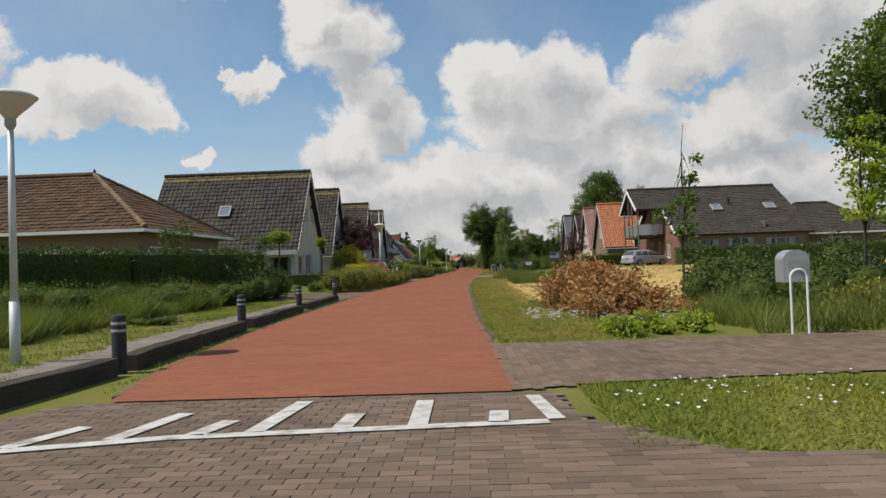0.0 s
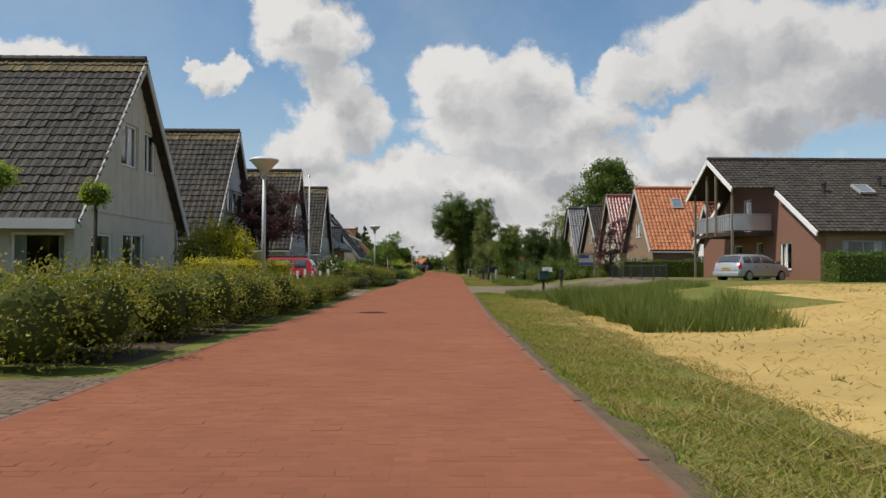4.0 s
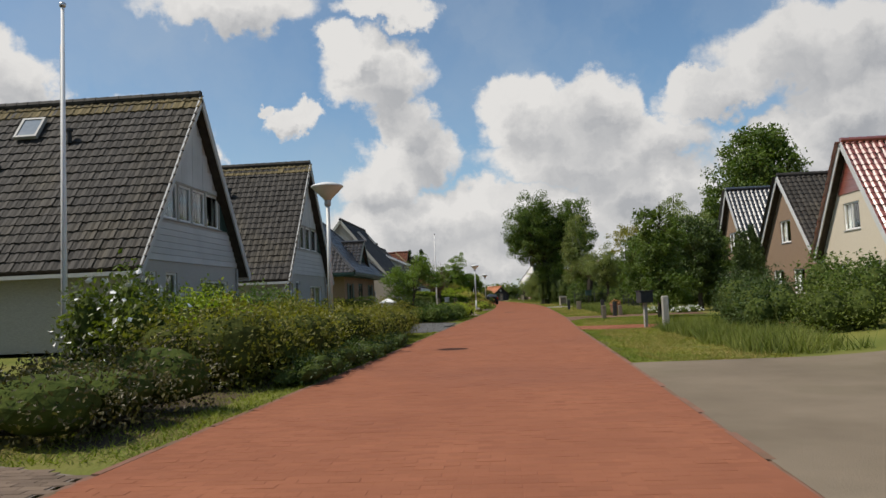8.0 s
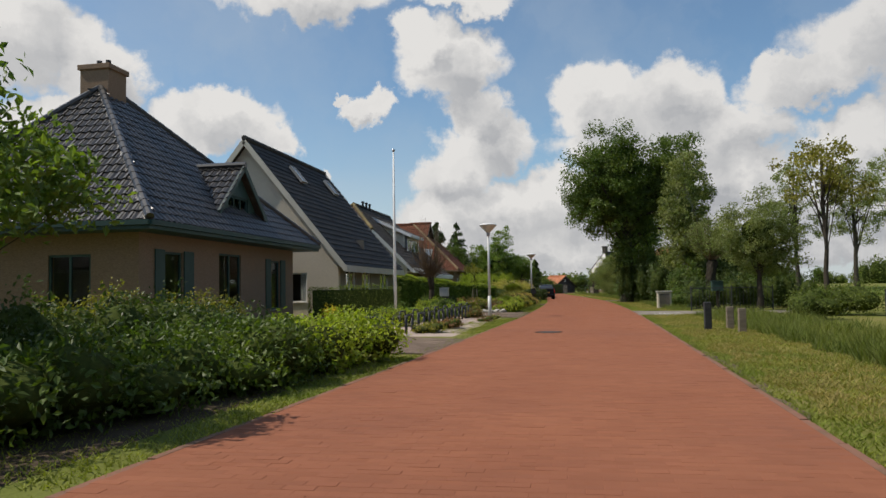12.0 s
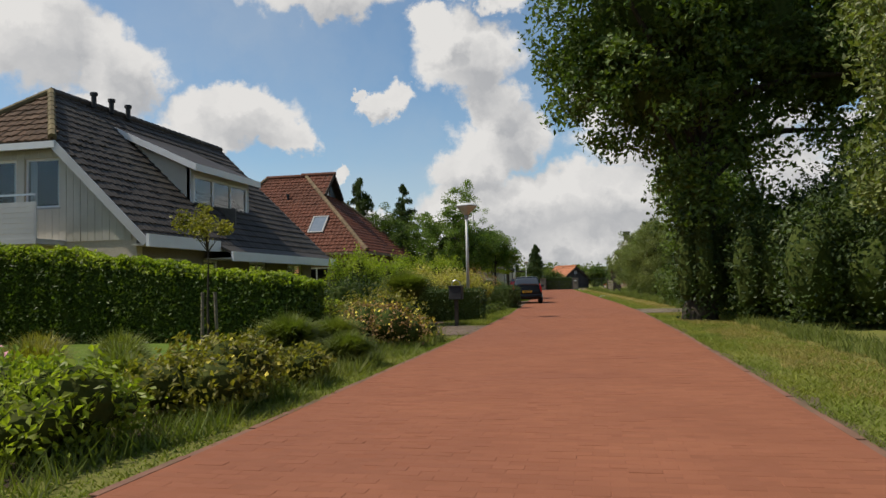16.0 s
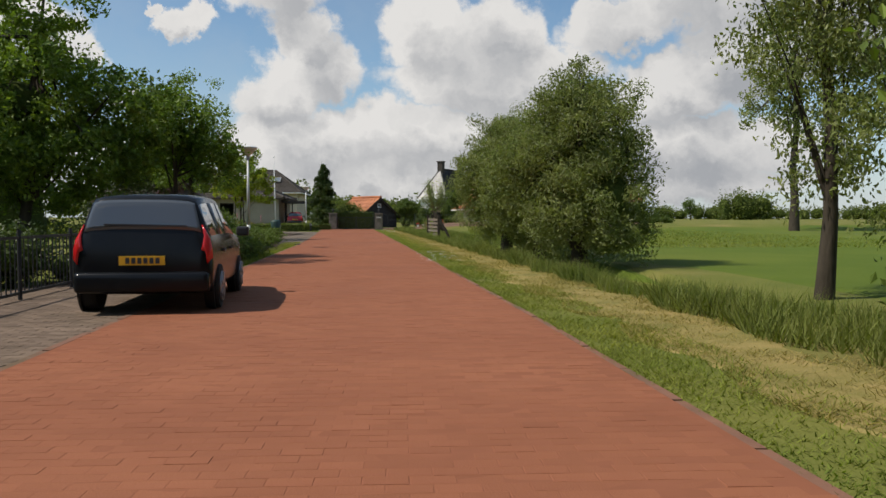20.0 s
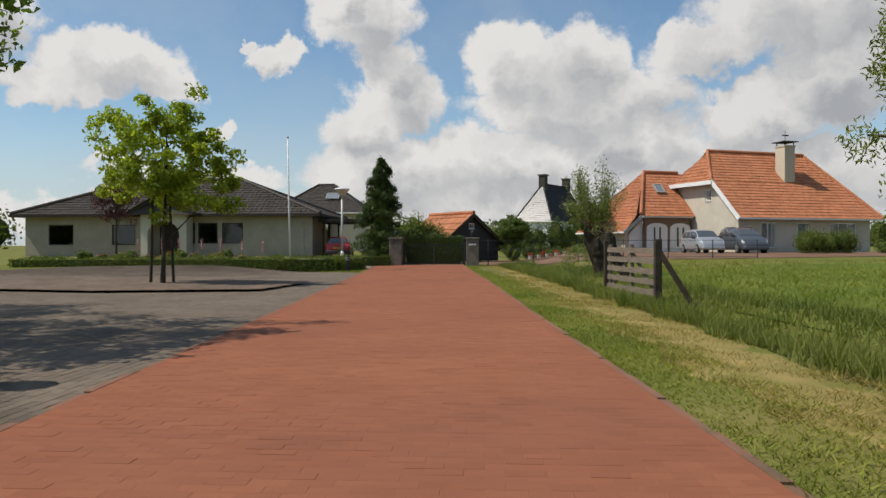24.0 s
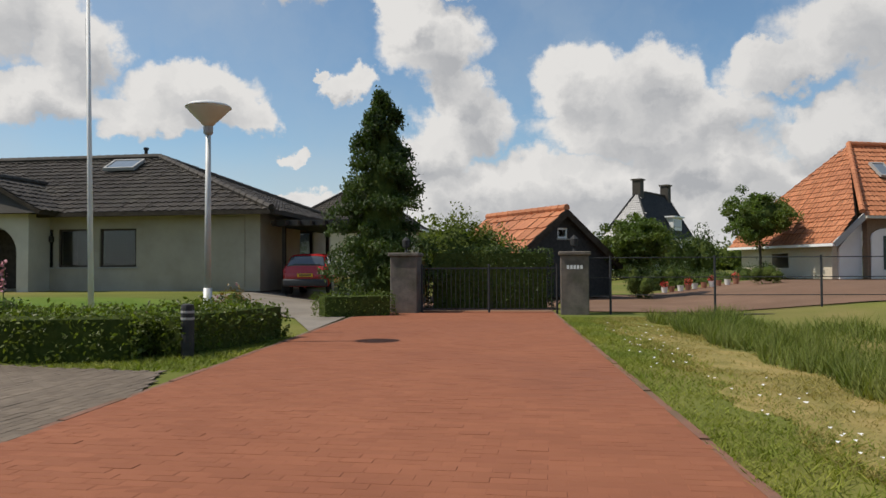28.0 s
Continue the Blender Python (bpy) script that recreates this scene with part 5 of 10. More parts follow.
def road_house(name, y, label, warm=False, group="gabled houses along the road", half=3.95, apex=8.35, eave=2.75, x=-11.55, z=0.1, seed=0):
    """One of the row of steep tiled houses with a window band in its gable."""
    if warm:
        fo = [(-1.1, 0.2, 4.45, 5.9, 2), (0.75, 1.9, 4.45, 5.9, 2), (-3.2, -1.7, 0.75, 2.1, 1), (-0.9, 0.9, 0.75, 2.2, 2)]
        so = [(depth_w, depth_w + 1.6, 0.75, 2.05, 1) for depth_w in (7.9,)] + [(2.2, 3.4, 0.75, 2.05, 1)]
    else:
        fo = [(-2.3, -1.15, 3.95, 5.15, 1), (-1.05, -0.1, 3.95, 5.15, 1), (0.0, 1.05, 3.95, 5.15, 1), (1.15, 2.3, 3.95, 5.15, 1), (-3.4, -2.7, 0.15, 2.25, 1), (-2.1, -1.3, 0.15, 2.25, 1), (0.6, 3.0, 0.85, 2.05, 2)]
        so = [(2.5, 4.0, 0.9, 2.1, 2)]
    ob = gable_house(name, x, y, z, 0, half, 10.0, eave, apex, label, M["tile_dark"], M["cream"] if warm else M["pale_brick"], M["cream"] if warm else M["pale_brick"], fo, so, board=M["offwhite_board"], group=group)
    skip = [o[:4] for o in fo]
    if warm:
        cladding(ob, half, eave, apex, 2.75, apex, M["cream"], 0.3, True, 0.0, skip)
        part("eave_board", boxes((-10.2, 0.3, -half - 0.62, -half - 0.5, eave - 0.62, eave - 0.32)), M["offwhite_board"], ob, "white eave board")
    else:
        cladding(ob, half, eave, apex, 2.6, 3.9, M["offwhite_board"], 0.2, False, 0.0)
        cladding(ob, half, eave, apex, 5.2, apex, M["offwhite_board"], 0.42, True, 0.0)
        for s in (-1, 1):
            bm = bmesh.new()
            u0, u1 = (2.35, 3.15)
            slab(bm, [(0.0, s * u0, 3.92), (0.0, s * u1 * 0.985, 3.92), (0.0, s * u0, 5.1)], (0.03, 0, 0))
            bmesh.ops.recalc_face_normals(bm, faces=bm.faces)
            part("side_panel", bm, M["teal"], ob, "dark panel beside the window band")
    sl = math.atan2(apex - eave, half)
    ev = Vector((0, math.cos(sl), math.sin(sl)))
    def on_roof(u, v):
        return Vector((u, -half, eave + 0.17)) + ev * v + Vector((0, -math.sin(sl), math.cos(sl))) * 0.05
    skylight(ob, on_roof(-5.6, 2.5 if warm else 4.9), X, ev, 0.8, 0.95)
    # older yellowish tiles along the ridge
    e0 = Vector((-10.33, -half, eave + 0.17)) + ev * (math.hypot(half, apex - eave) - 0.62) + Vector((0, -math.sin(sl), math.cos(sl))) * 0.012
    V, F = tile_arrays(e0, X, ev, 10.66, 0.6, 0.3, 0.36, 0, 0)
    stuff("ridge_course", V, F, M["tile_moss"], ob, "lichen-yellowed top tile courses", "stuff")
    if not warm:
        vent(ob, on_roof(-3.6, 4.6), 0.5, 0.08)
        vent(ob, on_roof(-6.4, 3.5), 0.55, 0.09)
        vent(ob, on_roof(-5.9, 3.5), 0.45, 0.09)
    # down pipe and lamp at the door
    bm = tube(bmesh.new(), (0.06, half - 0.12, 0.05), (0.06, half - 0.12, eave - 0.2), 0.045, 0.045, 8)
    part("down_pipe", bm, M["grey_trim"], ob)
    return ob


road_house("gabled_house", 53.4, "cream gabled house with steep dark tiled roof", True, half=4.25, x=-11.6, apex=8.0)
road_house("gabled_house", 67.8, "pale gabled house with weathered dark tiled roof", x=-12.05, apex=8.15)
road_house("gabled_house", 84.2, "off-white gabled house with steep dark tiles", apex=8.15)
road_house("gabled_house", 98.4, "off-white gabled house with lichened dark tiles")


def hip_roof(ob, x0, x1, y0, y1, eave, r0, r1, top, tile, over=0.55, tw=0.3, th=0.36, gutter_mat=None, axis="y", gablet=0.0, hip_mat=None, end_tile=None, dip=0.022):
    """Four tiled slopes over a rectangle; the ridge runs from r0 to r1 along the axis."""
    x0, x1, y0, y1 = x0 - over, x1 + over, y0 - over, y1 + over
    if axis == "y":
        cx = (x0 + x1) / 2
        A, B = Vector((cx, r0, top)), Vector((cx, r1, top))
        corners = [Vector((x1, y0, eave)), Vector((x1, y1, eave)), Vector((x0, y1, eave)), Vector((x0, y0, eave))]
        tops = [(A, B), (B, B), (B, A), (A, A)]
    else:
        cy = (y0 + y1) / 2
        A, B = Vector((r0, cy, top)), Vector((r1, cy, top))
        corners = [Vector((x0, y0, eave)), Vector((x1, y0, eave)), Vector((x1, y1, eave)), Vector((x0, y1, eave))]
        tops = [(A, B), (B, B), (B, A), (A, A)]
    for i in range(4):
        p, q = corners[i], corners[(i + 1) % 4]
        ta, tb = tops[i]
        eu = (q - p).normalized()
        W = (q - p).length
        a, b = (ta - p).dot(eu), (tb - p).dot(eu)
        up = (ta - p) - eu * a
        L = up.length
        roof_face(ob, p, eu, up / L, W, L, end_tile if end_tile and i == 3 else tile, tw, th, a / L, (W - b) / L, dip=0.008 if end_tile and i == 3 else dip)
        bm = bmesh.new()
        beam(bm, p - Vector((0, 0, 0.06)), q - Vector((0, 0, 0.06)), 0.16, 0.14)
        part("gutter", bm, gutter_mat or M["white"], ob)
    for c, t in ((corners[0], tops[0][0]), (corners[1], tops[0][1]), (corners[2], tops[2][0]), (corners[3], tops[2][1])):
        ridge(ob, c + Vector((0, 0, 0.08)), t + Vector((0, 0, 0.06)), hip_mat or tile, 0.12, 0.38, "hip_tile")
    if (A - B).length > 0.3:
        ridge(ob, A + Vector((0, 0, 0.06)), B + Vector((0, 0, 0.06)), tile, 0.13, 0.38)
    return A, B


def box_walls(ob, x0, x1, y0, y1, h, material, opens=None, label="", frame_mat=None):
    """Four walls round a rectangle; opens: side letter -> openings (u0, u1, z0, z1, panes)."""
    opens = opens or {}
    specs = {"E": ((x1, y0, 0), Y_, X, y1 - y0), "W": ((x0, y1, 0), -Y_, -X, y1 - y0), "S": ((x0 + 0.28, y0, 0), X, -Y_, x1 - x0 - 0.56), "N": ((x1 - 0.28, y1, 0), -X, Y_, x1 - x0 - 0.56)}
    for key, (o, eu, n, W) in specs.items():
        ops = opens.get(key, ())
        wall(ob, o, eu, n, [(0, 0), (W, 0), (W, h), (0, h)], [w[:4] for w in ops], material, 0.28, label=label)
        for w in ops:
            window(ob, Vector(o) + eu * w[0] + Z_ * w[2], eu, n, w[1] - w[0], w[3] - w[2], w[4] if len(w) > 4 else 1, frame_mat=frame_mat, curtain=len(w) < 6 and not frame_mat)
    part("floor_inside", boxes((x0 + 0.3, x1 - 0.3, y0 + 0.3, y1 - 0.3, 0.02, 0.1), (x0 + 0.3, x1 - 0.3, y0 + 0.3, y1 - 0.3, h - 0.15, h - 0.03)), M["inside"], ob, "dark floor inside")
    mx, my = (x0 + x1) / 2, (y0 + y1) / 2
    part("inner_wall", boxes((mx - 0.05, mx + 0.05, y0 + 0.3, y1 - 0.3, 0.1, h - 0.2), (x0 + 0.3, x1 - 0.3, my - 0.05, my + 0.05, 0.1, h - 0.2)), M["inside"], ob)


# low house with a brown hipped roof behind the first hedge
ob = thing("bungalow", -19.5, 37.1, 0.3, "low brick bungalow with brown hipped tile roof", "house")
box_walls(ob, -9.5, 5.1, -5.2, 5.2, 2.9, M["tan_brick"], {"E": [(1.2, 3.0, 0.8, 2.2, 2), (6.0, 8.5, 0.8, 2.2, 3)], "S": [(3.5, 5.5, 0.8, 2.2, 2), (10.5, 12.2, 0.8, 2.2, 2)]})
A, B = hip_roof(ob, -9.5, 5.1, -5.2, 5.2, 2.9, -5.0, 0.6, 6.05, M["tile_brown"], 0.6, axis="x", hip_mat=M["tile_lichen"])
bm = tube(bmesh.new(), B, B + Vector((0, 0, 0.35)), 0.05, 0.03)
bmesh.ops.create_icosphere(bm, subdivisions=1, radius=0.09, matrix=Matrix.Translation(B + Vector((0, 0, 0.22))))
part("finial", bm, M["black_matt"], ob, "dark roof finial")

# hipped house with glossy dark tiles
ob = thing("hipped_house", -17.2, 117.6, 0.0, "tan brick house with glossy dark hipped roof", "house")
box_walls(ob, -3.05, 4.75, -6.0, 5.7, 3.1, M["tan_brick"], {"E": [(1.35, 2.4, 0.6, 2.5, 1), (4.85, 6.55, 0.06, 2.6, 2), (9.3, 10.2, 0.5, 2.5, 1)], "S": [(1.3, 3.0, 0.8, 2.4, 2), (4.6, 6.0, 0.8, 2.4, 2)]}, frame_mat=M["teal"])
hip_roof(ob, -3.05, 4.75, -6.0, 5.7, 3.24, -2.2, -1.3, 8.42, M["tile_glazed_dark"], 0.9, axis="y", gutter_mat=M["teal"], dip=0.034)
part("soffit", boxes((-3.95, 5.65, -6.9, -5.99, 3.0, 3.1), (-3.95, 5.65, 5.69, 6.6, 3.0, 3.1), (4.74, 5.65, -5.99, 5.69, 3.0, 3.1), (-3.95, -3.04, -5.99, 5.69, 3.0, 3.1)), M["teal"], ob, "dark green boarded eave")
for u0_, u1_ in ((-5.2, -4.68), (-3.55, -2.95), (2.75, 3.25), (4.25, 4.75)):
    part("shutter", bevelled(boxes((4.755, 4.8, u0_, u1_, 0.55, 2.55)), 0.008, 1), M["teal"], ob, "dark green window shutter")
part("chimney", bevelled(boxes((0.1, 1.2, -2.3, -1.25, 7.4, 9.15), (0.03, 1.27, -2.37, -1.18, 9.1, 9.28)), 0.012, 1), M["tan_brick"], ob, "broad brick chimney on the roof top")
for dx in (0.5, 0.85):
    bm = tube(bmesh.new(), (dx, -1.8, 9.25), (dx, -1.8, 9.55), 0.1, 0.09)
    part("chimney_pot", bm, M["black_matt"], ob)
# gabled dormer over the front door
for sy in (-1, 1):
    ev = Vector((0, -sy * 1.85, 1.74)).normalized()
    p = Vector((5.02 if sy > 0 else 2.7, 0.3 + sy * 2.0, 4.0))
    roof_face(ob, p, -X if sy > 0 else X, ev, 2.32, 2.74, M["tile_glazed_dark"], 0.3, 0.36, dip=0.034)
    part("barge_board", beam(bmesh.new(), (5.03, 0.3 + sy * 2.0, 3.97), (5.03, 0.3, 5.84), 0.05, 0.2), M["teal"], ob, "dark dormer edge board")
ridge(ob, (2.7, 0.3, 5.94), (5.05, 0.3, 5.94), M["tile_glazed_dark"], 0.12, 0.38)
wall(ob, (4.78, -1.45, 0), Y_, X, [(0, 3.8), (3.5, 3.8), (3.5, 4.12), (1.75, 5.76), (0, 4.12)], [(0.95, 2.55, 4.05, 4.75)], M["teal"], 0.2, "dormer_wall")
window(ob, Vector((4.78, -0.5, 4.05)), Y_, X, 1.6, 0.7, 3, frame_mat=M["teal"], curtain=False)
skylight(ob, (1.15, -5.0, 4.98), X, Vector((0, 4.7, 5.18)).normalized(), 0.85, 1.0)

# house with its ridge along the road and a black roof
# side walls take the darker brick, their shade put into the colour
ob = gable_house("ridged_house", -15.7, 125.7, 0.0, -90, 4.55, 10.8, 2.75, 8.4, "beige brick house with long black roof and skylights", M["tile_black"], M["shaded_drab_brick"], M["beige_brick"],
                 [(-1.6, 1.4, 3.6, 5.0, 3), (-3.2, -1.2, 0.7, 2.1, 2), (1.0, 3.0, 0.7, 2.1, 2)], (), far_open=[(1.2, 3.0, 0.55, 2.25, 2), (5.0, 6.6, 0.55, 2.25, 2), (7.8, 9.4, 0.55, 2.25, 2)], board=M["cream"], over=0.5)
sl = math.atan2(8.4 - 2.75, 4.55)
ev = Vector((0, -math.cos(sl), math.sin(sl)))
for u in (-3.3, -8.6):
    skylight(ob, Vector((u, 4.55, 2.97)) + ev * 5.0 + Vector((0, math.sin(sl), math.cos(sl))) * 0.05, -X, ev, 0.78, 1.1)
part("fascia", boxes((-11.2, 0.4, 5.02, 5.1, 2.1, 2.4)), M["cream"], ob, "cream fascia board under the eave")

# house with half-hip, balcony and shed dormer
# beige only on the gable; the other walls carry shade in their colour
ob = gable_house("dormer_house", -17.2, 145.6, 0.0, -90, 4.75, 13.4, 3.05, 7.75, "beige house with balcony and wide roof dormer", M["slate_grey"], M["shaded_drab_brick"], M["beige_brick"],
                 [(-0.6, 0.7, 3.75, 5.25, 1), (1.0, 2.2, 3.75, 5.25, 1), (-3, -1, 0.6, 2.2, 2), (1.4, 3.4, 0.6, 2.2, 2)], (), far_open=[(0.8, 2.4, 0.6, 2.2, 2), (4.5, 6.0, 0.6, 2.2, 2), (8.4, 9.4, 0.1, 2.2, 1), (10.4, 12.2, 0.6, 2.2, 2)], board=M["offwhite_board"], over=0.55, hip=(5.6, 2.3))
cladding(ob, 4.75, 3.05, 7.75, 2.7, 5.5, M["cream"], 0.24, True, 0.0, [(-0.6, 0.7, 3.75, 5.25), (1.0, 2.2, 3.75, 5.25)])
for k in range(7):
    part("balcony_board", boxes((1.15, 1.18, -1.6, 2.4, 2.75 + k * 0.15, 2.89 + k * 0.15)), M["offwhite_board"], ob)
part("balcony_floor", boxes((0.0, 1.2, -1.6, 2.4, 2.6, 2.75)), M["offwhite_board"], ob)
bm = bmesh.new()
beam(bm, (1.16, -1.6, 4.0), (1.16, 2.4, 4.0), 0.05, 0.05)
for yy in (-1.55, 0.4, 2.35):
    tube(bm, (1.16, yy, 2.75), (1.16, yy, 4.0), 0.025, 0.025, 6)
part("balcony_rail", bm, M["steel"], ob, "thin metal balcony rail")
# a long dormer under a low sloping roof
for u, th_ in ((-4.75, -0.14), (-9.25, 0.14)):
    bm = bmesh.new()
    slab(bm, [(u, 3.66, 3.95), (u, 3.66, 5.6), (u, 0.75, 7.0)], (th_, 0, 0))
    bmesh.ops.recalc_face_normals(bm, faces=bm.faces)
    part("dormer_cheek", bm, M["cream"], ob, "cream boarded dormer cheek")
wall(ob, (-4.75, 3.7, 3.98), -X, Y_, [(0, 0), (4.5, 0), (4.5, 1.62), (0, 1.62)], [(0.18, 4.32, 0.14, 1.36)], M["offwhite_board"], 0.16, "dormer_front", "white dormer front")
window(ob, Vector((-4.93, 3.7, 4.12)), -X, Y_, 4.14, 1.22, 3, deep=0.02, bar=0.1, curtain=False)
bm = bmesh.new()
slab(bm, [(-4.5, 0.6, 7.13), (-4.5, 4.05, 5.5), (-9.5, 4.05, 5.5), (-9.5, 0.6, 7.13)], (0, 0, 0.14))
bmesh.ops.recalc_face_normals(bm, faces=bm.faces)
part("dormer_roof", bm, M["slate_grey"], ob, "low sloping dormer roof")
part("dormer_edge", boxes((-9.55, -4.45, 4.05, 4.1, 5.4, 5.65)), M["white"], ob, "white dormer roof edge")
part("dormer_edge", beam(bmesh.new(), (-4.47, 0.65, 7.12), (-4.47, 4.08, 5.52), 0.06, 0.22), M["white"], ob, "white dormer roof edge")
part("dormer_back", boxes((-9.0, -5.0, 3.0, 3.05, 4.5, 5.6)), M["inside"], ob)
for xx in (-4.2, -5.2, -6.2):
    vent(ob, (xx, 0.2, 7.85), 0.55, 0.09)
part("fascia", boxes((-3.7, 0.4, 5.32, 5.42, 2.46, 2.82)), M["white"], ob, "white fascia under the eave")
bm = bmesh.new()
slab(bm, [(-3.7, 5.1, 2.72), (-3.7, 5.8, 2.38), (-13.8, 5.8, 2.38), (-13.8, 5.1, 2.72)], (0, 0, 0.09))
bmesh.ops.recalc_face_normals(bm, faces=bm.faces)
part("porch_roof", bm, M["slate_grey"], ob, "narrow lower roof edge")
part("fascia", boxes((-13.8, -3.7, 5.8, 5.88, 2.14, 2.46)), M["white"], ob, "white fascia under the lower eave")
part("soffit", boxes((-13.8, -3.7, 4.8, 5.8, 2.2, 2.26), (-3.7, 0.3, 4.8, 5.32, 2.5, 2.56)), M["cream"], ob, "pale boarded eave underside")

# red-brown hipped house with a gablet
ob = thing("hipped_house", -17.3, 171.2, 0.0, "low house with red-brown hipped roof and gablet", "house")
box_walls(ob, -5.5, 4.9, -5.0, 5.2, 3.1, M["tan_brick"], {"E": [(2, 4, 0.7, 2.3, 2), (6.5, 8.5, 0.7, 2.3, 2)], "S": [(2, 4, 0.7, 2.3, 2), (6.5, 8.5, 0.7, 2.3, 2)]})
hip_roof(ob, -5.5, 4.9, -5.0, 5.2, 3.1, -3.0, -0.3, 8.3, M["tile_rust"], 0.6, 0.25, 0.31, axis="x", gutter_mat=M["tan_brick"], hip_mat=M["tile_lichen"])
bm = bmesh.new()
slab(bm, [(1.18, -1.75, 6.6), (1.18, 1.95, 6.6), (1.18, 0.1, 8.4)], (0.06, 0, 0))
part("gablet", bm, M["black_matt"], ob, "dark boarded gablet with small panes")
for s in (-1, 1):
    ev = Vector((0, -s * 5.8, 5.2)).normalized()
    gl = 2.2
    foot = Vector((1.35 if s < 0 else 1.6, 0.1, 8.36)) - ev * gl
    k = 1.75 / gl
    roof_face(ob, foot, X if s < 0 else -X, ev, 0.25, gl, M["tile_rust"], 0.3, 0.36, -k if s < 0 else 0.0, 0.0 if s < 0 else -k, thick=0.1)
    part("barge_board", beam(bmesh.new(), Vector((1.62, 0.1, 8.34)) - ev * gl, (1.62, 0.1, 8.34), 0.05, 0.2), M["timber"], ob, "dark gablet edge")
    bm = bmesh.new()
    slab(bm, [(1.25, 0.1 + s * 0.12, 7.0), (1.25, 0.1 + s * 0.95, 7.0), (1.25, 0.1 + s * 0.12, 7.85)], (0.02, 0, 0))
    bmesh.ops.recalc_face_normals(bm, faces=bm.faces)
    part("pane", bm, M["sky_glass"], ob, "small triangular gablet pane")
ridge(ob, (-0.6, 0.1, 8.42), (1.66, 0.1, 8.42), M["tile_rust"], 0.13, 0.38)
skylight(ob, (1.5, -4.25, 4.26), X, Vector((0, 0.72, 0.69)), 0.95, 1.5)
vent(ob, (-0.8, -1.7, 6.6), 0.4)

# brown house with balcony across the straw field; its gable faces the road
ob = thing("balcony_house", 18.3, 72.7, 0.5, "brown brick house with roofed balcony and dark roof", "house", rz=180)
half, eave, apex, depth = 8.0, 2.6, 7.1, 11.0
outline = [(-half, 0), (half, 0), (half, eave), (0, apex), (-half, eave)]
fo = [(3.7, 5.0, 0.6, 2.1, 2), (-1.2, 0.0, 2.9, 4.9, 1), (0.6, 1.5, 0.1, 2.2, 1), (-2.6, -1.4, 0.6, 2.1, 1)]
wall(ob, (0, 0, 0), Y_, X, outline, [o[:4] for o in fo], M["red_brick"], 0.28)
for o in fo:
    window(ob, Vector((0, o[0], o[2])), Y_, X, o[1] - o[0], o[3] - o[2], o[4])
wall(ob, (-depth, 0, 0), -Y_, -X, outline, [], M["red_brick"], 0.28)
for s in (-1, 1):
    ops = [(0.8, 3.4, 0.7, 2.1, 3), (4.4, 6.6, 0.5, 2.2, 2), (7.4, 9.6, 0.7, 2.1, 2)] if s > 0 else []
    wall(ob, (-depth + 0.28, s * half, 0), X, Y_ * s, [(0, 0), (depth - 0.56, 0), (depth - 0.56, eave), (0, eave)], [o[:4] for o in ops], M["tan_brick"], 0.28)
    for o in ops:
        window(ob, Vector((-depth + 0.28 + o[0], s * half, o[2])), X, Y_ * s, o[1] - o[0], o[3] - o[2], o[4], M["grey_trim"])
part("floor_inside", boxes((-depth + 0.3, -0.3, -half + 0.3, half - 0.3, 0.02, 0.1), (-depth + 0.3, -0.3, -half + 0.3, half - 0.3, eave - 0.2, eave - 0.05), (-7.5, -7.4, -half + 0.3, half - 0.3, 0.1, eave + 1)), M["inside"], ob)
rise = math.atan2(apex - eave, half)
for s in (-1, 1):
    ev = Vector((0, -s * math.cos(rise), math.sin(rise)))
    L = math.hypot(half, apex - eave)
    e0 = Vector((0.35 if s > 0 else -depth - 0.3, s * half, eave)) - ev * 0.5 + Vector((0, 0, 0.17))
    roof_face(ob, e0, -X if s > 0 else X, ev, depth + 0.65, L + 0.5, M["slate_grey"], 0.3, 0.36)
    # the porch roof over the balcony stops higher up
    e1 = Vector((2.7 if s > 0 else 0.3, s * 3.3, 0)) + Vector((0, 0, apex - 3.3 * math.tan(rise) + 0.17)) - ev * 0.45
    roof_face(ob, e1, -X if s > 0 else X, ev, 2.4, 3.3 / math.cos(rise) + 0.45, M["slate_grey"], 0.3, 0.36)
    a = Vector((2.73, s * 3.3, apex - 3.3 * math.tan(rise) + 0.06)) - ev * 0.45
    part("barge_board", beam(bmesh.new(), a, a + ev * (3.3 / math.cos(rise) + 0.45), 0.06, 0.26), M["white"], ob, "white barge board")
    a = Vector((0.4, s * half, eave + 0.06)) - ev * 0.5
    part("barge_board", beam(bmesh.new(), a, a + ev * (L * 0.5 + 0.5), 0.06, 0.26), M["white"], ob, "white barge board")
    for xx in (2.4,):
        bm = boxes((xx - 0.06, xx + 0.06, s * 2.95 - 0.06, s * 2.95 + 0.06, 0, apex - 3.0 * math.tan(rise)))
        part("post", bm, M["wood_grey"], ob, "tall grey timber post")
ridge(ob, (2.7, 0, apex + 0.24), (-depth - 0.3, 0, apex + 0.24), M["slate_grey"], 0.13)
part("balcony_floor", boxes((0.0, 2.4, -2.9, 2.9, 2.55, 2.75)), M["timber"], ob)
for k in range(18):
    yy = -2.8 + k * 0.33
    part("baluster", boxes((2.32, 2.36, yy, yy + 0.24, 2.85, 3.7)), M["steel"], ob)
part("balcony_rail", boxes((2.28, 2.4, -2.9, 2.9, 3.72, 3.8), (0.1, 2.3, 2.84, 2.9, 3.72, 3.8), (0.1, 2.3, 2.86, 2.88, 2.85, 3.7)), M["steel"], ob, "grey metal balcony rail")
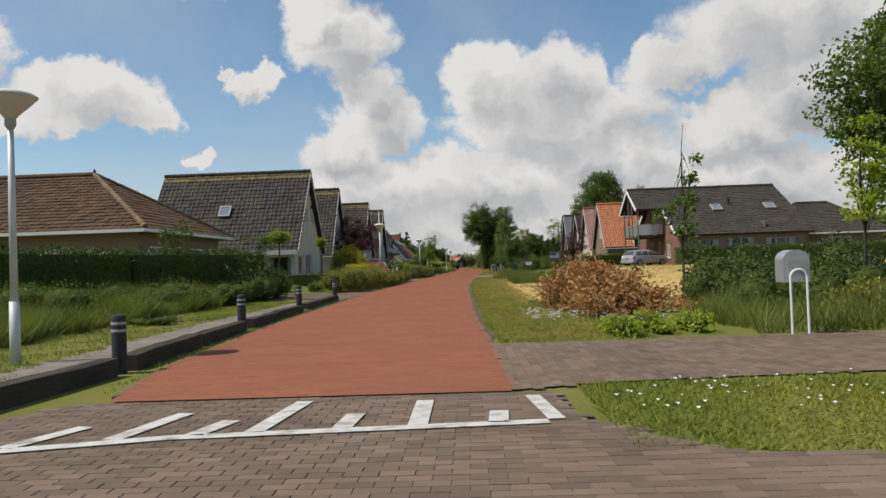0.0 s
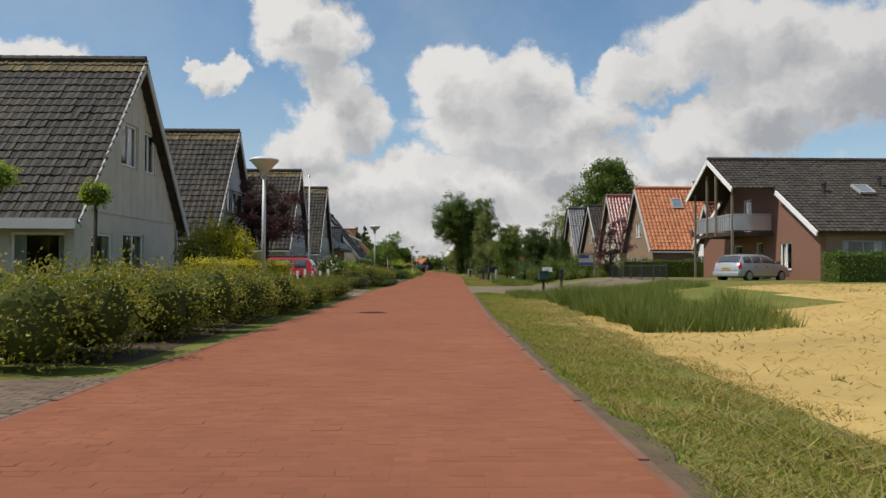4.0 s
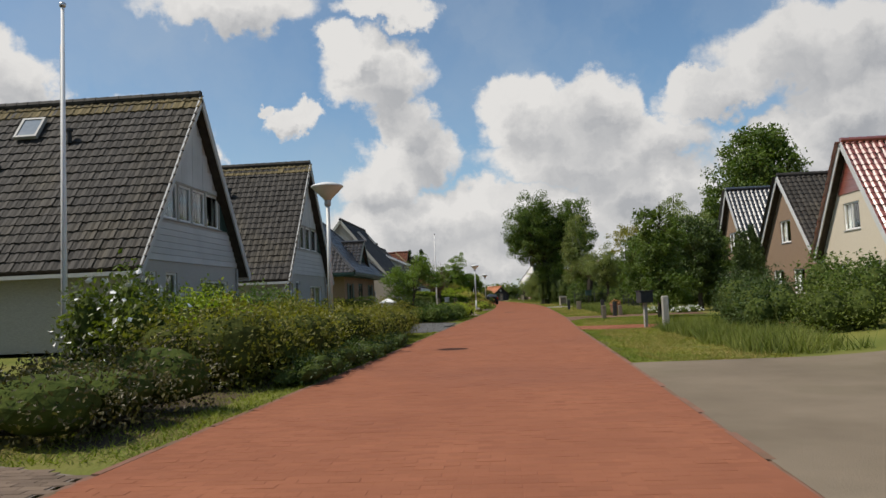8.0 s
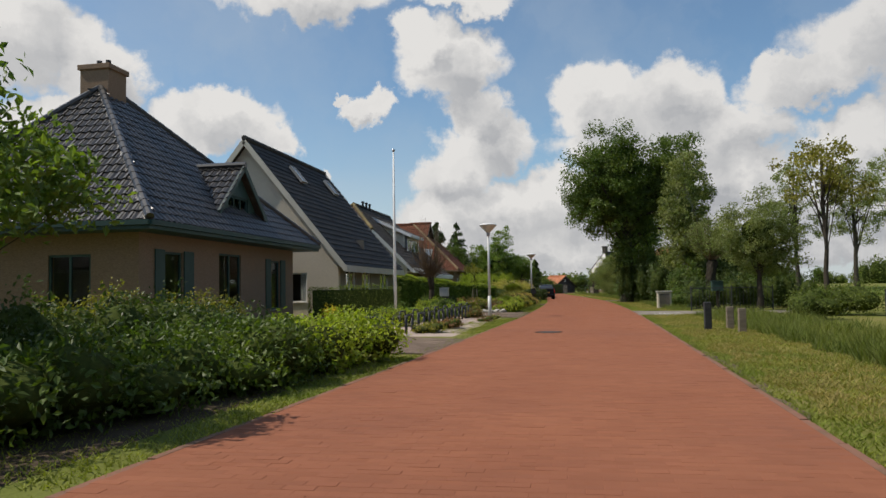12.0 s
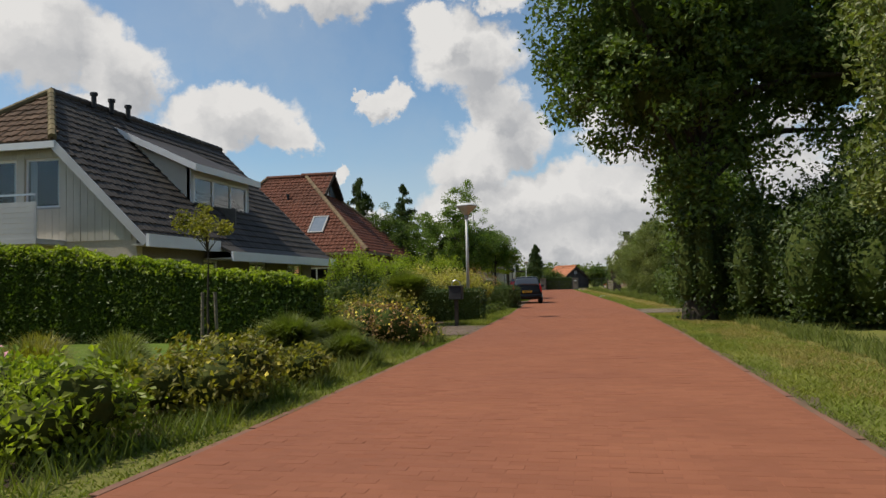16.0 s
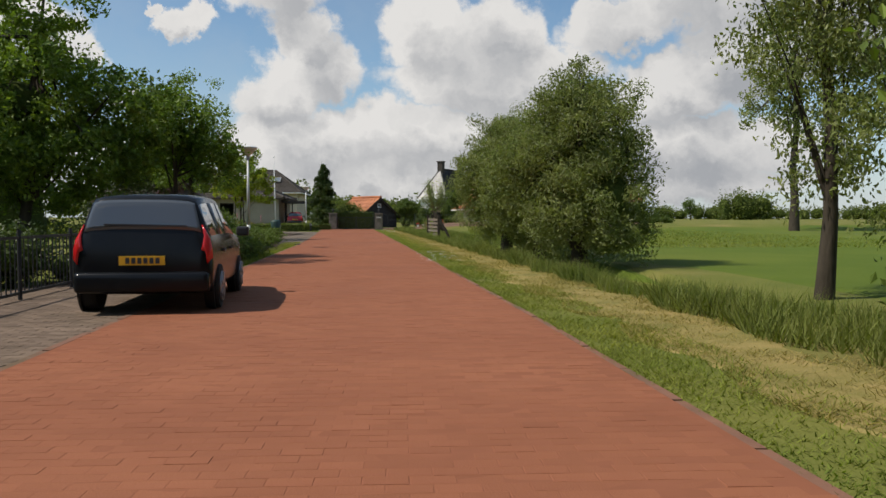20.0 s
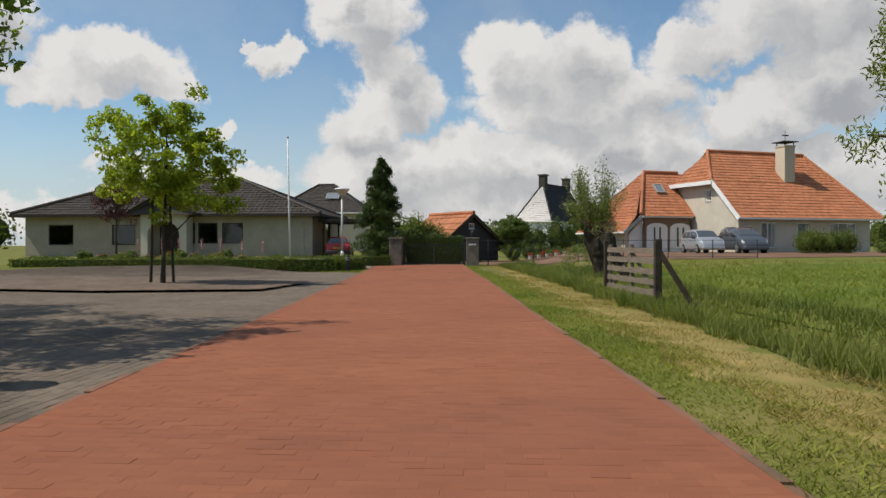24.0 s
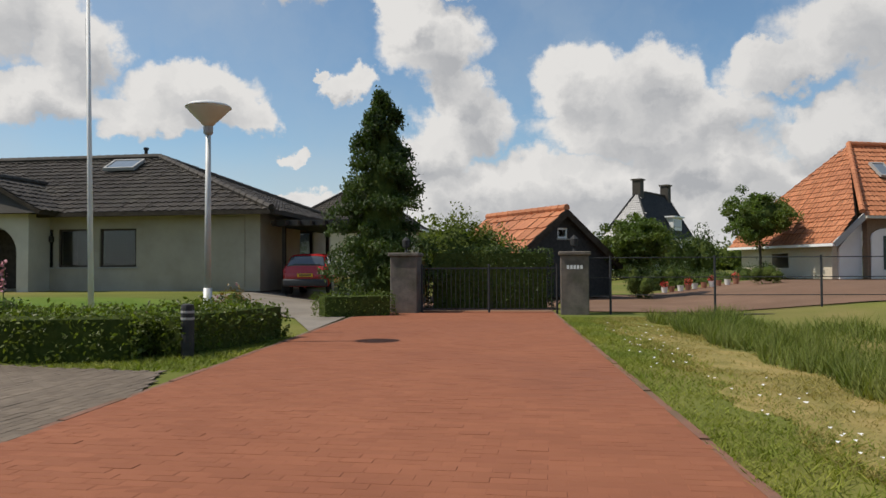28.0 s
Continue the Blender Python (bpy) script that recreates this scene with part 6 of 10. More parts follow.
for s in (0.55, -0.9):
    bm = boxes((2.34, 2.46, s - 0.06, s + 0.06, 2.6, apex - abs(s) * math.tan(rise) - 0.2))
    part("post", bm, M["wood_grey"], ob)
ev = Vector((0, -math.cos(rise), math.sin(rise)))
for u in (-4.0, -8.8):
    skylight(ob, Vector((u, half, eave + 0.2)) + ev * 3.9 + Vector((0, math.sin(rise), math.cos(rise))) * 0.05, -X, ev, 0.9, 1.1)
vent(ob, Vector((-2.2, half, eave + 0.15)) + ev * 4.3, 0.6, 0.1)
vent(ob, Vector((-5.8, half, eave + 0.15)) + ev * 5.2, 0.6, 0.1)
# lower wing at its far end
ob = thing("house_wing", 29.6, 74.0, 0.5, "low dark-roofed wing of a brown brick house", "house wing", rz=180)
box_walls(ob, -7, 0, -4.5, 7.4, 2.4, M["tan_brick"], {"N": [(2, 4, 0.8, 2.0, 2)]})
hip_roof(ob, -7, 0, -4.5, 7.4, 2.4, -5.0, -2.0, 5.4, M["slate_grey"], 0.5, axis="x")


def village_house(y, tile, gable, label, half=4.6, apex=7.35, eave=2.5, x=15.6, depth=7.5, z=0.05, chimney=None, panel=None):
    fo = [(-1.0, 0.6, 3.6, 4.9, 2), (-2.6, -0.9, 0.6, 2.0, 2), (0.6, 2.2, 0.6, 2.0, 2)]
    apex, eave, so = apex + 0.4, eave + 0.35, []
    ob = gable_house("village_house", x, y, z, 180, half, depth, eave, apex, label, tile, gable, gable, fo, so, board=M["offwhite_board"], group="tiled village houses across the road", chimney=chimney, dip=0.041)
    if panel:
        cladding(ob, half, eave, apex, 5.35, apex, panel, 0.3, False, 0.0)
    return ob


ob = village_house(87.7, M["tile_orange"], M["tan_brick"], "brick house with bright orange pantile roof", half=3.75, apex=7.0, x=15.6, depth=6.4, chimney=(-5.0, 0.0, 0.4, 8.15))
skylight(ob, (-2.3, 1.45, 5.8), -X, Vector((0, -0.64, 0.77)), 0.85, 1.05)
village_house(96.3, M["tile_red_gloss"], M["beige_brick"], "house with glossy red tiles and red gable", half=3.5, apex=7.2, x=15.35, panel=M["tile_red_gloss"])
ob = village_house(105.1, M["tile_dark"], M["tan_brick"], "tan brick house with dark weathered roof", half=4.1, apex=6.95, x=15.5)
skylight(ob, (-2.2, 1.75, 5.7), -X, Vector((0, -0.68, 0.73)), 0.8, 1.0)
village_house(113.6, M["tile_glossy"], M["tan_brick"], "brick house with glossy grey roof", half=3.6, apex=7.35, x=15.0)
village_house(81.2, M["tile_rust"], M["white"], "white rendered house with rust-red roof", half=2.2, apex=5.2, eave=2.4, x=18.9, depth=6)
village_house(104.0, M["tile_orange"], M["tan_brick"], "brick farmhouse with orange roof behind trees", half=4.0, apex=5.6, x=25.5, depth=9)
village_house(118.0, M["tile_orange"], M["beige_brick"], "low house with orange roof behind trees", half=3.6, apex=4.6, x=27.0, depth=9)

# bungalow at the square
ob = thing("bungalow", -20.2, 239.5, 0.45, "cream bungalow with dark hipped roof and arched porch", "house")
box_walls(ob, -11.8, 7.45, -4.5, 3.5, 2.75, M["bungalow_render"], {"S": [(1.3, 3.0, 0.75, 2.1, 1), (5.6, 7.2, 0.75, 2.1, 1), (9.9, 11.2, 0.85, 2.2, 1, 0), (11.4, 12.7, 0.85, 2.2, 1, 0), (13.0, 14.4, 0.85, 2.2, 1, 0)], "E": [(4.0, 5.6, 0.1, 2.3, 1)]}, frame_mat=M["timber"])
hip_roof(ob, -11.8, 7.45, -4.5, 3.5, 2.72, -5.7, 1.5, 5.3, M["slate_grey"], 0.65, axis="x", gutter_mat=M["timber"])
vent(ob, (0.7, -0.2, 5.3), 0.5)
skylight(ob, (-0.1, -1.9, 4.6), X, Vector((0, 0.876, 0.482)), 1.3, 0.95)
part("wall_panel", boxes((4.6, 6.9, -4.53, -4.5, 0.1, 2.55)), M["bungalow_render"], ob, "flat panel beside the carport")
# porch with a round arch
bm = bmesh.new()
arc = [(1.05, 0.0)] + [(1.05 * math.cos(a), 1.35 + 0.95 * math.sin(a)) for a in np.linspace(0, math.pi, 15)] + [(-1.05, 0.0)]
rim = [(-1.5, 0.0), (-1.5, 2.7), (1.5, 2.7), (1.5, 0.0)]
loop = [(u - 1.95, -5.6, z) for u, z in rim + arc]
slab(bm, loop, (0, 0.28, 0))
bmesh.ops.recalc_face_normals(bm, faces=bm.faces)
porch = part("porch_arch", bm, M["cream"], ob, "cream porch with a round arch")
for u in (-3.45, -0.7):
    part("porch_side", boxes((u, u + 0.25, -5.32, -4.51, 0, 2.7)), M["cream"], porch)
part("front_door", boxes((-2.65, -1.25, -4.56, -4.5, 0.1, 2.2)), M["timber"], ob, "dark front door inside the porch")
for s in (-1, 1):
    ev = Vector((-s * 2.3, 0, 1.25)).normalized()
    roof_face(ob, Vector((-1.95 + s * 2.3, -6.1 if s > 0 else -1.4, 2.75)), Y_ * s, ev, 4.7, 2.6, M["slate_grey"], 0.3, 0.36)
ridge(ob, (-1.95, -6.1, 4.05), (-1.95, -1.4, 4.05), M["slate_grey"], 0.12)
bm = bmesh.new()
slab(bm, [(-4.2, -6.1, 2.68), (0.3, -6.1, 2.68), (-1.95, -5.7, 3.95)], (0, 0.1, 0.06))
bmesh.ops.recalc_face_normals(bm, faces=bm.faces)
part("porch_roof_end", bm, M["slate_grey"], ob)
part("wall_lamp", boxes((-0.4, -0.28, -4.64, -4.51, 1.75, 1.95)), M["black_matt"], ob, "small dark wall lamp")
# carport
ob = thing("carport", -10.6, 238.2, 0.35, "open carport with a flat dark roof", "carport")
for px_, py_ in ((-1.6, -2.4), (1.9, -2.4), (-1.6, 2.6), (1.9, 2.6)):
    part("post", boxes((px_ - 0.06, px_ + 0.06, py_ - 0.06, py_ + 0.06, 0, 2.35)), M["timber"], ob)
part("roof", boxes((-1.9, 2.2, -2.8, 3.0, 2.35, 2.55)), M["black_matt"], ob, "flat roof with dark fascia")
for k in range(9):
    part("slat", boxes((-1.8 + k * 0.46, -1.74 + k * 0.46, -3.1, -2.8, 2.37, 2.5)), M["timber"], ob)

# farmhouse with orange tiles; its ridge runs from the half-hipped gable back to the right
ob = thing("farmhouse", 16.5, 248.0, 0.65, "large farmhouse with orange tiled half-hipped roof", "house", rz=22)
T = M["tile_orange"]
wall(ob, (-1.6, -5.0, 0), X, -Y_, [(0, 0), (12.6, 0), (12.6, 2.6), (0, 2.6)], [(2.0, 3.4, 0.3, 2.2), (5.4, 6.6, 0.1, 2.2), (8.6, 11.2, 0.4, 2.2)], M["cream"], 0.28)
for u, w, z, h, k in ((0.4, 1.4, 0.3, 1.9, 2), (3.8, 1.2, 0.1, 2.1, 1), (7.0, 2.6, 0.4, 1.8, 3)):
    window(ob, Vector((u, -5.0, z)), X, -Y_, w, h, k)
wall(ob, (-1.6, 5.0, 0), -Y_, -X, [(0, 0), (9.7, 0), (9.7, 2.7), (7.2, 5.3), (2.5, 5.3), (0, 2.7)], [(6.35, 6.95, 3.9, 4.8)], M["cream"], 0.28, "gable_wall", "cream half-hipped gable wall")
window(ob, Vector((-1.6, -1.35, 3.9)), -Y_, -X, 0.6, 0.9, 2, curtain=False)
wall(ob, (11.0, -4.7, 0), Y_, X, [(0, 0), (9.4, 0), (9.4, 2.6), (0, 2.6)], [], M["cream"], 0.28)
wall(ob, (11.0, 5.0, 0), -X, Y_, [(0, 0), (12.6, 0), (12.6, 2.6), (0, 2.6)], [], M["cream"], 0.28)
part("floor_inside", boxes((-1.2, 10.6, -4.6, 4.6, 0.02, 0.1), (-1.2, 10.6, -4.6, 4.6, 2.4, 2.5), (-1.2, 10.6, -0.1, 0.1, 0.1, 2.4)), M["inside"], ob)
EV = Vector((0, 5.6, 5.45)).normalized()
LEN = math.hypot(5.6, 5.45)
roof_face(ob, (-2.0, -5.6, 2.5), X, EV, 13.7, LEN * 0.536, T, 0.26, 0.34, 0.0, 2.5 / LEN)
roof_face(ob, Vector((-2.0, -5.6, 2.5)) + EV * LEN * 0.536, X, EV, 13.7 - 2.5 * 0.536, LEN * 0.464, T, 0.26, 0.34, 1.6 / (LEN * 0.464), 2.5 / LEN)
roof_face(ob, (11.7, 5.6, 2.5), -X, Vector((0, -5.6, 5.45)).normalized(), 13.7, LEN, T, 0.3, 0.36, 2.5 / LEN, 1.6 / LEN)
roof_face(ob, (11.7, -5.6, 2.5), Y_, Vector((-2.5, 0, 5.45)).normalized(), 11.2, math.hypot(2.5, 5.45), T, 0.3, 0.36, 5.6 / math.hypot(2.5, 5.45), 5.6 / math.hypot(2.5, 5.45))
HL = math.hypot(1.75, 2.5)
roof_face(ob, (-2.15, 2.6, 5.35), -Y_, Vector((1.75, 0, 2.5)).normalized(), 5.2, HL, T, 0.26, 0.34, 2.6 / HL, 2.6 / HL)
ridge(ob, (-0.4, 0, 8.05), (9.2, 0, 8.05), T, 0.13)
ridge(ob, (-2.1, -2.6, 5.45), (-0.4, 0, 8.02), T, 0.12, 0.36, "hip_tile")
ridge(ob, (11.7, -5.6, 2.6), (9.2, 0, 8.02), T, 0.12, 0.36, "hip_tile")
for name_, a_, b_ in (("barge_board", (-2.1, -5.65, 2.4), (-2.1, -2.55, 5.4)), ("hip_fascia", (-2.2, -2.75, 5.28), (-2.2, 2.75, 5.28)), ("gutter", (-2.0, -5.7, 2.45), (11.7, -5.7, 2.45))):
    part(name_, beam(bmesh.new(), a_, b_, 0.1, 0.3 if name_ != "gutter" else 0.12), M["white"], ob, "white painted roof edge")
part("chimney", boxes((4.9, 5.9, -2.6, -1.6, 5.2, 8.3), (4.85, 5.95, -2.65, -1.55, 8.3, 8.4)), M["beige_brick"], ob, "tall brick chimney")
cap = part("chimney_cap", boxes((4.7, 6.1, -2.8, -1.4, 8.66, 8.72)), M["black_matt"], ob, "flat dark chimney plate")
for px_, py_ in ((4.95, -2.55), (5.82, -2.55), (4.95, -1.7), (5.82, -1.7)):
    part("prop", boxes((px_, px_ + 0.05, py_, py_ + 0.05, 8.4, 8.66)), M["black_matt"], cap)
vane = part("weather_vane", tube(bmesh.new(), (5.4, -2.1, 8.72), (5.4, -2.1, 9.6), 0.025, 0.02, 6), M["black_matt"], ob, "small weather vane")
part("arrow", boxes((5.1, 5.75, -2.11, -2.09, 9.2, 9.3)), M["black_matt"], vane)
ob = thing("coach_house", 16.5, 248.0, 0.65, "farm wing with orange roof and arched garage doors", "house", rz=22)
wall(ob, (-6.0, 0.3, 0), X, -Y_, [(0, 0), (4.2, 0), (4.2, 2.7), (0, 2.7)], [], M["tan_brick"], 0.28)
wall(ob, (-7.5, 7.1, 0), -Y_, -X, [(0, 0), (6.4, 0), (6.4, 1.5), (0, 1.5)], [(2.4, 3.6, 0.5, 1.2)], M["beige_brick"], 0.28)
wall(ob, (-7.2, 0.6, 0), X, -Y_, [(0, 0), (1.2, 0), (1.2, 2.6), (0, 1.4)], [], M["white"], 0.2)
wall(ob, (-1.8, 7.1, 0), -X, Y_, [(0, 0), (5.4, 0), (5.4, 1.5), (0, 1.5)], [], M["beige_brick"], 0.28)
WE = Vector((0, 3.7, 3.75)).normalized()
WL = math.hypot(3.7, 3.75)
roof_face(ob, (-6.5, -0.1, 2.75), X, WE, 6.4, WL, T, 0.26, 0.34, 2.6 / WL, 0.0)
roof_face(ob, (-0.1, 7.4, 2.75), -X, Vector((0, -3.8, 3.75)).normalized(), 6.4, 5.3, T, 0.3, 0.36, 0.0, 2.6 / 5.3)
LE = Vector((4.1, 0, 4.95)).normalized()
LL = math.hypot(4.1, 4.95)
roof_face(ob, (-8.0, 7.4, 1.55), -Y_, LE, 7.5, LL * 0.25, T, 0.26, 0.34)
roof_face(ob, Vector((-8.0, 7.4, 1.55)) + LE * LL * 0.25, -Y_, LE, 7.5, LL * 0.75, T, 0.26, 0.34, 3.75 / (LL * 0.75), 3.75 / (LL * 0.75))
ridge(ob, (-3.9, 3.6, 6.6), (-0.6, 3.6, 6.6), T, 0.13)
ridge(ob, (-6.6, -0.1, 2.95), (-3.9, 3.6, 6.58), T, 0.12, 0.36, "hip_tile")
part("gutter", beam(bmesh.new(), (-6.5, -0.2, 2.7), (-1.9, -0.2, 2.7), 0.12, 0.12), M["cream"], ob)
part("barge_board", beam(bmesh.new(), (-8.05, -0.12, 1.5), (-6.5, -0.12, 2.75), 0.08, 0.26), M["grey_trim"], ob, "grey sloping roof edge")
part("gutter", beam(bmesh.new(), (-8.08, 7.4, 1.5), (-8.08, -0.1, 1.5), 0.12, 0.12), M["white"], ob)
skylight(ob, Vector((-3.9, -0.1, 2.85)) + WE * 2.6, X, WE, 0.8, 1.0)
for cx in (-4.9, -2.75):
    bm = bmesh.new()
    pts = [(cx - 0.95, 0.0), (cx + 0.95, 0.0)] + [(cx + 0.95 * math.cos(a), 1.85 + 0.4 * math.sin(a)) for a in np.linspace(0, math.pi, 9)]
    slab(bm, [(u, 0.28, z) for u, z in pts], (0, -0.05, 0))
    bmesh.ops.recalc_face_normals(bm, faces=bm.faces)
    door = part("garage_door", bm, M["white"], ob, "white arched garage door")
    for k in (-0.32, 0.18):
        part("door_slot", boxes((cx + k, cx + k + 0.14, 0.2, 0.225, 0.4, 1.9)), M["teal"], door)
# barn behind the gate
gable_house("barn", -2.5, 239.0, 0.1, -52, 2.35, 4.9, 1.3, 3.1, "small black barn with a red tiled roof", M["tile_orange"], M["black_matt"], M["black_matt"], [(-0.25, 0.25, 2.2, 2.6, 1)], (), over=0.3, front_over=0.25, board=M["timber"])
# white house far off
ob = thing("far_house", 9.6, 313.0, 0.55, "far house with a steep glossy dark hipped roof", "house", rz=60)
box_walls(ob, -6.8, 7.2, -2.9, 2.9, 4.4, M["white"], {"S": [(3.0, 4.6, 1.0, 2.6, 2), (8.0, 9.6, 1.0, 2.6, 2)]})
hip_roof(ob, -6.8, 7.2, -2.9, 2.9, 4.4, -3.5, 6.2, 10.6, M["tile_black"], 0.5, axis="x", gutter_mat=M["white"], end_tile=M["tile_glossy"])
for cx in (-3.3, 5.9):
    part("chimney", boxes((cx - 0.55, cx + 0.55, -0.55, 0.55, 9.6, 12.0), (cx - 0.7, cx + 0.7, -0.7, 0.7, 12.0, 12.2)), M["slate_grey"], ob, "dark brick chimney")
dorm = part("dormer", boxes((1.2, 4.2, -2.9, -1.0, 5.6, 7.3), (0.9, 4.5, -3.2, -1.0, 7.3, 7.5)), M["white"], ob, "white flat-roofed dormer")
part("dormer_window", boxes((1.5, 3.9, -2.93, -2.9, 6.0, 7.1)), M["sky_glass"], dorm)
# villa far behind the conifer
ob = thing("villa", -21.5, 280, 0.44, "far villa with dark hipped roof and pale walls", "house")
box_walls(ob, -5, 5, -5, 5, 4.6, M["beige_brick"], {"S": [(1, 2.4, 3, 4.2, 2), (6, 8, 3, 4.2, 2)], "E": [(1, 3, 3, 4.2, 2)]})
hip_roof(ob, -5, 5, -5, 5, 4.6, -1.0, 1.0, 8.3, M["slate_grey"], 0.8, axis="x", gutter_mat=M["white"])
skylight(ob, (0.6, -3.4, 6.3), X, Vector((0, 0.8, 0.6)), 1.6, 1.2)

# ---- street furniture, fences and vehicles ----


def street_lamp(x, y, z=0.0):
    ob = thing("street_lamp", x, y, z, "grey street lamp with a cone-shaped shade", "street lamp", "street lamps along the road")
    part("base", tube(bmesh.new(), (0, 0, -0.1), (0, 0, 0.9), 0.075, 0.07, 12), M["pole"], ob, "thicker pole foot", smooth=True)
    part("pole", tube(bmesh.new(), (0, 0, 0.9), (0, 0, 3.42), 0.055, 0.042, 12), M["pole"], ob, "slim grey pole", smooth=True)
    part("collar", lathe([(0.05, 3.36), (0.075, 3.4), (0.075, 3.5), (0.05, 3.54)], 14), M["grey_trim"], ob)
    part("shade", lathe([(0.07, 3.5), (0.12, 3.56), (0.24, 3.68), (0.335, 3.78), (0.345, 3.8), (0.32, 3.81)], 26), M["lamp_shade"], ob, "cream translucent cone shade", smooth=True)
    part("lid", lathe([(0.36, 3.8), (0.365, 3.82), (0.3, 3.86), (0.18, 3.895), (0.02, 3.905)], 26), M["lamp_lid"], ob, "pale domed lid", smooth=True)
    return ob


first = street_lamp(-6.45, 10.3)
for px_, py_ in ((-5.47, 46.0), (-5.02, 76.35), (-3.69, 122.7), (-3.66, 151.0), (-5.85, 186.1), (-8.3, 222.1)):
    copy_thing(first, pose(px_, py_, 0))


def flagpole(x, y, h, z=0.0, lean=0.0):
    ob = thing("flagpole", x, y, z, "white flagpole without a flag", "flagpole", "flagpoles in front gardens")
    part("pole", tube(bmesh.new(), (0, 0, -0.1), (lean, 0, h), 0.055, 0.03, 10), M["white"], ob, smooth=True)
    bm = bmesh.new()
    bmesh.ops.create_uvsphere(bm, u_segments=10, v_segments=8, radius=0.06, matrix=Matrix.Translation((lean, 0, h + 0.05)))
    part("knob", bm, M["steel"], ob, "round metal knob", smooth=True)
    bm = tube(bmesh.new(), (lean * 0.95 - 0.045, 0, h * 0.9), (-0.06, 0, 1.1), 0.006, 0.006, 5)
    part("cord", bm, M["white"], ob)
    return ob


flagpole(-8.62, 72.1, 6.55)
flagpole(-6.6, 118.4, 6.25)
flagpole(-11.07, 223.2, 6.1, 0.3, -0.12)


def bollard(x, y, z=0.0):
    ob = thing("bollard", x, y, z, "black post with two pale reflective bands", "bollard", "black posts beside the road")
    part("post", lathe([(0.088, -0.1), (0.088, 0.68), (0.08, 0.72), (0.05, 0.735), (0.0, 0.74)], 14), M["black_matt"], ob, smooth=False)
    for z0 in (0.52, 0.61):
        part("band", lathe([(0.0895, z0), (0.091, z0 + 0.005), (0.091, z0 + 0.028), (0.0895, z0 + 0.033)], 14), M["grey_trim"], ob, "pale reflective band")
    return ob


b0 = bollard(-4.36, 9.06)
for px_, py_ in ((-4.74, 15.24), (-4.96, 21.4), (-5.07, 27.75)):
    copy_thing(b0, pose(px_, py_, 0))
ob = bollard(-7.7, 220.3)
ob["label"] = "black post with a small red sticker"

for k, (y0, y1) in enumerate(((3.4, 5.9), (6.0, 8.8), (9.3, 11.9), (12.0, 14.9), (15.6, 18.1), (18.2, 21.1), (21.8, 24.5), (24.6, 27.4))):
    xa, xb = np.interp([y0, y1], (3, 9.06, 15.24, 21.4, 27.75), (-4.75, -4.35, -4.68, -4.9, -5.0))
    ob = thing("timber_sleeper", float(xa), y0, 0, "dark weathered timber sleeper along the footpath", "sleeper", "timber sleepers along the footpath")
    bm = bmesh.new()
    beam(bm, (0, 0, 0.09), (float(xb - xa), y1 - y0, 0.09 + 0.02 * math.sin(k)), 0.24, 0.24)
    bmesh.ops.subdivide_edges(bm, edges=bm.edges, cuts=3)
    for v in bm.verts:
        v.co += Vector(noise.noise_vector(v.co * 3 + Vector((k, 0, 0)))) * 0.02
    part("beam", bm, M["timber"], ob)

ob = thing("wooden_post", -6.9, 29.3, 0, "short weathered wooden post beside the drive", "post")
part("post", bevelled(boxes((-0.07, 0.07, -0.07, 0.07, -0.1, 0.62)), 0.015, 1), M["wood_grey"], ob)

for k, (px_, py_) in enumerate(((-0.9, 112.0),)):
    ob = thing("manhole_cover", px_, py_, 0.027, "round rusty cast-iron manhole cover in the road", "manhole cover", "manhole covers in the road")
    part("ring", lathe([(0.36, 0.0), (0.36, 0.012), (0.31, 0.012), (0.31, 0.004)], 24), M["timber"], ob)
    part("lid", lathe([(0.305, -0.004), (0.305, 0.01), (0.02, 0.012)], 24), M["black_matt"], ob)
for px_, py_ in ((-3.5, 90.6), (8.6, 68.5), (-4.6, 189.5)):
    ob = thing("drain_grate", px_, py_, float(ground_z(px_, py_)) + 0.03, "dark iron drain grate in the paving", "drain grate", "drain grates")
    part("frame", boxes((-0.22, 0.22, -0.2, -0.17, 0, 0.015), (-0.22, 0.22, 0.17, 0.2, 0, 0.015), (-0.22, -0.19, -0.17, 0.17, 0, 0.015), (0.19, 0.22, -0.17, 0.17, 0, 0.015)), M["black_matt"], ob)
    for k in range(6):
        part("bar", boxes((-0.165 + k * 0.058, -0.14 + k * 0.058, -0.17, 0.17, 0.0, 0.012)), M["black_matt"], ob)

# letter boxes
ob = thing("mailbox", 4.8, 11.0, 0.0, "grey metal mailbox on a white bent tube stand", "mailbox")
bm = bmesh.new()
pts = [(-0.12, 0, -0.1), (-0.12, 0, 0.85)] + [(-0.12 * math.cos(a), 0, 0.85 + 0.12 * math.sin(a)) for a in np.linspace(0.3, math.pi - 0.3, 6)] + [(0.12, 0, 0.85), (0.12, 0, -0.1)]
for p, q in zip(pts, pts[1:]):
    tube(bm, p, q, 0.018, 0.018, 8)
part("stand", bm, M["white"], ob, "white bent tube stand")
bm = bmesh.new()
prof = [(-0.19, 0.78), (0.19, 0.78), (0.19, 1.12)] + [(0.19 * math.cos(a), 1.12 + 0.14 * math.sin(a)) for a in np.linspace(0.3, math.pi - 0.3, 6)] + [(-0.19, 1.12)]
slab(bm, [(u, 0.05, z) for u, z in prof], (0, 0.3, 0))
bmesh.ops.recalc_face_normals(bm, faces=bm.faces)
box_ = part("box", bm, M["car_silver"], ob, "round-topped grey box")
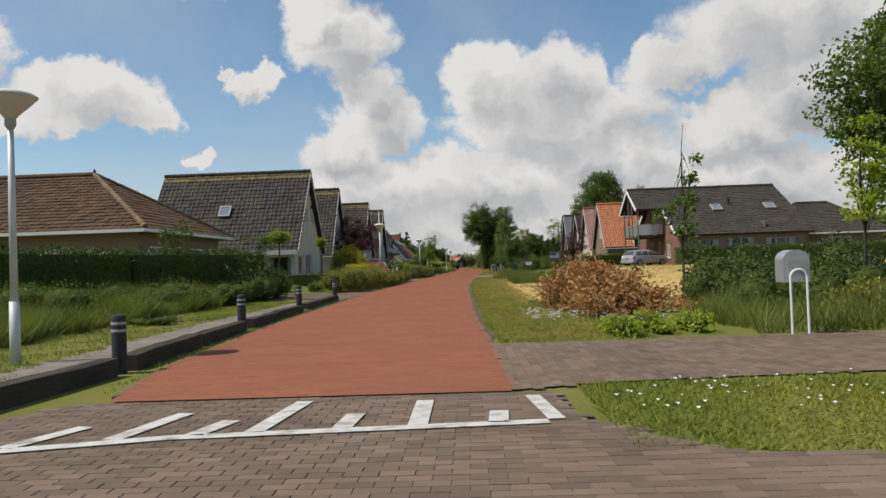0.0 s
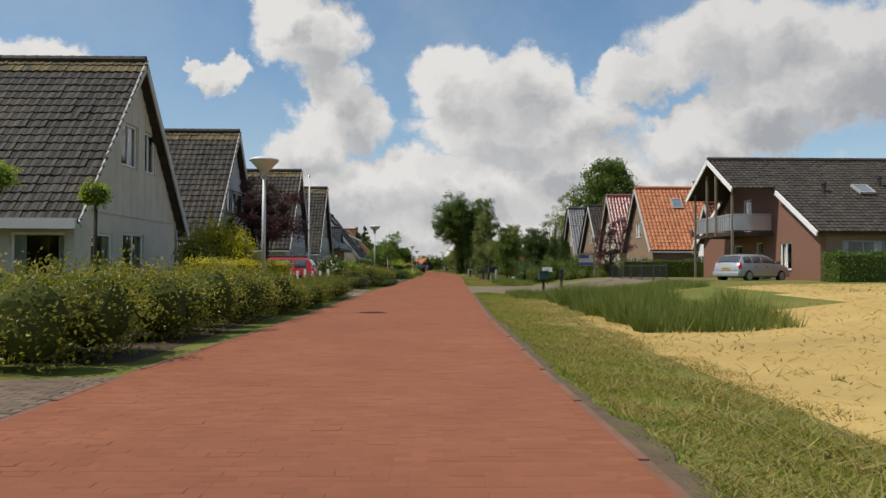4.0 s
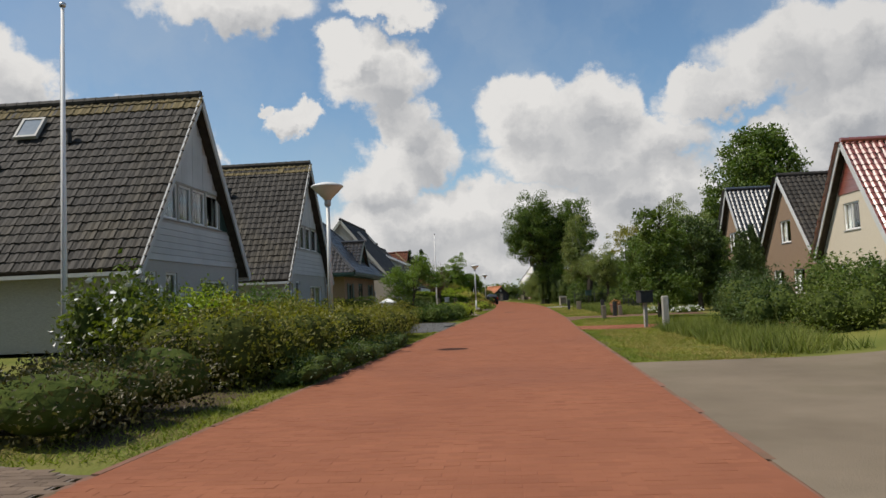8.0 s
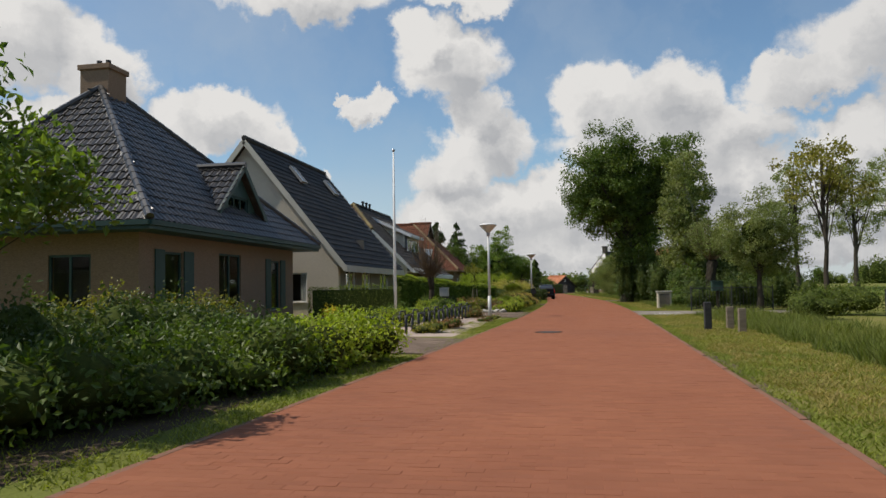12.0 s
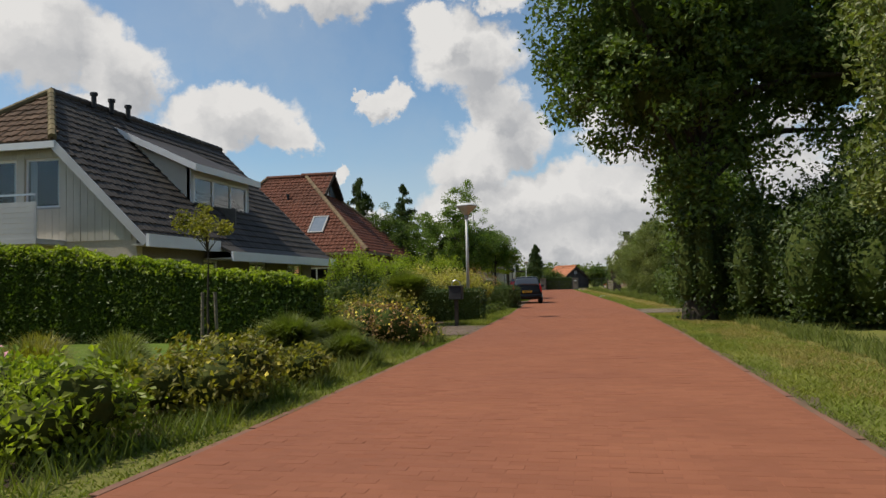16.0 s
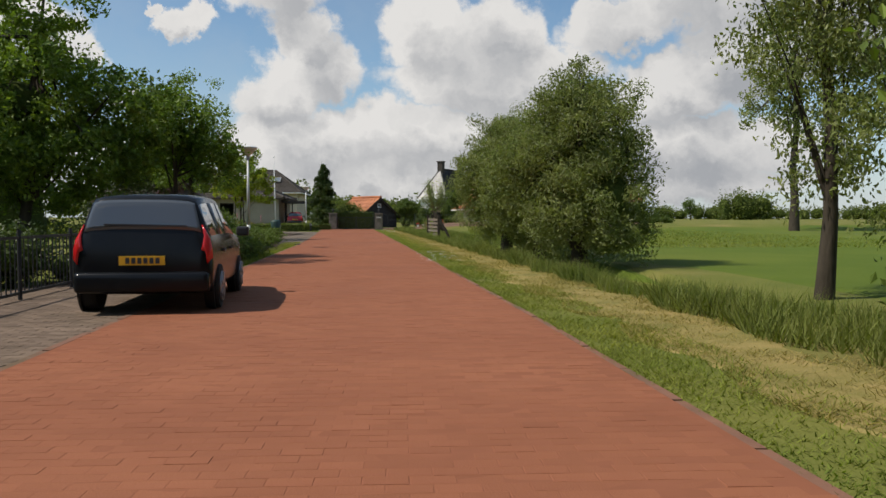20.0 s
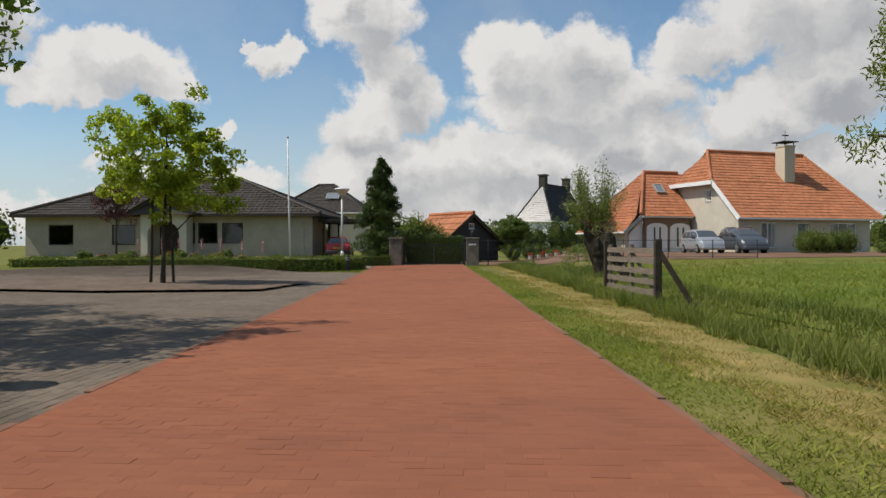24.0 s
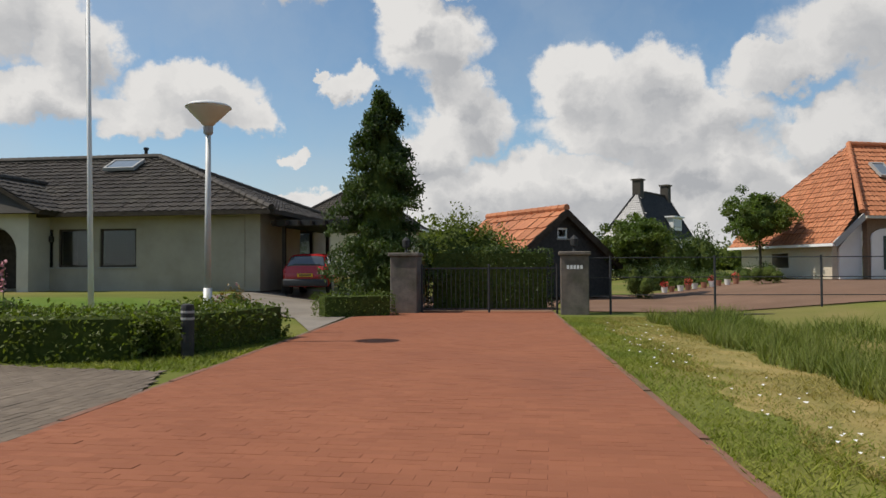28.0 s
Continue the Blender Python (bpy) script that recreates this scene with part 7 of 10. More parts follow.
part("flap", boxes((-0.14, 0.14, 0.03, 0.05, 1.0, 1.1)), M["grey_trim"], box_)


def post_box(x, y, z, box_mat, label, w=0.42, d=0.34, bh=0.36, top=1.15, rz=0, post_mat=None):
    ob = thing("mailbox", x, y, z, label, "mailbox", "mailboxes on posts", rz)
    part("post", boxes((-0.05, 0.05, -0.05, 0.05, -0.1, top - bh)), post_mat or M["timber"], ob)
    bm = bevelled(boxes((-w / 2, w / 2, -d / 2, d / 2, top - bh, top)), 0.02, 2)
    b = part("box", bm, box_mat, ob)
    part("lid", bevelled(boxes((-w / 2 - 0.02, w / 2 + 0.02, -d / 2 - 0.03, d / 2 + 0.02, top, top + 0.03)), 0.008, 1), box_mat, b)
    return ob


post_box(3.75, 61.1, 0.0, M["teal"], "dark green mailbox on a black post", top=1.0)
post_box(4.6, 61.3, 0.05, M["black_matt"], "black post with a dark box", w=0.16, d=0.16, bh=0.3, top=1.0)
post_box(3.25, 84.0, 0.0, M["black_matt"], "black mailbox on a concrete post", top=1.15, post_mat=M["stone"], rz=15)
ob = post_box(-3.3, 146.9, 0.0, M["black_matt"], "dark grey mailbox with a ring handle among plants", top=1.12, w=0.36)
bm = bmesh.new()
ring_ = [(0.13 * math.cos(a), 0, 1.14 + 0.16 * math.sin(a)) for a in np.linspace(0, math.pi, 11)]
for a, b in zip(ring_, ring_[1:]):
    tube(bm, a, b, 0.012, 0.012, 6, False)
part("ring_handle", bm, M["steel"], ob, "bent steel ring")
post_box(6.4, 129.3, 0.0, M["teal"], "green mailbox at an iron fence", w=0.5, d=0.4, bh=0.45, top=1.35)
ob = post_box(-6.6, 128.4, 0.0, M["car_silver"], "steel mailbox on a broad dark stand", top=1.25, w=0.42, bh=0.4)
part("stand", boxes((-0.19, 0.19, -0.12, 0.12, 0, 0.84)), M["black_matt"], ob, "broad dark stand")
ob = thing("concrete_post", 3.5, 82.2, 0, "weathered square concrete gate post", "post")
part("post", bevelled(boxes((-0.09, 0.09, -0.09, 0.09, -0.1, 1.0)), 0.02, 1), M["stone"], ob)
for px_, py_, h in ((3.2, 112.6, 0.75), (3.9, 111.9, 0.6), (3.6, 97.3, 0.8), (4.4, 97.0, 0.5), (3.1, 93.0, 0.6), (4.0, 96.0, 0.7), (3.9, 113.4, 0.6)):
    ob = thing("wooden_post", px_, py_, 0, "short dark wooden post in the grass", "post", "low posts on the verge")
    part("post", bevelled(boxes((-0.09, 0.09, -0.08, 0.08, -0.1, h)), 0.015, 1), M["black_matt"] if h > 0.65 else M["wood_grey"], ob)

# brick pillar with a white cap
ob = thing("brick_pillar", -6.87, 95.85, 0, "pale brick garden pillar with a white cap", "pillar")
core_ = part("core", boxes((-0.27, 0.27, -0.27, 0.27, -0.05, 1.06)), M["sand_joint"], ob)
bm = boxes((0, 0.205, 0, 0.012, 0, 0.055))
bmesh.ops.translate(bm, verts=bm.verts, vec=(0, -0.006, 0))
brick_me = bpy.data.meshes.new("brick")
bm.to_mesh(brick_me)
bm.free()
brick_me.materials.append(mat("pillar_brick", (0.5, 0.47, 0.42), (0.6, 0.57, 0.52), scale=9, rough=0.9, rand=0.16, bump=0.3))
for row in range(15):
    for side in range(4):
        for u, w_ in ((-0.29, 0.19), (-0.095, 0.19), (0.1, 0.19)) if row % 2 == 0 else ((-0.29, 0.09), (-0.195, 0.19), (0.0, 0.19), (0.195, 0.095)):
            o = new("brick", brick_me)
            o.parent = core_
            a = side * math.pi / 2
            o.matrix_local = Matrix.Rotation(a, 4, "Z") @ pose(u, -0.275, 0.02 + row * 0.069) @ Matrix.Diagonal((w_ / 0.205, 1, 1, 1))
bm = boxes((-0.36, 0.36, -0.36, 0.36, 1.06, 1.13))
top_v = [bm.verts.new(c) for c in ((-0.34, -0.34, 1.13), (0.34, -0.34, 1.13), (0.34, 0.34, 1.13), (-0.34, 0.34, 1.13))]
peak = bm.verts.new((0, 0, 1.3))
for i in range(4):
    bm.faces.new((top_v[i], top_v[(i + 1) % 4], peak))
part("cap", bm, M["white"], ob, "white pyramid cap")
part("letter_slot", boxes((-0.14, 0.1, -0.295, -0.283, 0.62, 0.82)), M["black_matt"], ob, "dark letter plate")

# picket fence beside the drive
ob = thing("picket_fence", -8.4, 60.95, 0, "weathered white pickets between two drives", "fence")
for k in range(8):
    u = k * 0.34
    h = 1.02 + 0.06 * math.sin(k * 2.0)
    bm = bmesh.new()
    slab(bm, [(u, 0, -0.05), (u + 0.12, 0, -0.05), (u + 0.13 + 0.02 * math.sin(k), 0, h), (u + 0.02, 0, h)], (0, 0.025, 0))
    bmesh.ops.recalc_face_normals(bm, faces=bm.faces)
    part("picket", bm, M["white"], ob)
part("rail", boxes((-0.1, 2.5, 0.025, 0.06, 0.3, 0.37)), M["white"], ob)

# black hoop rail round the gravel bed
ob = thing("hoop_fence", -4.85, 111.0, 0, "black metal hoop rail around a gravel bed", "fence")
for k in range(17):
    t0 = k * 0.72
    xx = 0.33 * t0 / 12
    h = 0.62 if k % 2 else 0.5
    bm = bmesh.new()
    pts = [(xx, t0, -0.05), (xx, t0, h - 0.1), (xx, t0 + 0.05, h - 0.02), (xx, t0 + 0.12, h), (xx, t0 + 0.56, h), (xx, t0 + 0.63, h - 0.02), (xx, t0 + 0.68, h - 0.1), (xx, t0 + 0.68, -0.05)]
    for p, q in zip(pts, pts[1:]):
        tube(bm, p, q, 0.026, 0.026, 8)
    part("hoop", bm, M["black"], ob, smooth=True)
for k in range(4):
    bm = bmesh.new()
    u = -0.2 - k * 0.72
    pts = [(u, 0, -0.05), (u, 0, 0.42), (u - 0.08, 0, 0.5), (u - 0.56, 0, 0.5), (u - 0.64, 0, 0.42), (u - 0.64, 0, -0.05)]
    for p, q in zip(pts, pts[1:]):
        tube(bm, p, q, 0.026, 0.026, 8)
    part("hoop", bm, M["black"], ob, smooth=True)


def rail_fence(name, p0, p1, h, label, step=0.14, z=0.0, material=None, post_step=2.0):
    """An upright-barred metal fence from p0 to p1."""
    ob = thing(name, p0[0], p0[1], z, label, "fence")
    d = Vector((p1[0] - p0[0], p1[1] - p0[1], 0))
    L = d.length
    e = d / L
    k = int(L / post_step) + 1
    for i in range(k + 1):
        p = e * (L * i / k)
        part("post", tube(bmesh.new(), p + Vector((0, 0, -0.1)), p + Vector((0, 0, h + 0.06)), 0.03, 0.03, 8), material or M["black"], ob)
    for zz in (0.12, h - 0.05):
        bm = bmesh.new()
        beam(bm, Vector((0, 0, zz)), e * L + Vector((0, 0, zz)), 0.03, 0.04)
        part("rail", bm, material or M["black"], ob)
    for i in range(int(L / step)):
        p = e * (step * (i + 0.5))
        part("bar", tube(bmesh.new(), p + Vector((0, 0, 0.12)), p + Vector((0, 0, h - 0.03)), 0.009, 0.009, 5, False), material or M["black"], ob)
    return ob


rail_fence("metal_fence", (9.5, 71.8), (9.8, 62.5), 1.05, "dark metal bar fence before a brown house", 0.16, 0.3, M["black"])
rail_fence("metal_fence", (5.0, 127.9), (8.6, 128.2), 1.1, "black iron fence beside a drive", 0.15)
rail_fence("metal_fence", (6.5, 109.5), (9.5, 118.0), 0.9, "low dark fence along a meadow", 0.3)
rail_fence("metal_gate", (-6.3, 230.35), (-2.75, 230.6), 1.25, "black barred entrance gate between stone pillars", 0.12)
for px_ in (-6.75, -2.3):
    ob = thing("gate_pillar", px_, 230.45, 0, "weathered stone gate pillar with a lantern", "pillar", "gate pillars")
    part("pillar", bevelled(boxes((-0.36, 0.36, -0.36, 0.36, -0.1, 1.52)), 0.02, 1), M["pillar_stone"], ob)
    part("cap", bevelled(boxes((-0.41, 0.41, -0.41, 0.41, 1.52, 1.62)), 0.02, 1), M["pillar_stone"], ob)
    bm = lathe([(0.06, 1.62), (0.03, 1.68), (0.03, 1.74), (0.09, 1.78), (0.11, 1.95), (0.02, 2.05)], 8)
    part("lantern", bm, M["black_matt"], ob, "small black lantern")
    if px_ > -3:
        for k in range(5):
            part("mark", boxes((-0.2 + k * 0.085, -0.14 + k * 0.085, -0.366, -0.362, 1.17, 1.27)), M["white"], ob, "unreadable pale lettering")

# garden fence of wire round the farmyard
ob = thing("wire_fence", -1.4, 230.3, 0.15, "thin wire fence on dark iron posts", "fence")
for k in range(7):
    part("post", tube(bmesh.new(), (k * 2.6, k * 0.2, -0.3), (k * 2.6, k * 0.2, 1.35), 0.03, 0.03, 8), M["black"], ob)
for zz in (0.35, 0.8, 1.3):
    part("wire", tube(bmesh.new(), (-0.6, -0.05, zz), (15.6, 1.2, zz), 0.012, 0.012, 6), M["black"], ob)
part("beam", boxes((1.2, 8.6, -0.6, -0.35, -0.25, -0.08)), M["timber"], ob, "dark plank over the ditch")

# field gate of grey boards
ob = thing("field_gate", 1.75, 207.7, -0.1, "old grey wooden five-bar field gate", "gate")
d = Vector((0.5, -3.3, 0))
L = d.length
e = d / L
for k in range(5):
    bm = bmesh.new()
    zz = 0.2 + k * 0.24
    beam(bm, Vector((0, 0, zz)) - e * 0.1, e * (L + 0.1) + Vector((0, 0, zz + 0.01 * math.sin(k * 3))), 0.035, 0.13)
    part("board", bm, M["wood_grey"], ob)
for s in (0.0, 0.5, 1.0):
    p = e * (L * s) + Vector((0.04, 0, 0))
    part("upright", boxes((p.x - 0.03, p.x + 0.05, p.y - 0.06, p.y + 0.06, 0.05, 1.3)), M["wood_grey"], ob)
bm = bmesh.new()
beam(bm, e * 0.1 + Vector((0.06, 0, 0.2)), e * (L * 0.5) + Vector((0.06, 0, 1.1)), 0.03, 0.11)
part("brace", bm, M["wood_grey"], ob)
bm = bmesh.new()
beam(bm, e * (L * 0.5) + Vector((0.06, 0, 1.1)), e * (L * 0.95) + Vector((0.06, 0, 0.2)), 0.03, 0.11)
part("brace", bm, M["wood_grey"], ob)
for s in (-0.04, 1.04):
    p = e * (L * s)
    part("post", bevelled(boxes((p.x - 0.08, p.x + 0.08, p.y - 0.08, p.y + 0.08, -0.3, 1.42)), 0.015, 1), M["timber"], ob)
bm = bmesh.new()
beam(bm, e * (L * 1.04) + Vector((0, 0, 1.2)), e * (L * 1.04) + Vector((0.75, -0.2, -0.1)), 0.12, 0.12)
part("stay", bm, M["timber"], ob, "slanting post stay")

# litter bin at the square
ob = thing("litter_bin", -5.95, 193.3, 0, "dark green litter bin leaning on a post", "bin")
bm = lathe([(0.16, 0.35), (0.2, 0.4), (0.24, 0.98), (0.2, 1.05), (0.02, 1.08)], 14)
bmesh.ops.rotate(bm, verts=bm.verts, cent=(0, 0, 0), matrix=Matrix.Rotation(radians(-6), 3, "Y"))
part("bin", bm, M["teal"], ob, smooth=True)
part("post", tube(bmesh.new(), (0.05, 0.1, -0.1), (0.02, 0.1, 0.8), 0.035, 0.035, 8), M["black"], ob)

# utility cabinet
ob = thing("utility_cabinet", 4.3, 132.4, 0, "beige concrete utility cabinet in long grass", "cabinet")
part("body", bevelled(boxes((-0.35, 0.35, -0.22, 0.22, -0.1, 0.84)), 0.02, 1), M["beige_brick"], ob)
part("lid", bevelled(boxes((-0.39, 0.39, -0.26, 0.26, 0.84, 0.92)), 0.015, 1), M["stone"], ob)
# dark panel puts the shade of the cabinet's near face into its colour
part("door", boxes((-0.26, 0.26, -0.235, -0.22, 0.08, 0.78)), M["pillar_stone"], ob, "cabinet door, dark grey for the shade on this face")

# sales board with unreadable lines
ob = thing("sign_board", 8.75, 75.3, 0.35, "grey and dark blue sign board on a wooden post", "sign")
part("post", boxes((0.42, 0.52, -0.05, 0.05, -0.1, 1.85), (-0.6, 0.6, -0.04, 0.04, 1.68, 1.76)), M["wood_grey"], ob)
part("board", boxes((-0.55, 0.35, -0.02, 0.0, 0.95, 1.65)), M["grey_trim"], ob)
part("panel", boxes((-0.54, 0.1, -0.024, -0.02, 1.42, 1.64)), mat("sign_blue", (0.04, 0.06, 0.16), rough=0.5), ob)
part("panel", boxes((-0.54, 0.34, -0.024, -0.02, 0.97, 1.16)), bpy.data.materials["sign_blue"], ob)
for k in range(3):
    part("text_bar", boxes((-0.48, 0.1 - 0.1 * k, -0.024, -0.02, 1.36 - k * 0.055, 1.385 - k * 0.055)), M["grey_trim"], ob, "unreadable line of print")
ob = thing("sign_board", 5.9, 73.6, 0.2, "small white name board on a dark post", "sign")
part("post", boxes((-0.04, 0.04, 0.0, 0.06, -0.1, 1.0)), M["black_matt"], ob)
part("board", boxes((-0.3, 0.3, -0.02, 0.0, 0.7, 0.98)), M["white"], ob)
for k in range(2):
    part("text_bar", boxes((-0.22, 0.18 - 0.1 * k, -0.024, -0.02, 0.87 - k * 0.09, 0.91 - k * 0.09)), M["grey_trim"], ob, "unreadable line of print")
ob = thing("sign_board", -8.4, 186.5, -0.5, "large beige garden sign with faded print", "sign")
for s in (-0.85, 0.85):
    part("post", boxes((s - 0.05, s + 0.05, -0.04, 0.04, -0.1, 2.1)), M["wood_grey"], ob)
part("board", boxes((-0.8, 0.8, -0.03, 0.0, 0.75, 2.05)), M["cream"], ob)
part("emblem", lathe([(0.16, 0.0), (0.16, 0.006)], 16), M["grey_trim"], ob, "faded round emblem").matrix_local = pose(0.2, -0.03, 1.75, 90)
for k in range(2):
    part("text_bar", boxes((-0.6, 0.6 - k * 0.3, -0.036, -0.03, 1.25 - k * 0.22, 1.36 - k * 0.22)), M["grey_trim"], ob, "unreadable faded lettering")
# white-capped plant tub beside the red brick drive
ob = thing("flower_tub", 4.3, 97.9, 0, "rusty brown tub with orange flowers", "plant tub")
part("tub", lathe([(0.22, 0), (0.26, 0.2), (0.25, 0.5), (0.28, 0.52), (0.28, 0.56), (0.2, 0.56), (0.18, 0.5)], 16), M["clay"], ob, smooth=True)
rng = np.random.default_rng(4)
P = blob_points([(0, 0, 0.62, 0.3, 0.3, 0.16)], 260, rng)
V, F = leaf_arrays(P, 0.06, rng)
stuff("flowers", V, F, M["l_rust"], ob, "orange flowers", "stuff")
ob = thing("flower_bowl", -9.3, 196.2, 0, "white bowl planter with red flowers", "planter")
part("bowl", lathe([(0.3, 0), (0.5, 0.28), (0.52, 0.3), (0.46, 0.3), (0.4, 0.22)], 20), M["white"], ob, smooth=True)
P = blob_points([(0, 0, 0.42, 0.42, 0.42, 0.22)], 300, rng)
V, F = leaf_arrays(P, 0.07, rng)
stuff("leaves", V, F, M["l_mid"], ob, "", "stuff")
P = blob_points([(0, 0, 0.46, 0.42, 0.42, 0.24)], 160, rng)
V, F = leaf_arrays(P[P[:, 2] > 0.45], 0.09, rng, 0.9)
stuff("blossom", V, F, M["petal_red"], ob, "red blossom", "stuff")


# ---- vehicles ----
def loft(sections, closed_ends=True):
    """A skin through cross-sections, each a list of points of equal count."""
    bm = bmesh.new()
    rings = [[bm.verts.new(p) for p in s] for s in sections]
    k = len(rings[0])
    for a, b in zip(rings, rings[1:]):
        for i in range(k):
            bm.faces.new((a[i], a[(i + 1) % k], b[(i + 1) % k], b[i]))
    if closed_ends:
        bm.faces.new(rings[0][::-1])
        bm.faces.new(rings[-1])
    bmesh.ops.recalc_face_normals(bm, faces=bm.faces)
    return bm


def car(name, x, y, z, rz, label, paint, L=4.0, Wd=1.64, H=1.5, belt=0.92, bumper=None, wheel=0.3, rails=False, group="", steep=1.0, low=None):
    """A car with its nose along local +x; its rear at x = 0, the ground at z = 0. steep: below 1 for a more upright tailgate; low: lower body colour."""
    ob = thing(name, x, y, z, label, "car", group, rz)
    w = Wd / 2
    g, hz = L / 3.5, H / 1.48
    # stations from the rear: x, underside, half width, top, half width of the top
    table = ((-0.02, 0.42, 0.66, 0.68, 0.58), (0.02, 0.31, 0.75, 0.84, 0.68), (0.09, 0.27, 0.79, 1.0, 0.7), (0.19, 0.25, 0.8, 1.18, 0.655), (0.3, 0.24, 0.8, 1.36, 0.605), (0.44, 0.24, 0.8, 1.435, 0.58), (0.9, 0.22, 0.8, 1.475, 0.575), (1.55, 0.22, 0.8, 1.48, 0.575), (1.95, 0.22, 0.8, 1.45, 0.575), (2.2, 0.22, 0.8, 1.37, 0.585), (2.55, 0.22, 0.8, 1.15, 0.64), (2.8, 0.23, 0.8, 0.99, 0.7), (3.08, 0.24, 0.79, 0.92, 0.72), (3.32, 0.26, 0.76, 0.82, 0.69), (3.46, 0.31, 0.69, 0.68, 0.6), (3.52, 0.38, 0.6, 0.56, 0.5))
    rings = []
    for xx, zb, ww, top, tw in table:
        if xx < 0.5:
            xx *= steep
        ww, tw, top = ww * w / 0.8, tw * w / 0.8, (top * hz if top > 0.9 else top * (0.6 + 0.4 * hz))
        bl = min(belt, top - 0.07)
        half = [(ww * 0.7, zb), (ww * 0.93, zb + 0.02), (ww * 0.99, zb + 0.1), (ww, zb + 0.5 * (bl - zb)), (ww * 0.975, bl), (tw, top - 0.04), (tw * 0.82, top - 0.006), (tw * 0.4, top + 0.008)]
        rings.append([Vector((xx * g, -a, b)) for a, b in half] + [Vector((xx * g, a, b)) for a, b in half[::-1]])
    part("body", loft(rings), paint, ob, smooth=True)

    def at(u, v):
        i, j = min(int(u), len(rings) - 2), min(int(v), 14)
        a, b = u - i, v - j
        return (rings[i][j] * (1 - b) + rings[i][j + 1] * b) * (1 - a) + (rings[i + 1][j] * (1 - b) + rings[i + 1][j + 1] * b) * a

    def skin(name, u0, u1, v0, v1, material, label="", off=0.007):
        """A panel lying on the body between two stations and two lines along it."""
        k, m = max(2, int((u1 - u0) * 3)), max(2, int((v1 - v0) * 3))
        b2 = bmesh.new()
        mid = Vector((L * 0.45, 0, 0.6))
        P = [[at(u0 + (u1 - u0) * i / k, v0 + (v1 - v0) * j / m) for j in range(m + 1)] for i in range(k + 1)]
        outer, inner = [], []
        for i in range(k + 1):
            ro, ri = [], []
            for j in range(m + 1):
                du = P[min(i + 1, k)][j] - P[max(i - 1, 0)][j]
                dv = P[i][min(j + 1, m)] - P[i][max(j - 1, 0)]
                n = du.cross(dv).normalized()
                n = n if n.dot(P[i][j] - mid) > 0 else -n
                ro.append(b2.verts.new(P[i][j] + n * off))
                ri.append(b2.verts.new(P[i][j] - n * 0.01))
            outer.append(ro)
            inner.append(ri)
        for i in range(k):
            for j in range(m):
                b2.faces.new((outer[i][j], outer[i + 1][j], outer[i + 1][j + 1], outer[i][j + 1]))
        for i in range(k):
            for j in (0, m):
                b2.faces.new((outer[i][j], outer[i + 1][j], inner[i + 1][j], inner[i][j]))
        for j in range(m):
            for i in (0, k):
                b2.faces.new((outer[i][j], outer[i][j + 1], inner[i][j + 1], inner[i][j]))
        bmesh.ops.recalc_face_normals(b2, faces=b2.faces)
        return part(name, b2, material, ob, label, smooth=True)

    skin("rear_window", 2.15, 4.25, 5.2, 9.8, M["car_glass"], "dark rear window")
    skin("windscreen", 8.6, 10.85, 5.2, 9.8, M["car_glass"], "windscreen")
    for s in (-1, 1):
        for u0, u1 in ((4.5, 5.92), (6.04, 6.94), (7.04, 9.9)):
            a, b = (4.14, 4.88) if s < 0 else (10.12, 10.86)
            skin("side_window", u0, u1, a, b, M["car_glass"])
        a, b = (3.35, 5.0) if s < 0 else (10.0, 11.65)
        skin("tail_lamp", 0.9, 2.7, a, b, M["tail"], "red tail lamp", 0.014)
        a, b = (3.6, 4.9) if s < 0 else (10.1, 11.4)
        skin("headlight", 12.7, 13.8, a, b, M["headlight"], "clear headlight", 0.01)
        if low:
            a, b = (1.6, 3.0) if s < 0 else (12.0, 13.4)
            skin("lower_panel", 1.1, 13.4, a, b, low, "grey lower body panel", 0.012)
        part("mirror", bevelled(boxes((2.42 * g, 2.42 * g + 0.14, s * (w + 0.1) - 0.09, s * (w + 0.1) + 0.09, belt + 0.02, belt + 0.16)), 0.03, 2), M["black"], ob)
        for xx in (1.0, 1.75):
            part("door_handle", bevelled(boxes((xx * g, xx * g + 0.16, s * (w + 0.004) - 0.016, s * (w + 0.004) + 0.016, belt - 0.15, belt - 0.115)), 0.008, 1), M["black"], ob)
        for xx in (0.62 * g, L - 0.68 * g):
            part("wheel_arch", lathe([(0.02, -0.03), (wheel + 0.05, -0.03), (wheel + 0.05, 0.0), (0.02, 0.0)], 24), M["rubber"], ob).matrix_local = pose(xx, s * (w - 0.012) + 0.0155, wheel + 0.01, 90)
            wh = part("wheel", lathe([(0.05, -0.09), (wheel * 0.95, -0.09), (wheel, -0.06), (wheel, 0.06), (wheel * 0.95, 0.09), (0.05, 0.09)], 24), M["rubber"], ob, "black tyre")
            wh.matrix_local = pose(xx, s * (w - 0.07), wheel, 90)
            bm = lathe([(0.03, 0.0), (wheel * 0.66, 0.0), (wheel * 0.66, 0.02), (wheel * 0.56, 0.012), (0.05, 0.02)], 20)
            for k in range(5):
                a = k * math.tau / 5
                beam(bm, (0.05 * math.cos(a), 0.05 * math.sin(a), 0.02), (wheel * 0.6 * math.cos(a), wheel * 0.6 * math.sin(a), 0.02), 0.05, 0.02)
            rim = part("rim", bm, M["rim"], wh, "silver wheel rim")
            rim.matrix_local = pose(0, 0, -0.095 if s > 0 else 0.095, 180 if s > 0 else 0)
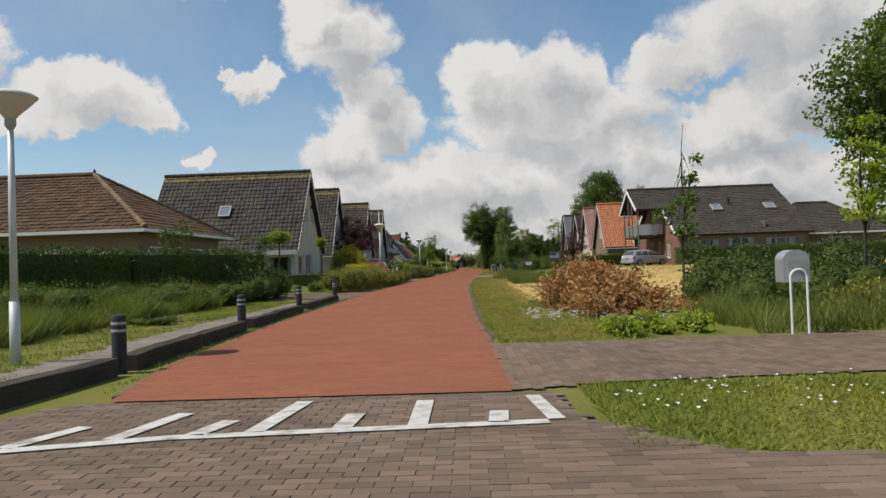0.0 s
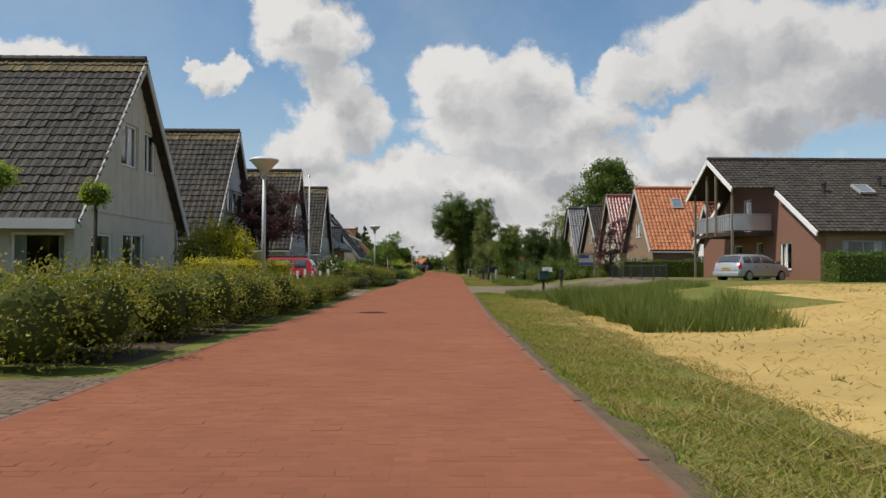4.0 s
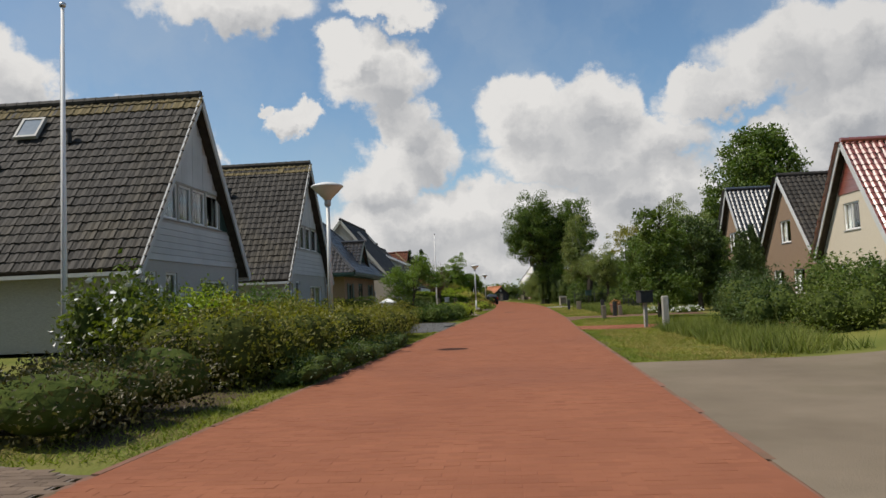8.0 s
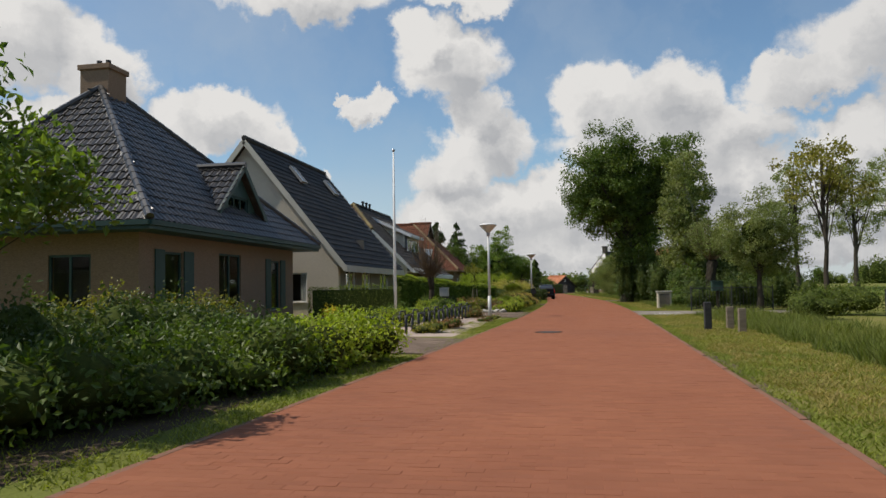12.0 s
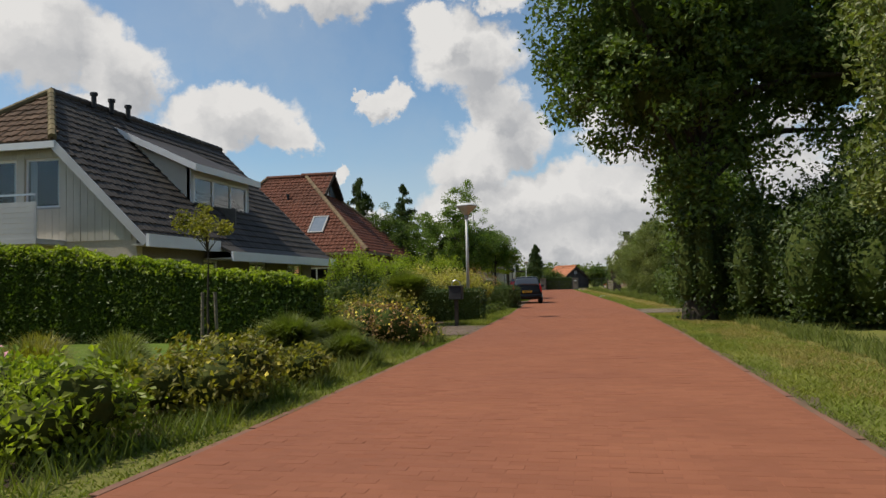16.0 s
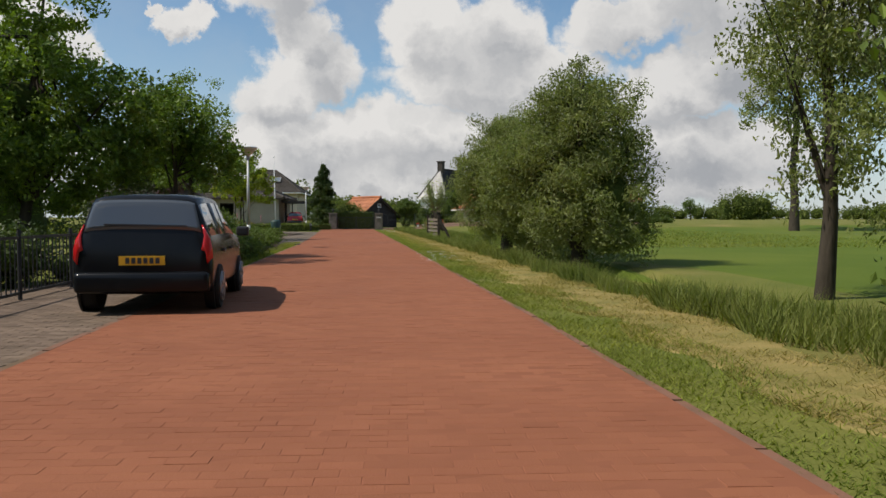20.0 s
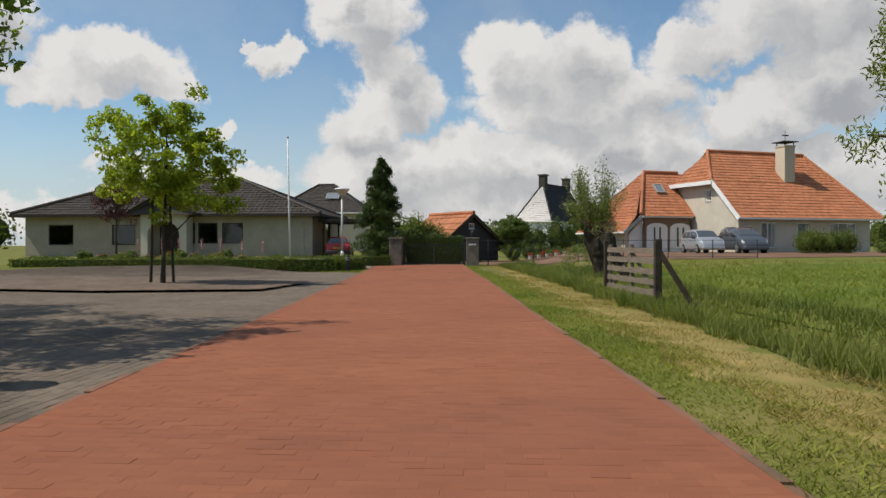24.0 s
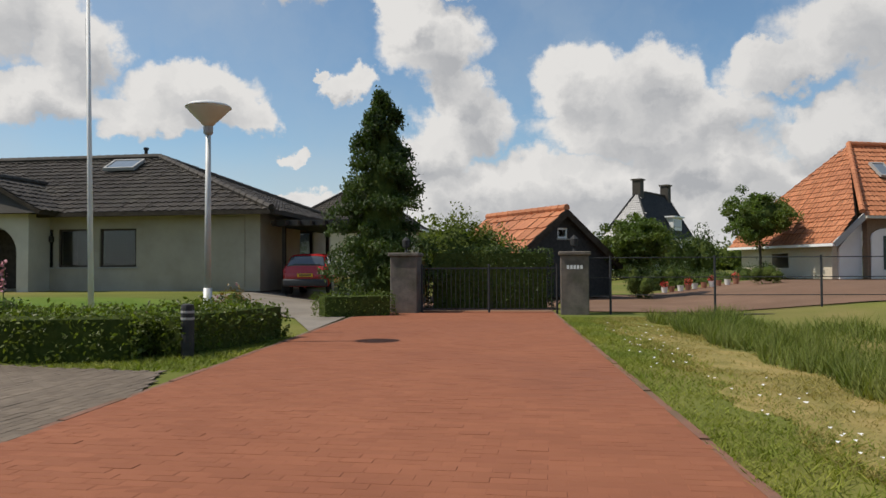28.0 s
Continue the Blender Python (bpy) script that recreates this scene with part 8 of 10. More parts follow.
    part("rear_bumper", bevelled(boxes((-0.09, 0.22, -w + 0.03, w - 0.03, 0.27, 0.52)), 0.07, 3), bumper or paint, ob, smooth=True)
    part("front_bumper", bevelled(boxes((L - 0.24, L + 0.06, -w + 0.08, w - 0.08, 0.24, 0.48)), 0.07, 3), bumper or paint, ob, smooth=True)
    pl = part("number_plate", boxes((-0.05, -0.035, -0.26, 0.26, belt - 0.27, belt - 0.16)), M["plate"], ob, "yellow plate with dark bars")
    for k in range(6):
        part("plate_bar", boxes((-0.054, -0.05, -0.2 + k * 0.068, -0.155 + k * 0.068, belt - 0.25, belt - 0.18)), M["black"], pl)
    w0, w1 = at(2.35, 6.2), at(2.45, 8.6)
    part("wiper", beam(bmesh.new(), w0 + Vector((-0.02, 0, 0.01)), w1 + Vector((-0.02, 0, 0.01)), 0.02, 0.02), M["black"], ob)
    if rails:
        for s in (-1, 1):
            part("roof_rail", bevelled(boxes((0.5 * g, 1.95 * g, s * 0.52 * w / 0.8 - 0.02, s * 0.52 * w / 0.8 + 0.02, H - 0.02, H + 0.05)), 0.012, 1), M["black"], ob)
    return ob


van = car("minivan", -7.15, 65.9, 0.03, 180, "red minivan with grey bumpers on a drive", M["car_red"], 4.4, 1.7, 1.64, 1.0, M["grey_trim"], 0.33, True, low=M["grey_trim"])
ob = part("sticker", boxes((1.35, 2.0, 0.845, 0.855, 1.08, 1.42)), M["tail"], van, "red and white window sticker")
ob.matrix_local = pose(0, -0.06, 0, -7, 0, 0)
ob = part("sticker_mark", boxes((1.45, 1.9, 0.856, 0.862, 1.15, 1.32)), M["white"], van)
ob.matrix_local = pose(0, -0.06, 0, -7, 0, 0)
car("hatchback", -3.12, 166.6, 0.02, 96, "black small hatchback parked at the roadside", M["car_black"], 3.5, 1.6, 1.47, 0.87, None, 0.29, steep=0.5)
car("hatchback", -11.05, 234.7, 0.35, 96, "red small car parked before a carport", M["car_red"], 3.5, 1.55, 1.38, 0.86, M["black"], 0.27)
car("estate_car", 13.9, 65.7, 0.48, 28, "silver car parked before a brown house", M["car_silver"], 4.0, 1.7, 1.42, 0.9, wheel=0.3)
car("minivan", 12.9, 240.6, 0.62, -84, "silver people carrier in a farmyard", M["car_silver"], 3.9, 1.66, 1.6, 0.95, None, 0.31)
car("offroad_car", 15.6, 240.8, 0.62, -86, "dark blue off-road car in a farmyard", M["car_grey"], 4.4, 1.8, 1.72, 1.06, None, 0.36, True, steep=0.6)
car("hatchback", -9.6, 84.6, 0.05, 180, "dark parked car behind clipped bushes", M["car_black"], 4.0, 1.66, 1.6, 0.98, None, 0.3)

# ---- hedges, shrubs and trees ----
def gz(x, y):
    return float(ground_z(x, y))


def shrub(x, y, rx, ry, h, material, label, size=0.07, per=170, n=6, seed=1, flowers=None, group="", name="shrub", core=True, aspect=0.55, category="shrub"):
    rng = np.random.default_rng(seed * 13 + int(y * 7) % 97)
    return bush(name, x, y, gz(x, y), round_blobs(rng, n, rx, ry, h), material, label, size, per, category, group, flowers, seed, core, aspect)


def shrub_row(pts, width, h, material, label, size=0.06, per=170, seed=1, step=0.85, flowers=None, name="shrub_border", lump=0.25, group=""):
    """A loose planted border: overlapping lumps along a line, one planting."""
    rng = np.random.default_rng(seed * 7 + 1)
    x0, y0 = pts[0]
    blobs = []
    for (xa, ya), (xb, yb) in zip(pts, pts[1:]):
        L = math.hypot(xb - xa, yb - ya)
        for k in range(max(1, int(L / step))):
            t = (k + rng.uniform(0.2, 0.8)) * step / L
            for side in (-0.22, 0.22):
                hh = h * rng.uniform(1 - lump, 1 + lump * 0.6)
                nx, ny = -(yb - ya) / L, (xb - xa) / L
                off = side * width + rng.normal(0, 0.08 * width)
                blobs.append((xa + (xb - xa) * t + nx * off - x0, ya + (yb - ya) * t + ny * off - y0, hh * 0.48, width * 0.36 * rng.uniform(0.85, 1.2), step * rng.uniform(0.62, 0.85), hh * 0.54))
    return bush(name, x0, y0, gz(x0, y0), blobs, material, label, size, per, "shrub border", group, flowers, seed)


# first garden: tall hedge with wild growth before it
hedge("hedge", [(-17, 9), (-13.2, 16), (-11.6, 24), (-9.3, 31.6)], 1.5, 1.75, M["l_dark"], "tall dark leafy hedge behind rough grass", 0.1, 150, 0.25, seed=2, wobble=0.09)
for k, (px_, py_, r, h, m) in enumerate(((-11.0, 14.5, 1.5, 1.0, "l_dark"), (-10.6, 17.6, 1.6, 1.2, "l_mid"), (-10.2, 20.6, 1.5, 1.15, "l_dark"), (-9.7, 23.6, 1.5, 1.25, "l_hedge"), (-9.0, 26.4, 1.3, 1.1, "l_dark"), (-8.3, 29.0, 1.0, 1.3, "l_dark"), (-12.6, 11.8, 1.4, 1.0, "l_mid"))):
    shrub(px_, py_, r, r * 1.15, h, M[m], "wild overgrown shrub before a hedge", 0.06, 150, 7, k, group="wild shrubs before the hedge")
shrub(-7.6, 17.4, 0.8, 0.5, 0.3, M["l_dark"], "low dark ground plant in the lawn", 0.06, 160, 4)
shrub(-8.5, 31.2, 1.0, 0.9, 1.7, M["l_dark"], "large dark leafy bush at the drive", 0.09, 260, 7)
shrub(-9.8, 29.9, 1.9, 1.8, 2.45, M["l_dark"], "spreading dark leafy bush at the drive", 0.09, 230, 9, 2)
for k, (px_, py_, h) in enumerate(((-13.2, 18.5, 2.6), (-10.9, 27.5, 2.6), (-9.6, 33.6, 2.4))):
    tree("sapling", px_, py_, 0.2, h + 0.5, [(0, 0, h - 0.2, 0.6, 0.6, 0.7)], M["l_mid"], "young sapling growing out of a hedge", 0.04, 0.5, 10, 60, 0.35, 0.09, k + 3)

# garden of the cream house
hedge("hedge", [(-17.5, 46.6), (-12, 46.9), (-8.6, 47.3)], 0.7, 0.85, M["l_hedge"], "low clipped dark green hedge", 0.06, 230, 0.05, seed=3)


def topiary(x, y, h, r, label, flat=0.7, material=None, stem=0.05):
    ob = thing("topiary_tree", x, y, gz(x, y), label, "tree", "clipped topiary trees")
    part("trunk", tube(bmesh.new(), (0, 0, -0.05), (0.03, 0, h - r * flat), stem, stem * 0.8, 8), M["bark"], ob, smooth=True)
    rng = np.random.default_rng(int(x * 10) % 50 + 60)
    blobs = [(0, 0, h - r * flat, r, r, r * flat)] + [(math.cos(a) * r * 0.4, math.sin(a) * r * 0.4, h - r * flat * 0.9, r * 0.62, r * 0.62, r * flat * 0.7) for a in (0.4, 2.5, 4.6)]
    core_blobs(ob, blobs[:1], 0.8)
    V, F = leaf_arrays(blob_points(blobs, 420, rng), 0.06, rng)
    stuff("crown", V, F, material or M["l_mid"], ob, "", "stuff")


topiary(-11.4, 44.3, 3.4, 0.74, "clipped mushroom tree on a lawn", 0.62, M["l_bright"])
topiary(-8.85, 44.3, 3.1, 0.36, "slim leaning clipped tree", 0.9, M["l_bright"])
for k in range(4):
    topiary(-17.2 + k * 1.15, 45.3 + 0.1 * k, 2.1, 0.56, "yellow-green ball tree on a stem", 0.85, M["l_yellow"], 0.03)
shrub(-12.8, 45.6, 0.9, 0.6, 1.0, M["l_redtip"], "russet-leaved shrub before a hedge", 0.06, 220, 5)
for k, (px_, py_, r) in enumerate(((-9.6, 38.3, 0.75), (-8.0, 38.6, 0.6), (-11.2, 38.4, 0.7), (-6.6, 37.0, 0.35))):
    shrub(px_, py_, r, r, r * 1.15, M["l_mid"] if k < 3 else M["l_bright"], "small rounded garden bush on a lawn", 0.07, 220, 5, k, group="small bushes on the lawn")
hedge("hedge", [(-14.5, 39.2), (-11.8, 39.6)], 0.8, 0.6, M["l_hedge"], "low clipped hedge block on a lawn", 0.05, 260, 0.02, seed=5)
shrub_row([(-6.3, 35.9), (-6.0, 39), (-5.9, 43), (-5.6, 46.5)], 1.9, 1.25, M["l_olive"], "dense olive-green shrubs along the road", 0.055, 300, 4, lump=0.12)
shrub_row([(-5.45, 46.2), (-5.3, 52), (-5.15, 56.8)], 1.55, 0.86, M["l_box"], "rounded olive hedge at the roadside", 0.055, 420, 6, lump=0.1, step=0.75, name="hedge")
hedge("hedge", [(-7.5, 47.5), (-7.3, 57.0)], 1.0, 1.32, M["l_yellow"], "golden-yellow clipped hedge behind a border", 0.055, 300, 0, seed=7, wobble=0.04)
shrub(-8.9, 53.4, 1.5, 1.5, 3.0, M["l_olive"], "large round bush with golden top", 0.08, 220, 8, 3)
shrub(-8.4, 53.3, 1.3, 1.3, 3.3, M["l_yellow"], "golden shrub beside a cream house", 0.085, 260, 7, 4, core=False)
for k in range(5):
    shrub(-10.4 - 0.5 * k, 57.3 + 0.2 * k, 0.7, 0.6, 0.9, M["l_redtip" if k % 2 else "l_mid"], "mixed low garden shrub at a house wall", 0.06, 200, 4, k, group="mixed shrubs at the wall")

# garden of the second and third houses
tree("purple_plum_tree", -10.1, 67.4, 0.05, 6.2, [(-0.1, -0.3, 4.0, 1.9, 2.0, 1.5), (0.8, -0.6, 3.3, 1.5, 1.6, 1.1), (-0.5, 0.2, 5.0, 1.3, 1.4, 1.0), (-0.8, -0.8, 3.2, 1.2, 1.6, 1.0), (1.0, 0, 4.6, 1.0, 1.0, 0.8)], M["l_purple"], "purple-leaved plum tree beside a drive", 0.13, 0.25, 170, 110, 0.4, 0.085, 11, core=0.3)
shrub_row([(-5.9, 66.3), (-5.7, 69.5)], 2.3, 0.85, M["l_bronze"], "low bronze-green spreading cotoneaster", 0.05, 330, 5)
shrub(-7.2, 71.3, 1.05, 1.0, 2.05, M["l_hedge"], "big rhododendron with cream blossom beside a flagpole", 0.1, 230, 7, 5, (M["daisy"], 230, 0.09))
shrub(-6.2, 72.4, 0.85, 0.9, 1.95, M["l_bright"], "bright yellow-green shrub in a border", 0.08, 190, 6, 6)
shrub_row([(-5.5, 69.8), (-5.3, 74), (-5.0, 78.5)], 1.9, 1.2, M["l_box"], "mixed green shrubs along the road", 0.065, 280, 7, lump=0.2)
shrub_row([(-6.9, 72), (-6.4, 79)], 1.5, 1.55, M["l_mid"], "tall green shrubs behind the border", 0.07, 220, 8, lump=0.2)
shrub_row([(-5.0, 78.2), (-4.75, 82), (-4.6, 85.3)], 1.35, 1.05, M["l_box"], "glossy green hedge at the roadside", 0.06, 360, 9, lump=0.12)
shrub_row([(-4.2, 70.5), (-4.0, 80)], 0.7, 0.4, M["l_dark"], "low ground cover along the kerb", 0.05, 320, 10, lump=0.3, step=0.7)
shrub(-6.6, 80.4, 0.6, 0.6, 1.35, M["l_yellow"], "small yellow-flowering shrub in a border", 0.06, 220, 5, 7)
for k, (px_, py_, r, h) in enumerate(((-10.0, 79.5, 1.35, 1.9), (-8.6, 83.6, 1.2, 1.75), (-8.9, 76.0, 1.1, 1.6))):
    shrub(px_, py_, r, r, h, M["l_dark"], "dark clipped dome-shaped bush", 0.045, 420, 4, k, group="dark clipped domes")
shrub(-6.9, 85.3, 0.5, 0.5, 0.9, M["l_bright"], "bright shrub beside a drive", 0.06, 220, 5, 8)

# garden of the fourth house and the hipped house
hedge("hedge", [(-10.2, 96.7), (-7.7, 96.9)], 1.3, 1.35, M["l_hedge"], "clipped square hedge beside a brick pillar", 0.06, 300, 0, seed=9)
shrub(-10.8, 95.9, 0.8, 0.8, 0.7, M["l_mid"], "low leafy plants at a house wall", 0.08, 170, 5, 9)
tree("garden_tree", -5.95, 98.0, 0, 4.0, [(0, 0, 2.3, 1.6, 1.5, 0.75), (-0.7, 0.3, 1.9, 1.2, 1.1, 0.6), (0.9, -0.1, 2.3, 0.8, 0.9, 0.6), (0.5, -0.2, 3.1, 0.5, 0.5, 0.6)], M["l_fresh"], "small spreading tree with pale green leaves", 0.06, 0.3, 90, 110, 0.38, 0.085, 21)
shrub_row([(-5.2, 96.2), (-4.6, 100), (-4.3, 103)], 1.7, 0.75, M["l_mid"], "mixed low shrubs along the road", 0.08, 260, 11, lump=0.35)
shrub_row([(-6.4, 98.6), (-6.0, 105)], 1.6, 1.15, M["l_dark"], "dark shrubs behind a border", 0.07, 220, 12, lump=0.3)
# one hedge in two leaf colours: tree shade painted here, sun on the next
shrub_row([(-4.9, 99.6), (-4.25, 102.4)], 1.35, 0.85, M["l_mid"], "shaded stretch of a leafy roadside hedge, coloured darker", 0.075, 380, 13, lump=0.12)
shrub_row([(-4.25, 102.4), (-3.5, 105.4)], 1.35, 0.85, M["l_bright"], "sunlit end of a leafy roadside hedge, coloured brighter", 0.075, 380, 14, lump=0.12)
shrub_row([(-8.6, 103.0), (-8.3, 109.5)], 1.3, 1.2, M["l_olive"], "pale feathery shrubs before a brick house", 0.07, 200, 14, lump=0.3)
shrub(-8.7, 117.4, 0.55, 0.55, 1.05, M["l_yellow"], "round yellow-green dwarf conifer", 0.04, 420, 3, 10)
hedge("hedge", [(-10.8, 121.2), (-7.4, 121.8)], 1.0, 1.35, M["l_hedge"], "clipped dark green hedge before a house", 0.06, 260, 0, seed=10)
for k, (px_, py_, r, h, m) in enumerate(((-4.1, 112.4, 0.55, 0.4, "l_olive"), (-3.9, 114.5, 0.5, 0.45, "l_redtip"), (-6.2, 113.2, 0.8, 0.6, "l_mid"), (-6.0, 116.0, 0.9, 0.75, "l_bright"), (-7.0, 119.0, 1.0, 0.8, "l_mid"), (-5.6, 119.4, 0.7, 0.7, "l_bright"), (-5.4, 121.8, 0.7, 0.6, "l_mid"), (-4.3, 122.4, 0.6, 0.45, "l_redtip"), (-8.0, 124.0, 0.9, 0.9, "l_mid"), (-3.4, 119.0, 0.35, 0.25, "l_redtip"), (-3.3, 121.2, 0.3, 0.22, "l_olive"))):
    shrub(px_, py_, r, r * 1.2, h, M[m], "low leafy garden plant in gravel", 0.065, 230, 5, k, group="garden plants in gravel")

# garden of the black-roofed house
ob = thing("pollard_tree", -7.4, 128.9, 0, "pollarded tree with bare reddish twigs", "tree")
part("trunk", tube(tube(bmesh.new(), (0, 0, -0.1), (0.08, 0, 1.2), 0.16, 0.13, 9, False), (0.08, 0, 1.2), (0.0, 0.05, 2.1), 0.13, 0.2, 9), M["bark"], ob, smooth=True)
rng = np.random.default_rng(5)
bm = bmesh.new()
for k in range(260):
    a, b = rng.uniform(0, math.tau), rng.uniform(0.1, 1.3)
    p0 = Vector((math.cos(a) * 0.15, math.sin(a) * 0.15, 1.7 + rng.uniform(0, 0.5)))
    p1 = p0 + Vector((math.cos(a) * b * 0.9, math.sin(a) * b * 0.9, rng.uniform(0.4, 3.0) * (1.1 - b * 0.5)))
    m_ = p0.lerp(p1, 0.5) + Vector((math.cos(a) * 0.14, math.sin(a) * 0.14, 0))
    tube(bm, p0, m_, 0.014, 0.009, 4, False)
    tube(bm, m_, p1, 0.009, 0.003, 4, False)
part("twig_crown", bm, M["twig"], ob, "bare reddish twigs", "stuff")
P = np.array([[rng.normal(0, 0.45), rng.normal(0, 0.45), rng.uniform(2.0, 3.6)] for _ in range(700)])
V, F = leaf_arrays(P, 0.05, rng)
stuff("foliage", V, F, M["l_redtip"], ob, "sparse russet leaves", "stuff")
shrub(-3.6, 140.3, 1.0, 0.9, 1.05, M["l_fox"], "low shrub with orange and yellow flowers", 0.06, 260, 6, 90, (M["petal_yellow"], 220, 0.055))
shrub(-3.2, 141.6, 0.55, 0.6, 0.7, M["l_olive"], "yellow-flowering shrub beside a drive", 0.06, 260, 6, 91, (M["petal_yellow"], 140, 0.055))
shrub(-4.3, 142.4, 1.15, 0.9, 1.45, M["l_olive"], "tall airy yellow-green shrub beside a drive", 0.07, 220, 7, 92)
# bright top leaves: new growth with the sunlight put into its colour
hedge("hedge", [(-15.5, 141.5), (-10.5, 141.9), (-5.7, 142.3)], 1.0, 2.6, M["l_mid"], "dark clipped hedge, new growth on top coloured as sunlit", 0.085, 480, 0, seed=12, top=M["l_bright"], wobble=0.07, taper=0.5)
ob = thing("tree_stakes", -6.55, 139.1, 0, "two grey stakes beside a young tree", "stake")
for px_ in (-0.16, 0.16):
    part("stake", tube(bmesh.new(), (px_, 0.05, -0.1), (px_ * 0.8, 0.02, 1.15), 0.035, 0.032, 8), M["wood_grey"], ob)
tree("standard_tree", -6.55, 139.1, 0, 2.75, [(0, 0, 2.45, 0.7, 0.65, 0.3)], M["l_olive"], "young standard tree with yellowish crown", 0.035, 0.8, 14, 70, 0.24, 0.08, 31)
for k, (px_, py_, r, h, m) in enumerate(((-5.2, 130.2, 0.7, 0.8, "l_olive"), (-4.3, 130.4, 0.65, 0.75, "l_redtip"), (-3.3, 129.4, 0.65, 0.75, "l_bright"), (-5.8, 131.6, 0.8, 0.95, "l_redtip"), (-4.4, 131.7, 0.75, 0.9, "l_bright"), (-3.3, 131.2, 0.65, 0.85, "l_bright"), (-3.2, 133.2, 0.8, 0.95, "l_olive"), (-3.0, 135.0, 0.55, 0.6, "l_olive"), (-4.0, 129.5, 0.45, 0.5, "l_bright"), (-6.8, 130.6, 0.7, 0.8, "l_mid"), (-7.5, 128.9, 0.6, 1.1, "l_mid"), (-6.4, 129.4, 0.4, 1.15, "l_dark"))):
    fl = (M["petal_yellow"], 60, 0.05) if k % 4 == 2 else ((M["petal_pink"], 50, 0.05) if k % 4 == 0 else None)
    shrub(px_, py_, r, r * 1.2, h, M[m], "flowering perennial clump in a border", 0.07, 400, 5, k, fl, group="perennials in the border")
for k in range(5):
    ob = thing("stone", -3.75 - 0.3 * k, 128.62 + 0.08 * math.sin(k * 2), 0, "rough edging stone of a flower bed", "stone", "edging stones")
    bm = bmesh.new()
    bmesh.ops.create_icosphere(bm, subdivisions=2, radius=0.15, matrix=Matrix.Translation((0, 0, 0.07)) @ Matrix.Diagonal((1.2, 0.9, 0.75, 1)))
    for v in bm.verts:
        v.co += Vector(noise.noise_vector(v.co * 6 + Vector((k * 3, 0, 0)))) * 0.05
    part("rock", bm, M["stone"], ob)


def grass_clump(x, y, h, r, material, label, n=900, seed=1, pot=False):
    ob = thing("ornamental_grass", x, y, gz(x, y), label, "plant")
    rng = np.random.default_rng(seed)
    z0 = 0.0
    if pot:
        part("pot", lathe([(0.26, 0), (0.34, 0.5), (0.38, 0.52), (0.38, 0.58), (0.3, 0.58)], 18), M["black_matt"], ob, "dark round pot", smooth=True)
        z0 = 0.55
    a = rng.uniform(0, math.tau, n)
    b = rng.uniform(0.15, 1, n) * r
    hh = h * rng.uniform(0.6, 1.1, n)
    V = np.zeros((n, 4, 3))
    dx, dy = np.cos(a), np.sin(a)
    base = np.stack([dx * 0.12, dy * 0.12, np.full(n, z0)], 1)
    mid = np.stack([dx * b * 0.28, dy * b * 0.28, z0 + hh * 0.7], 1) + rng.normal(0, 0.05, (n, 3))
    tip = np.stack([dx * b * 0.8, dy * b * 0.8, z0 + hh * (1.15 - 0.35 * b / r)], 1) + rng.normal(0, 0.05, (n, 3))
    side = np.stack([-dy, dx, np.zeros(n)], 1) * 0.012
    V[:, 0], V[:, 1], V[:, 2], V[:, 3] = base, mid - side, tip, mid + side
    stuff("blades", V.reshape(-1, 3), np.arange(4 * n).reshape(-1, 4), material, ob, "", "stuff")


for k, (px_, py_, h, m) in enumerate(((-6.3, 134.2, 0.55, "blade_tall"), (-5.6, 133.6, 0.6, "l_olive"), (-5.0, 134.3, 0.55, "blade_tall"), (-4.4, 133.4, 0.5, "blade_tall"), (-6.9, 135.2, 0.6, "l_olive"), (-5.8, 135.4, 0.6, "blade_tall"), (-7.4, 133.8, 0.6, "blade_tall"), (-3.9, 135.3, 0.5, "l_olive"), (-6.4, 132.6, 0.5, "blade_tall"))):
    grass_clump(px_, py_, h, 0.75, M[m], "feathery ornamental grass in a garden bed", 1500, 50 + k)
for px_, py_, h, r_ in ((-4.4, 137.8, 0.7, 1.0), (-4.0, 138.9, 0.6, 0.9), (-3.1, 137.0, 0.45, 0.7)):
    grass_clump(px_, py_, h, r_, M["blade_tall"], "rounded green grass tussock at a lawn edge", 3200, int(py_ * 10))
for k, (px_, py_, r_, m) in enumerate(((-5.3, 124.9, 0.6, "l_bright"), (-6.0, 125.6, 0.75, "l_mid"), (-4.6, 124.2, 0.45, "l_olive"), (-6.9, 126.6, 0.8, "l_bright"), (-6.2, 124.0, 0.6, "l_mid"))):
    shrub(px_, py_, r_, r_, r_ * 1.3, M[m], "leafy light green garden plant at a drive", 0.08, 240, 5, k + 80, group="leafy plants at the drive")
grass_clump(-4.8, 147.2, 0.95, 1.45, M["blade_tall"], "feathery green grass in a dark pot", 5200, 3, True)
hedge("hedge", [(-5.9, 149.3), (-3.1, 150.1)], 1.0, 1.0, M["l_dark"], "square clipped hedge before a lamp post", 0.06, 620, 0, seed=14, wobble=0.02)
for k, (px_, py_, r_, h, m) in enumerate(((-7.6, 147.6, 0.8, 1.0, "l_bright"), (-8.8, 147.2, 0.9, 1.1, "l_mid"), (-6.9, 149.2, 0.8, 0.9, "l_mid"))):
    shrub(px_, py_, r_, r_, h, M[m], "leafy light green shrub on a lawn", 0.085, 230, 6, k + 130, group="light shrubs beside a drive")
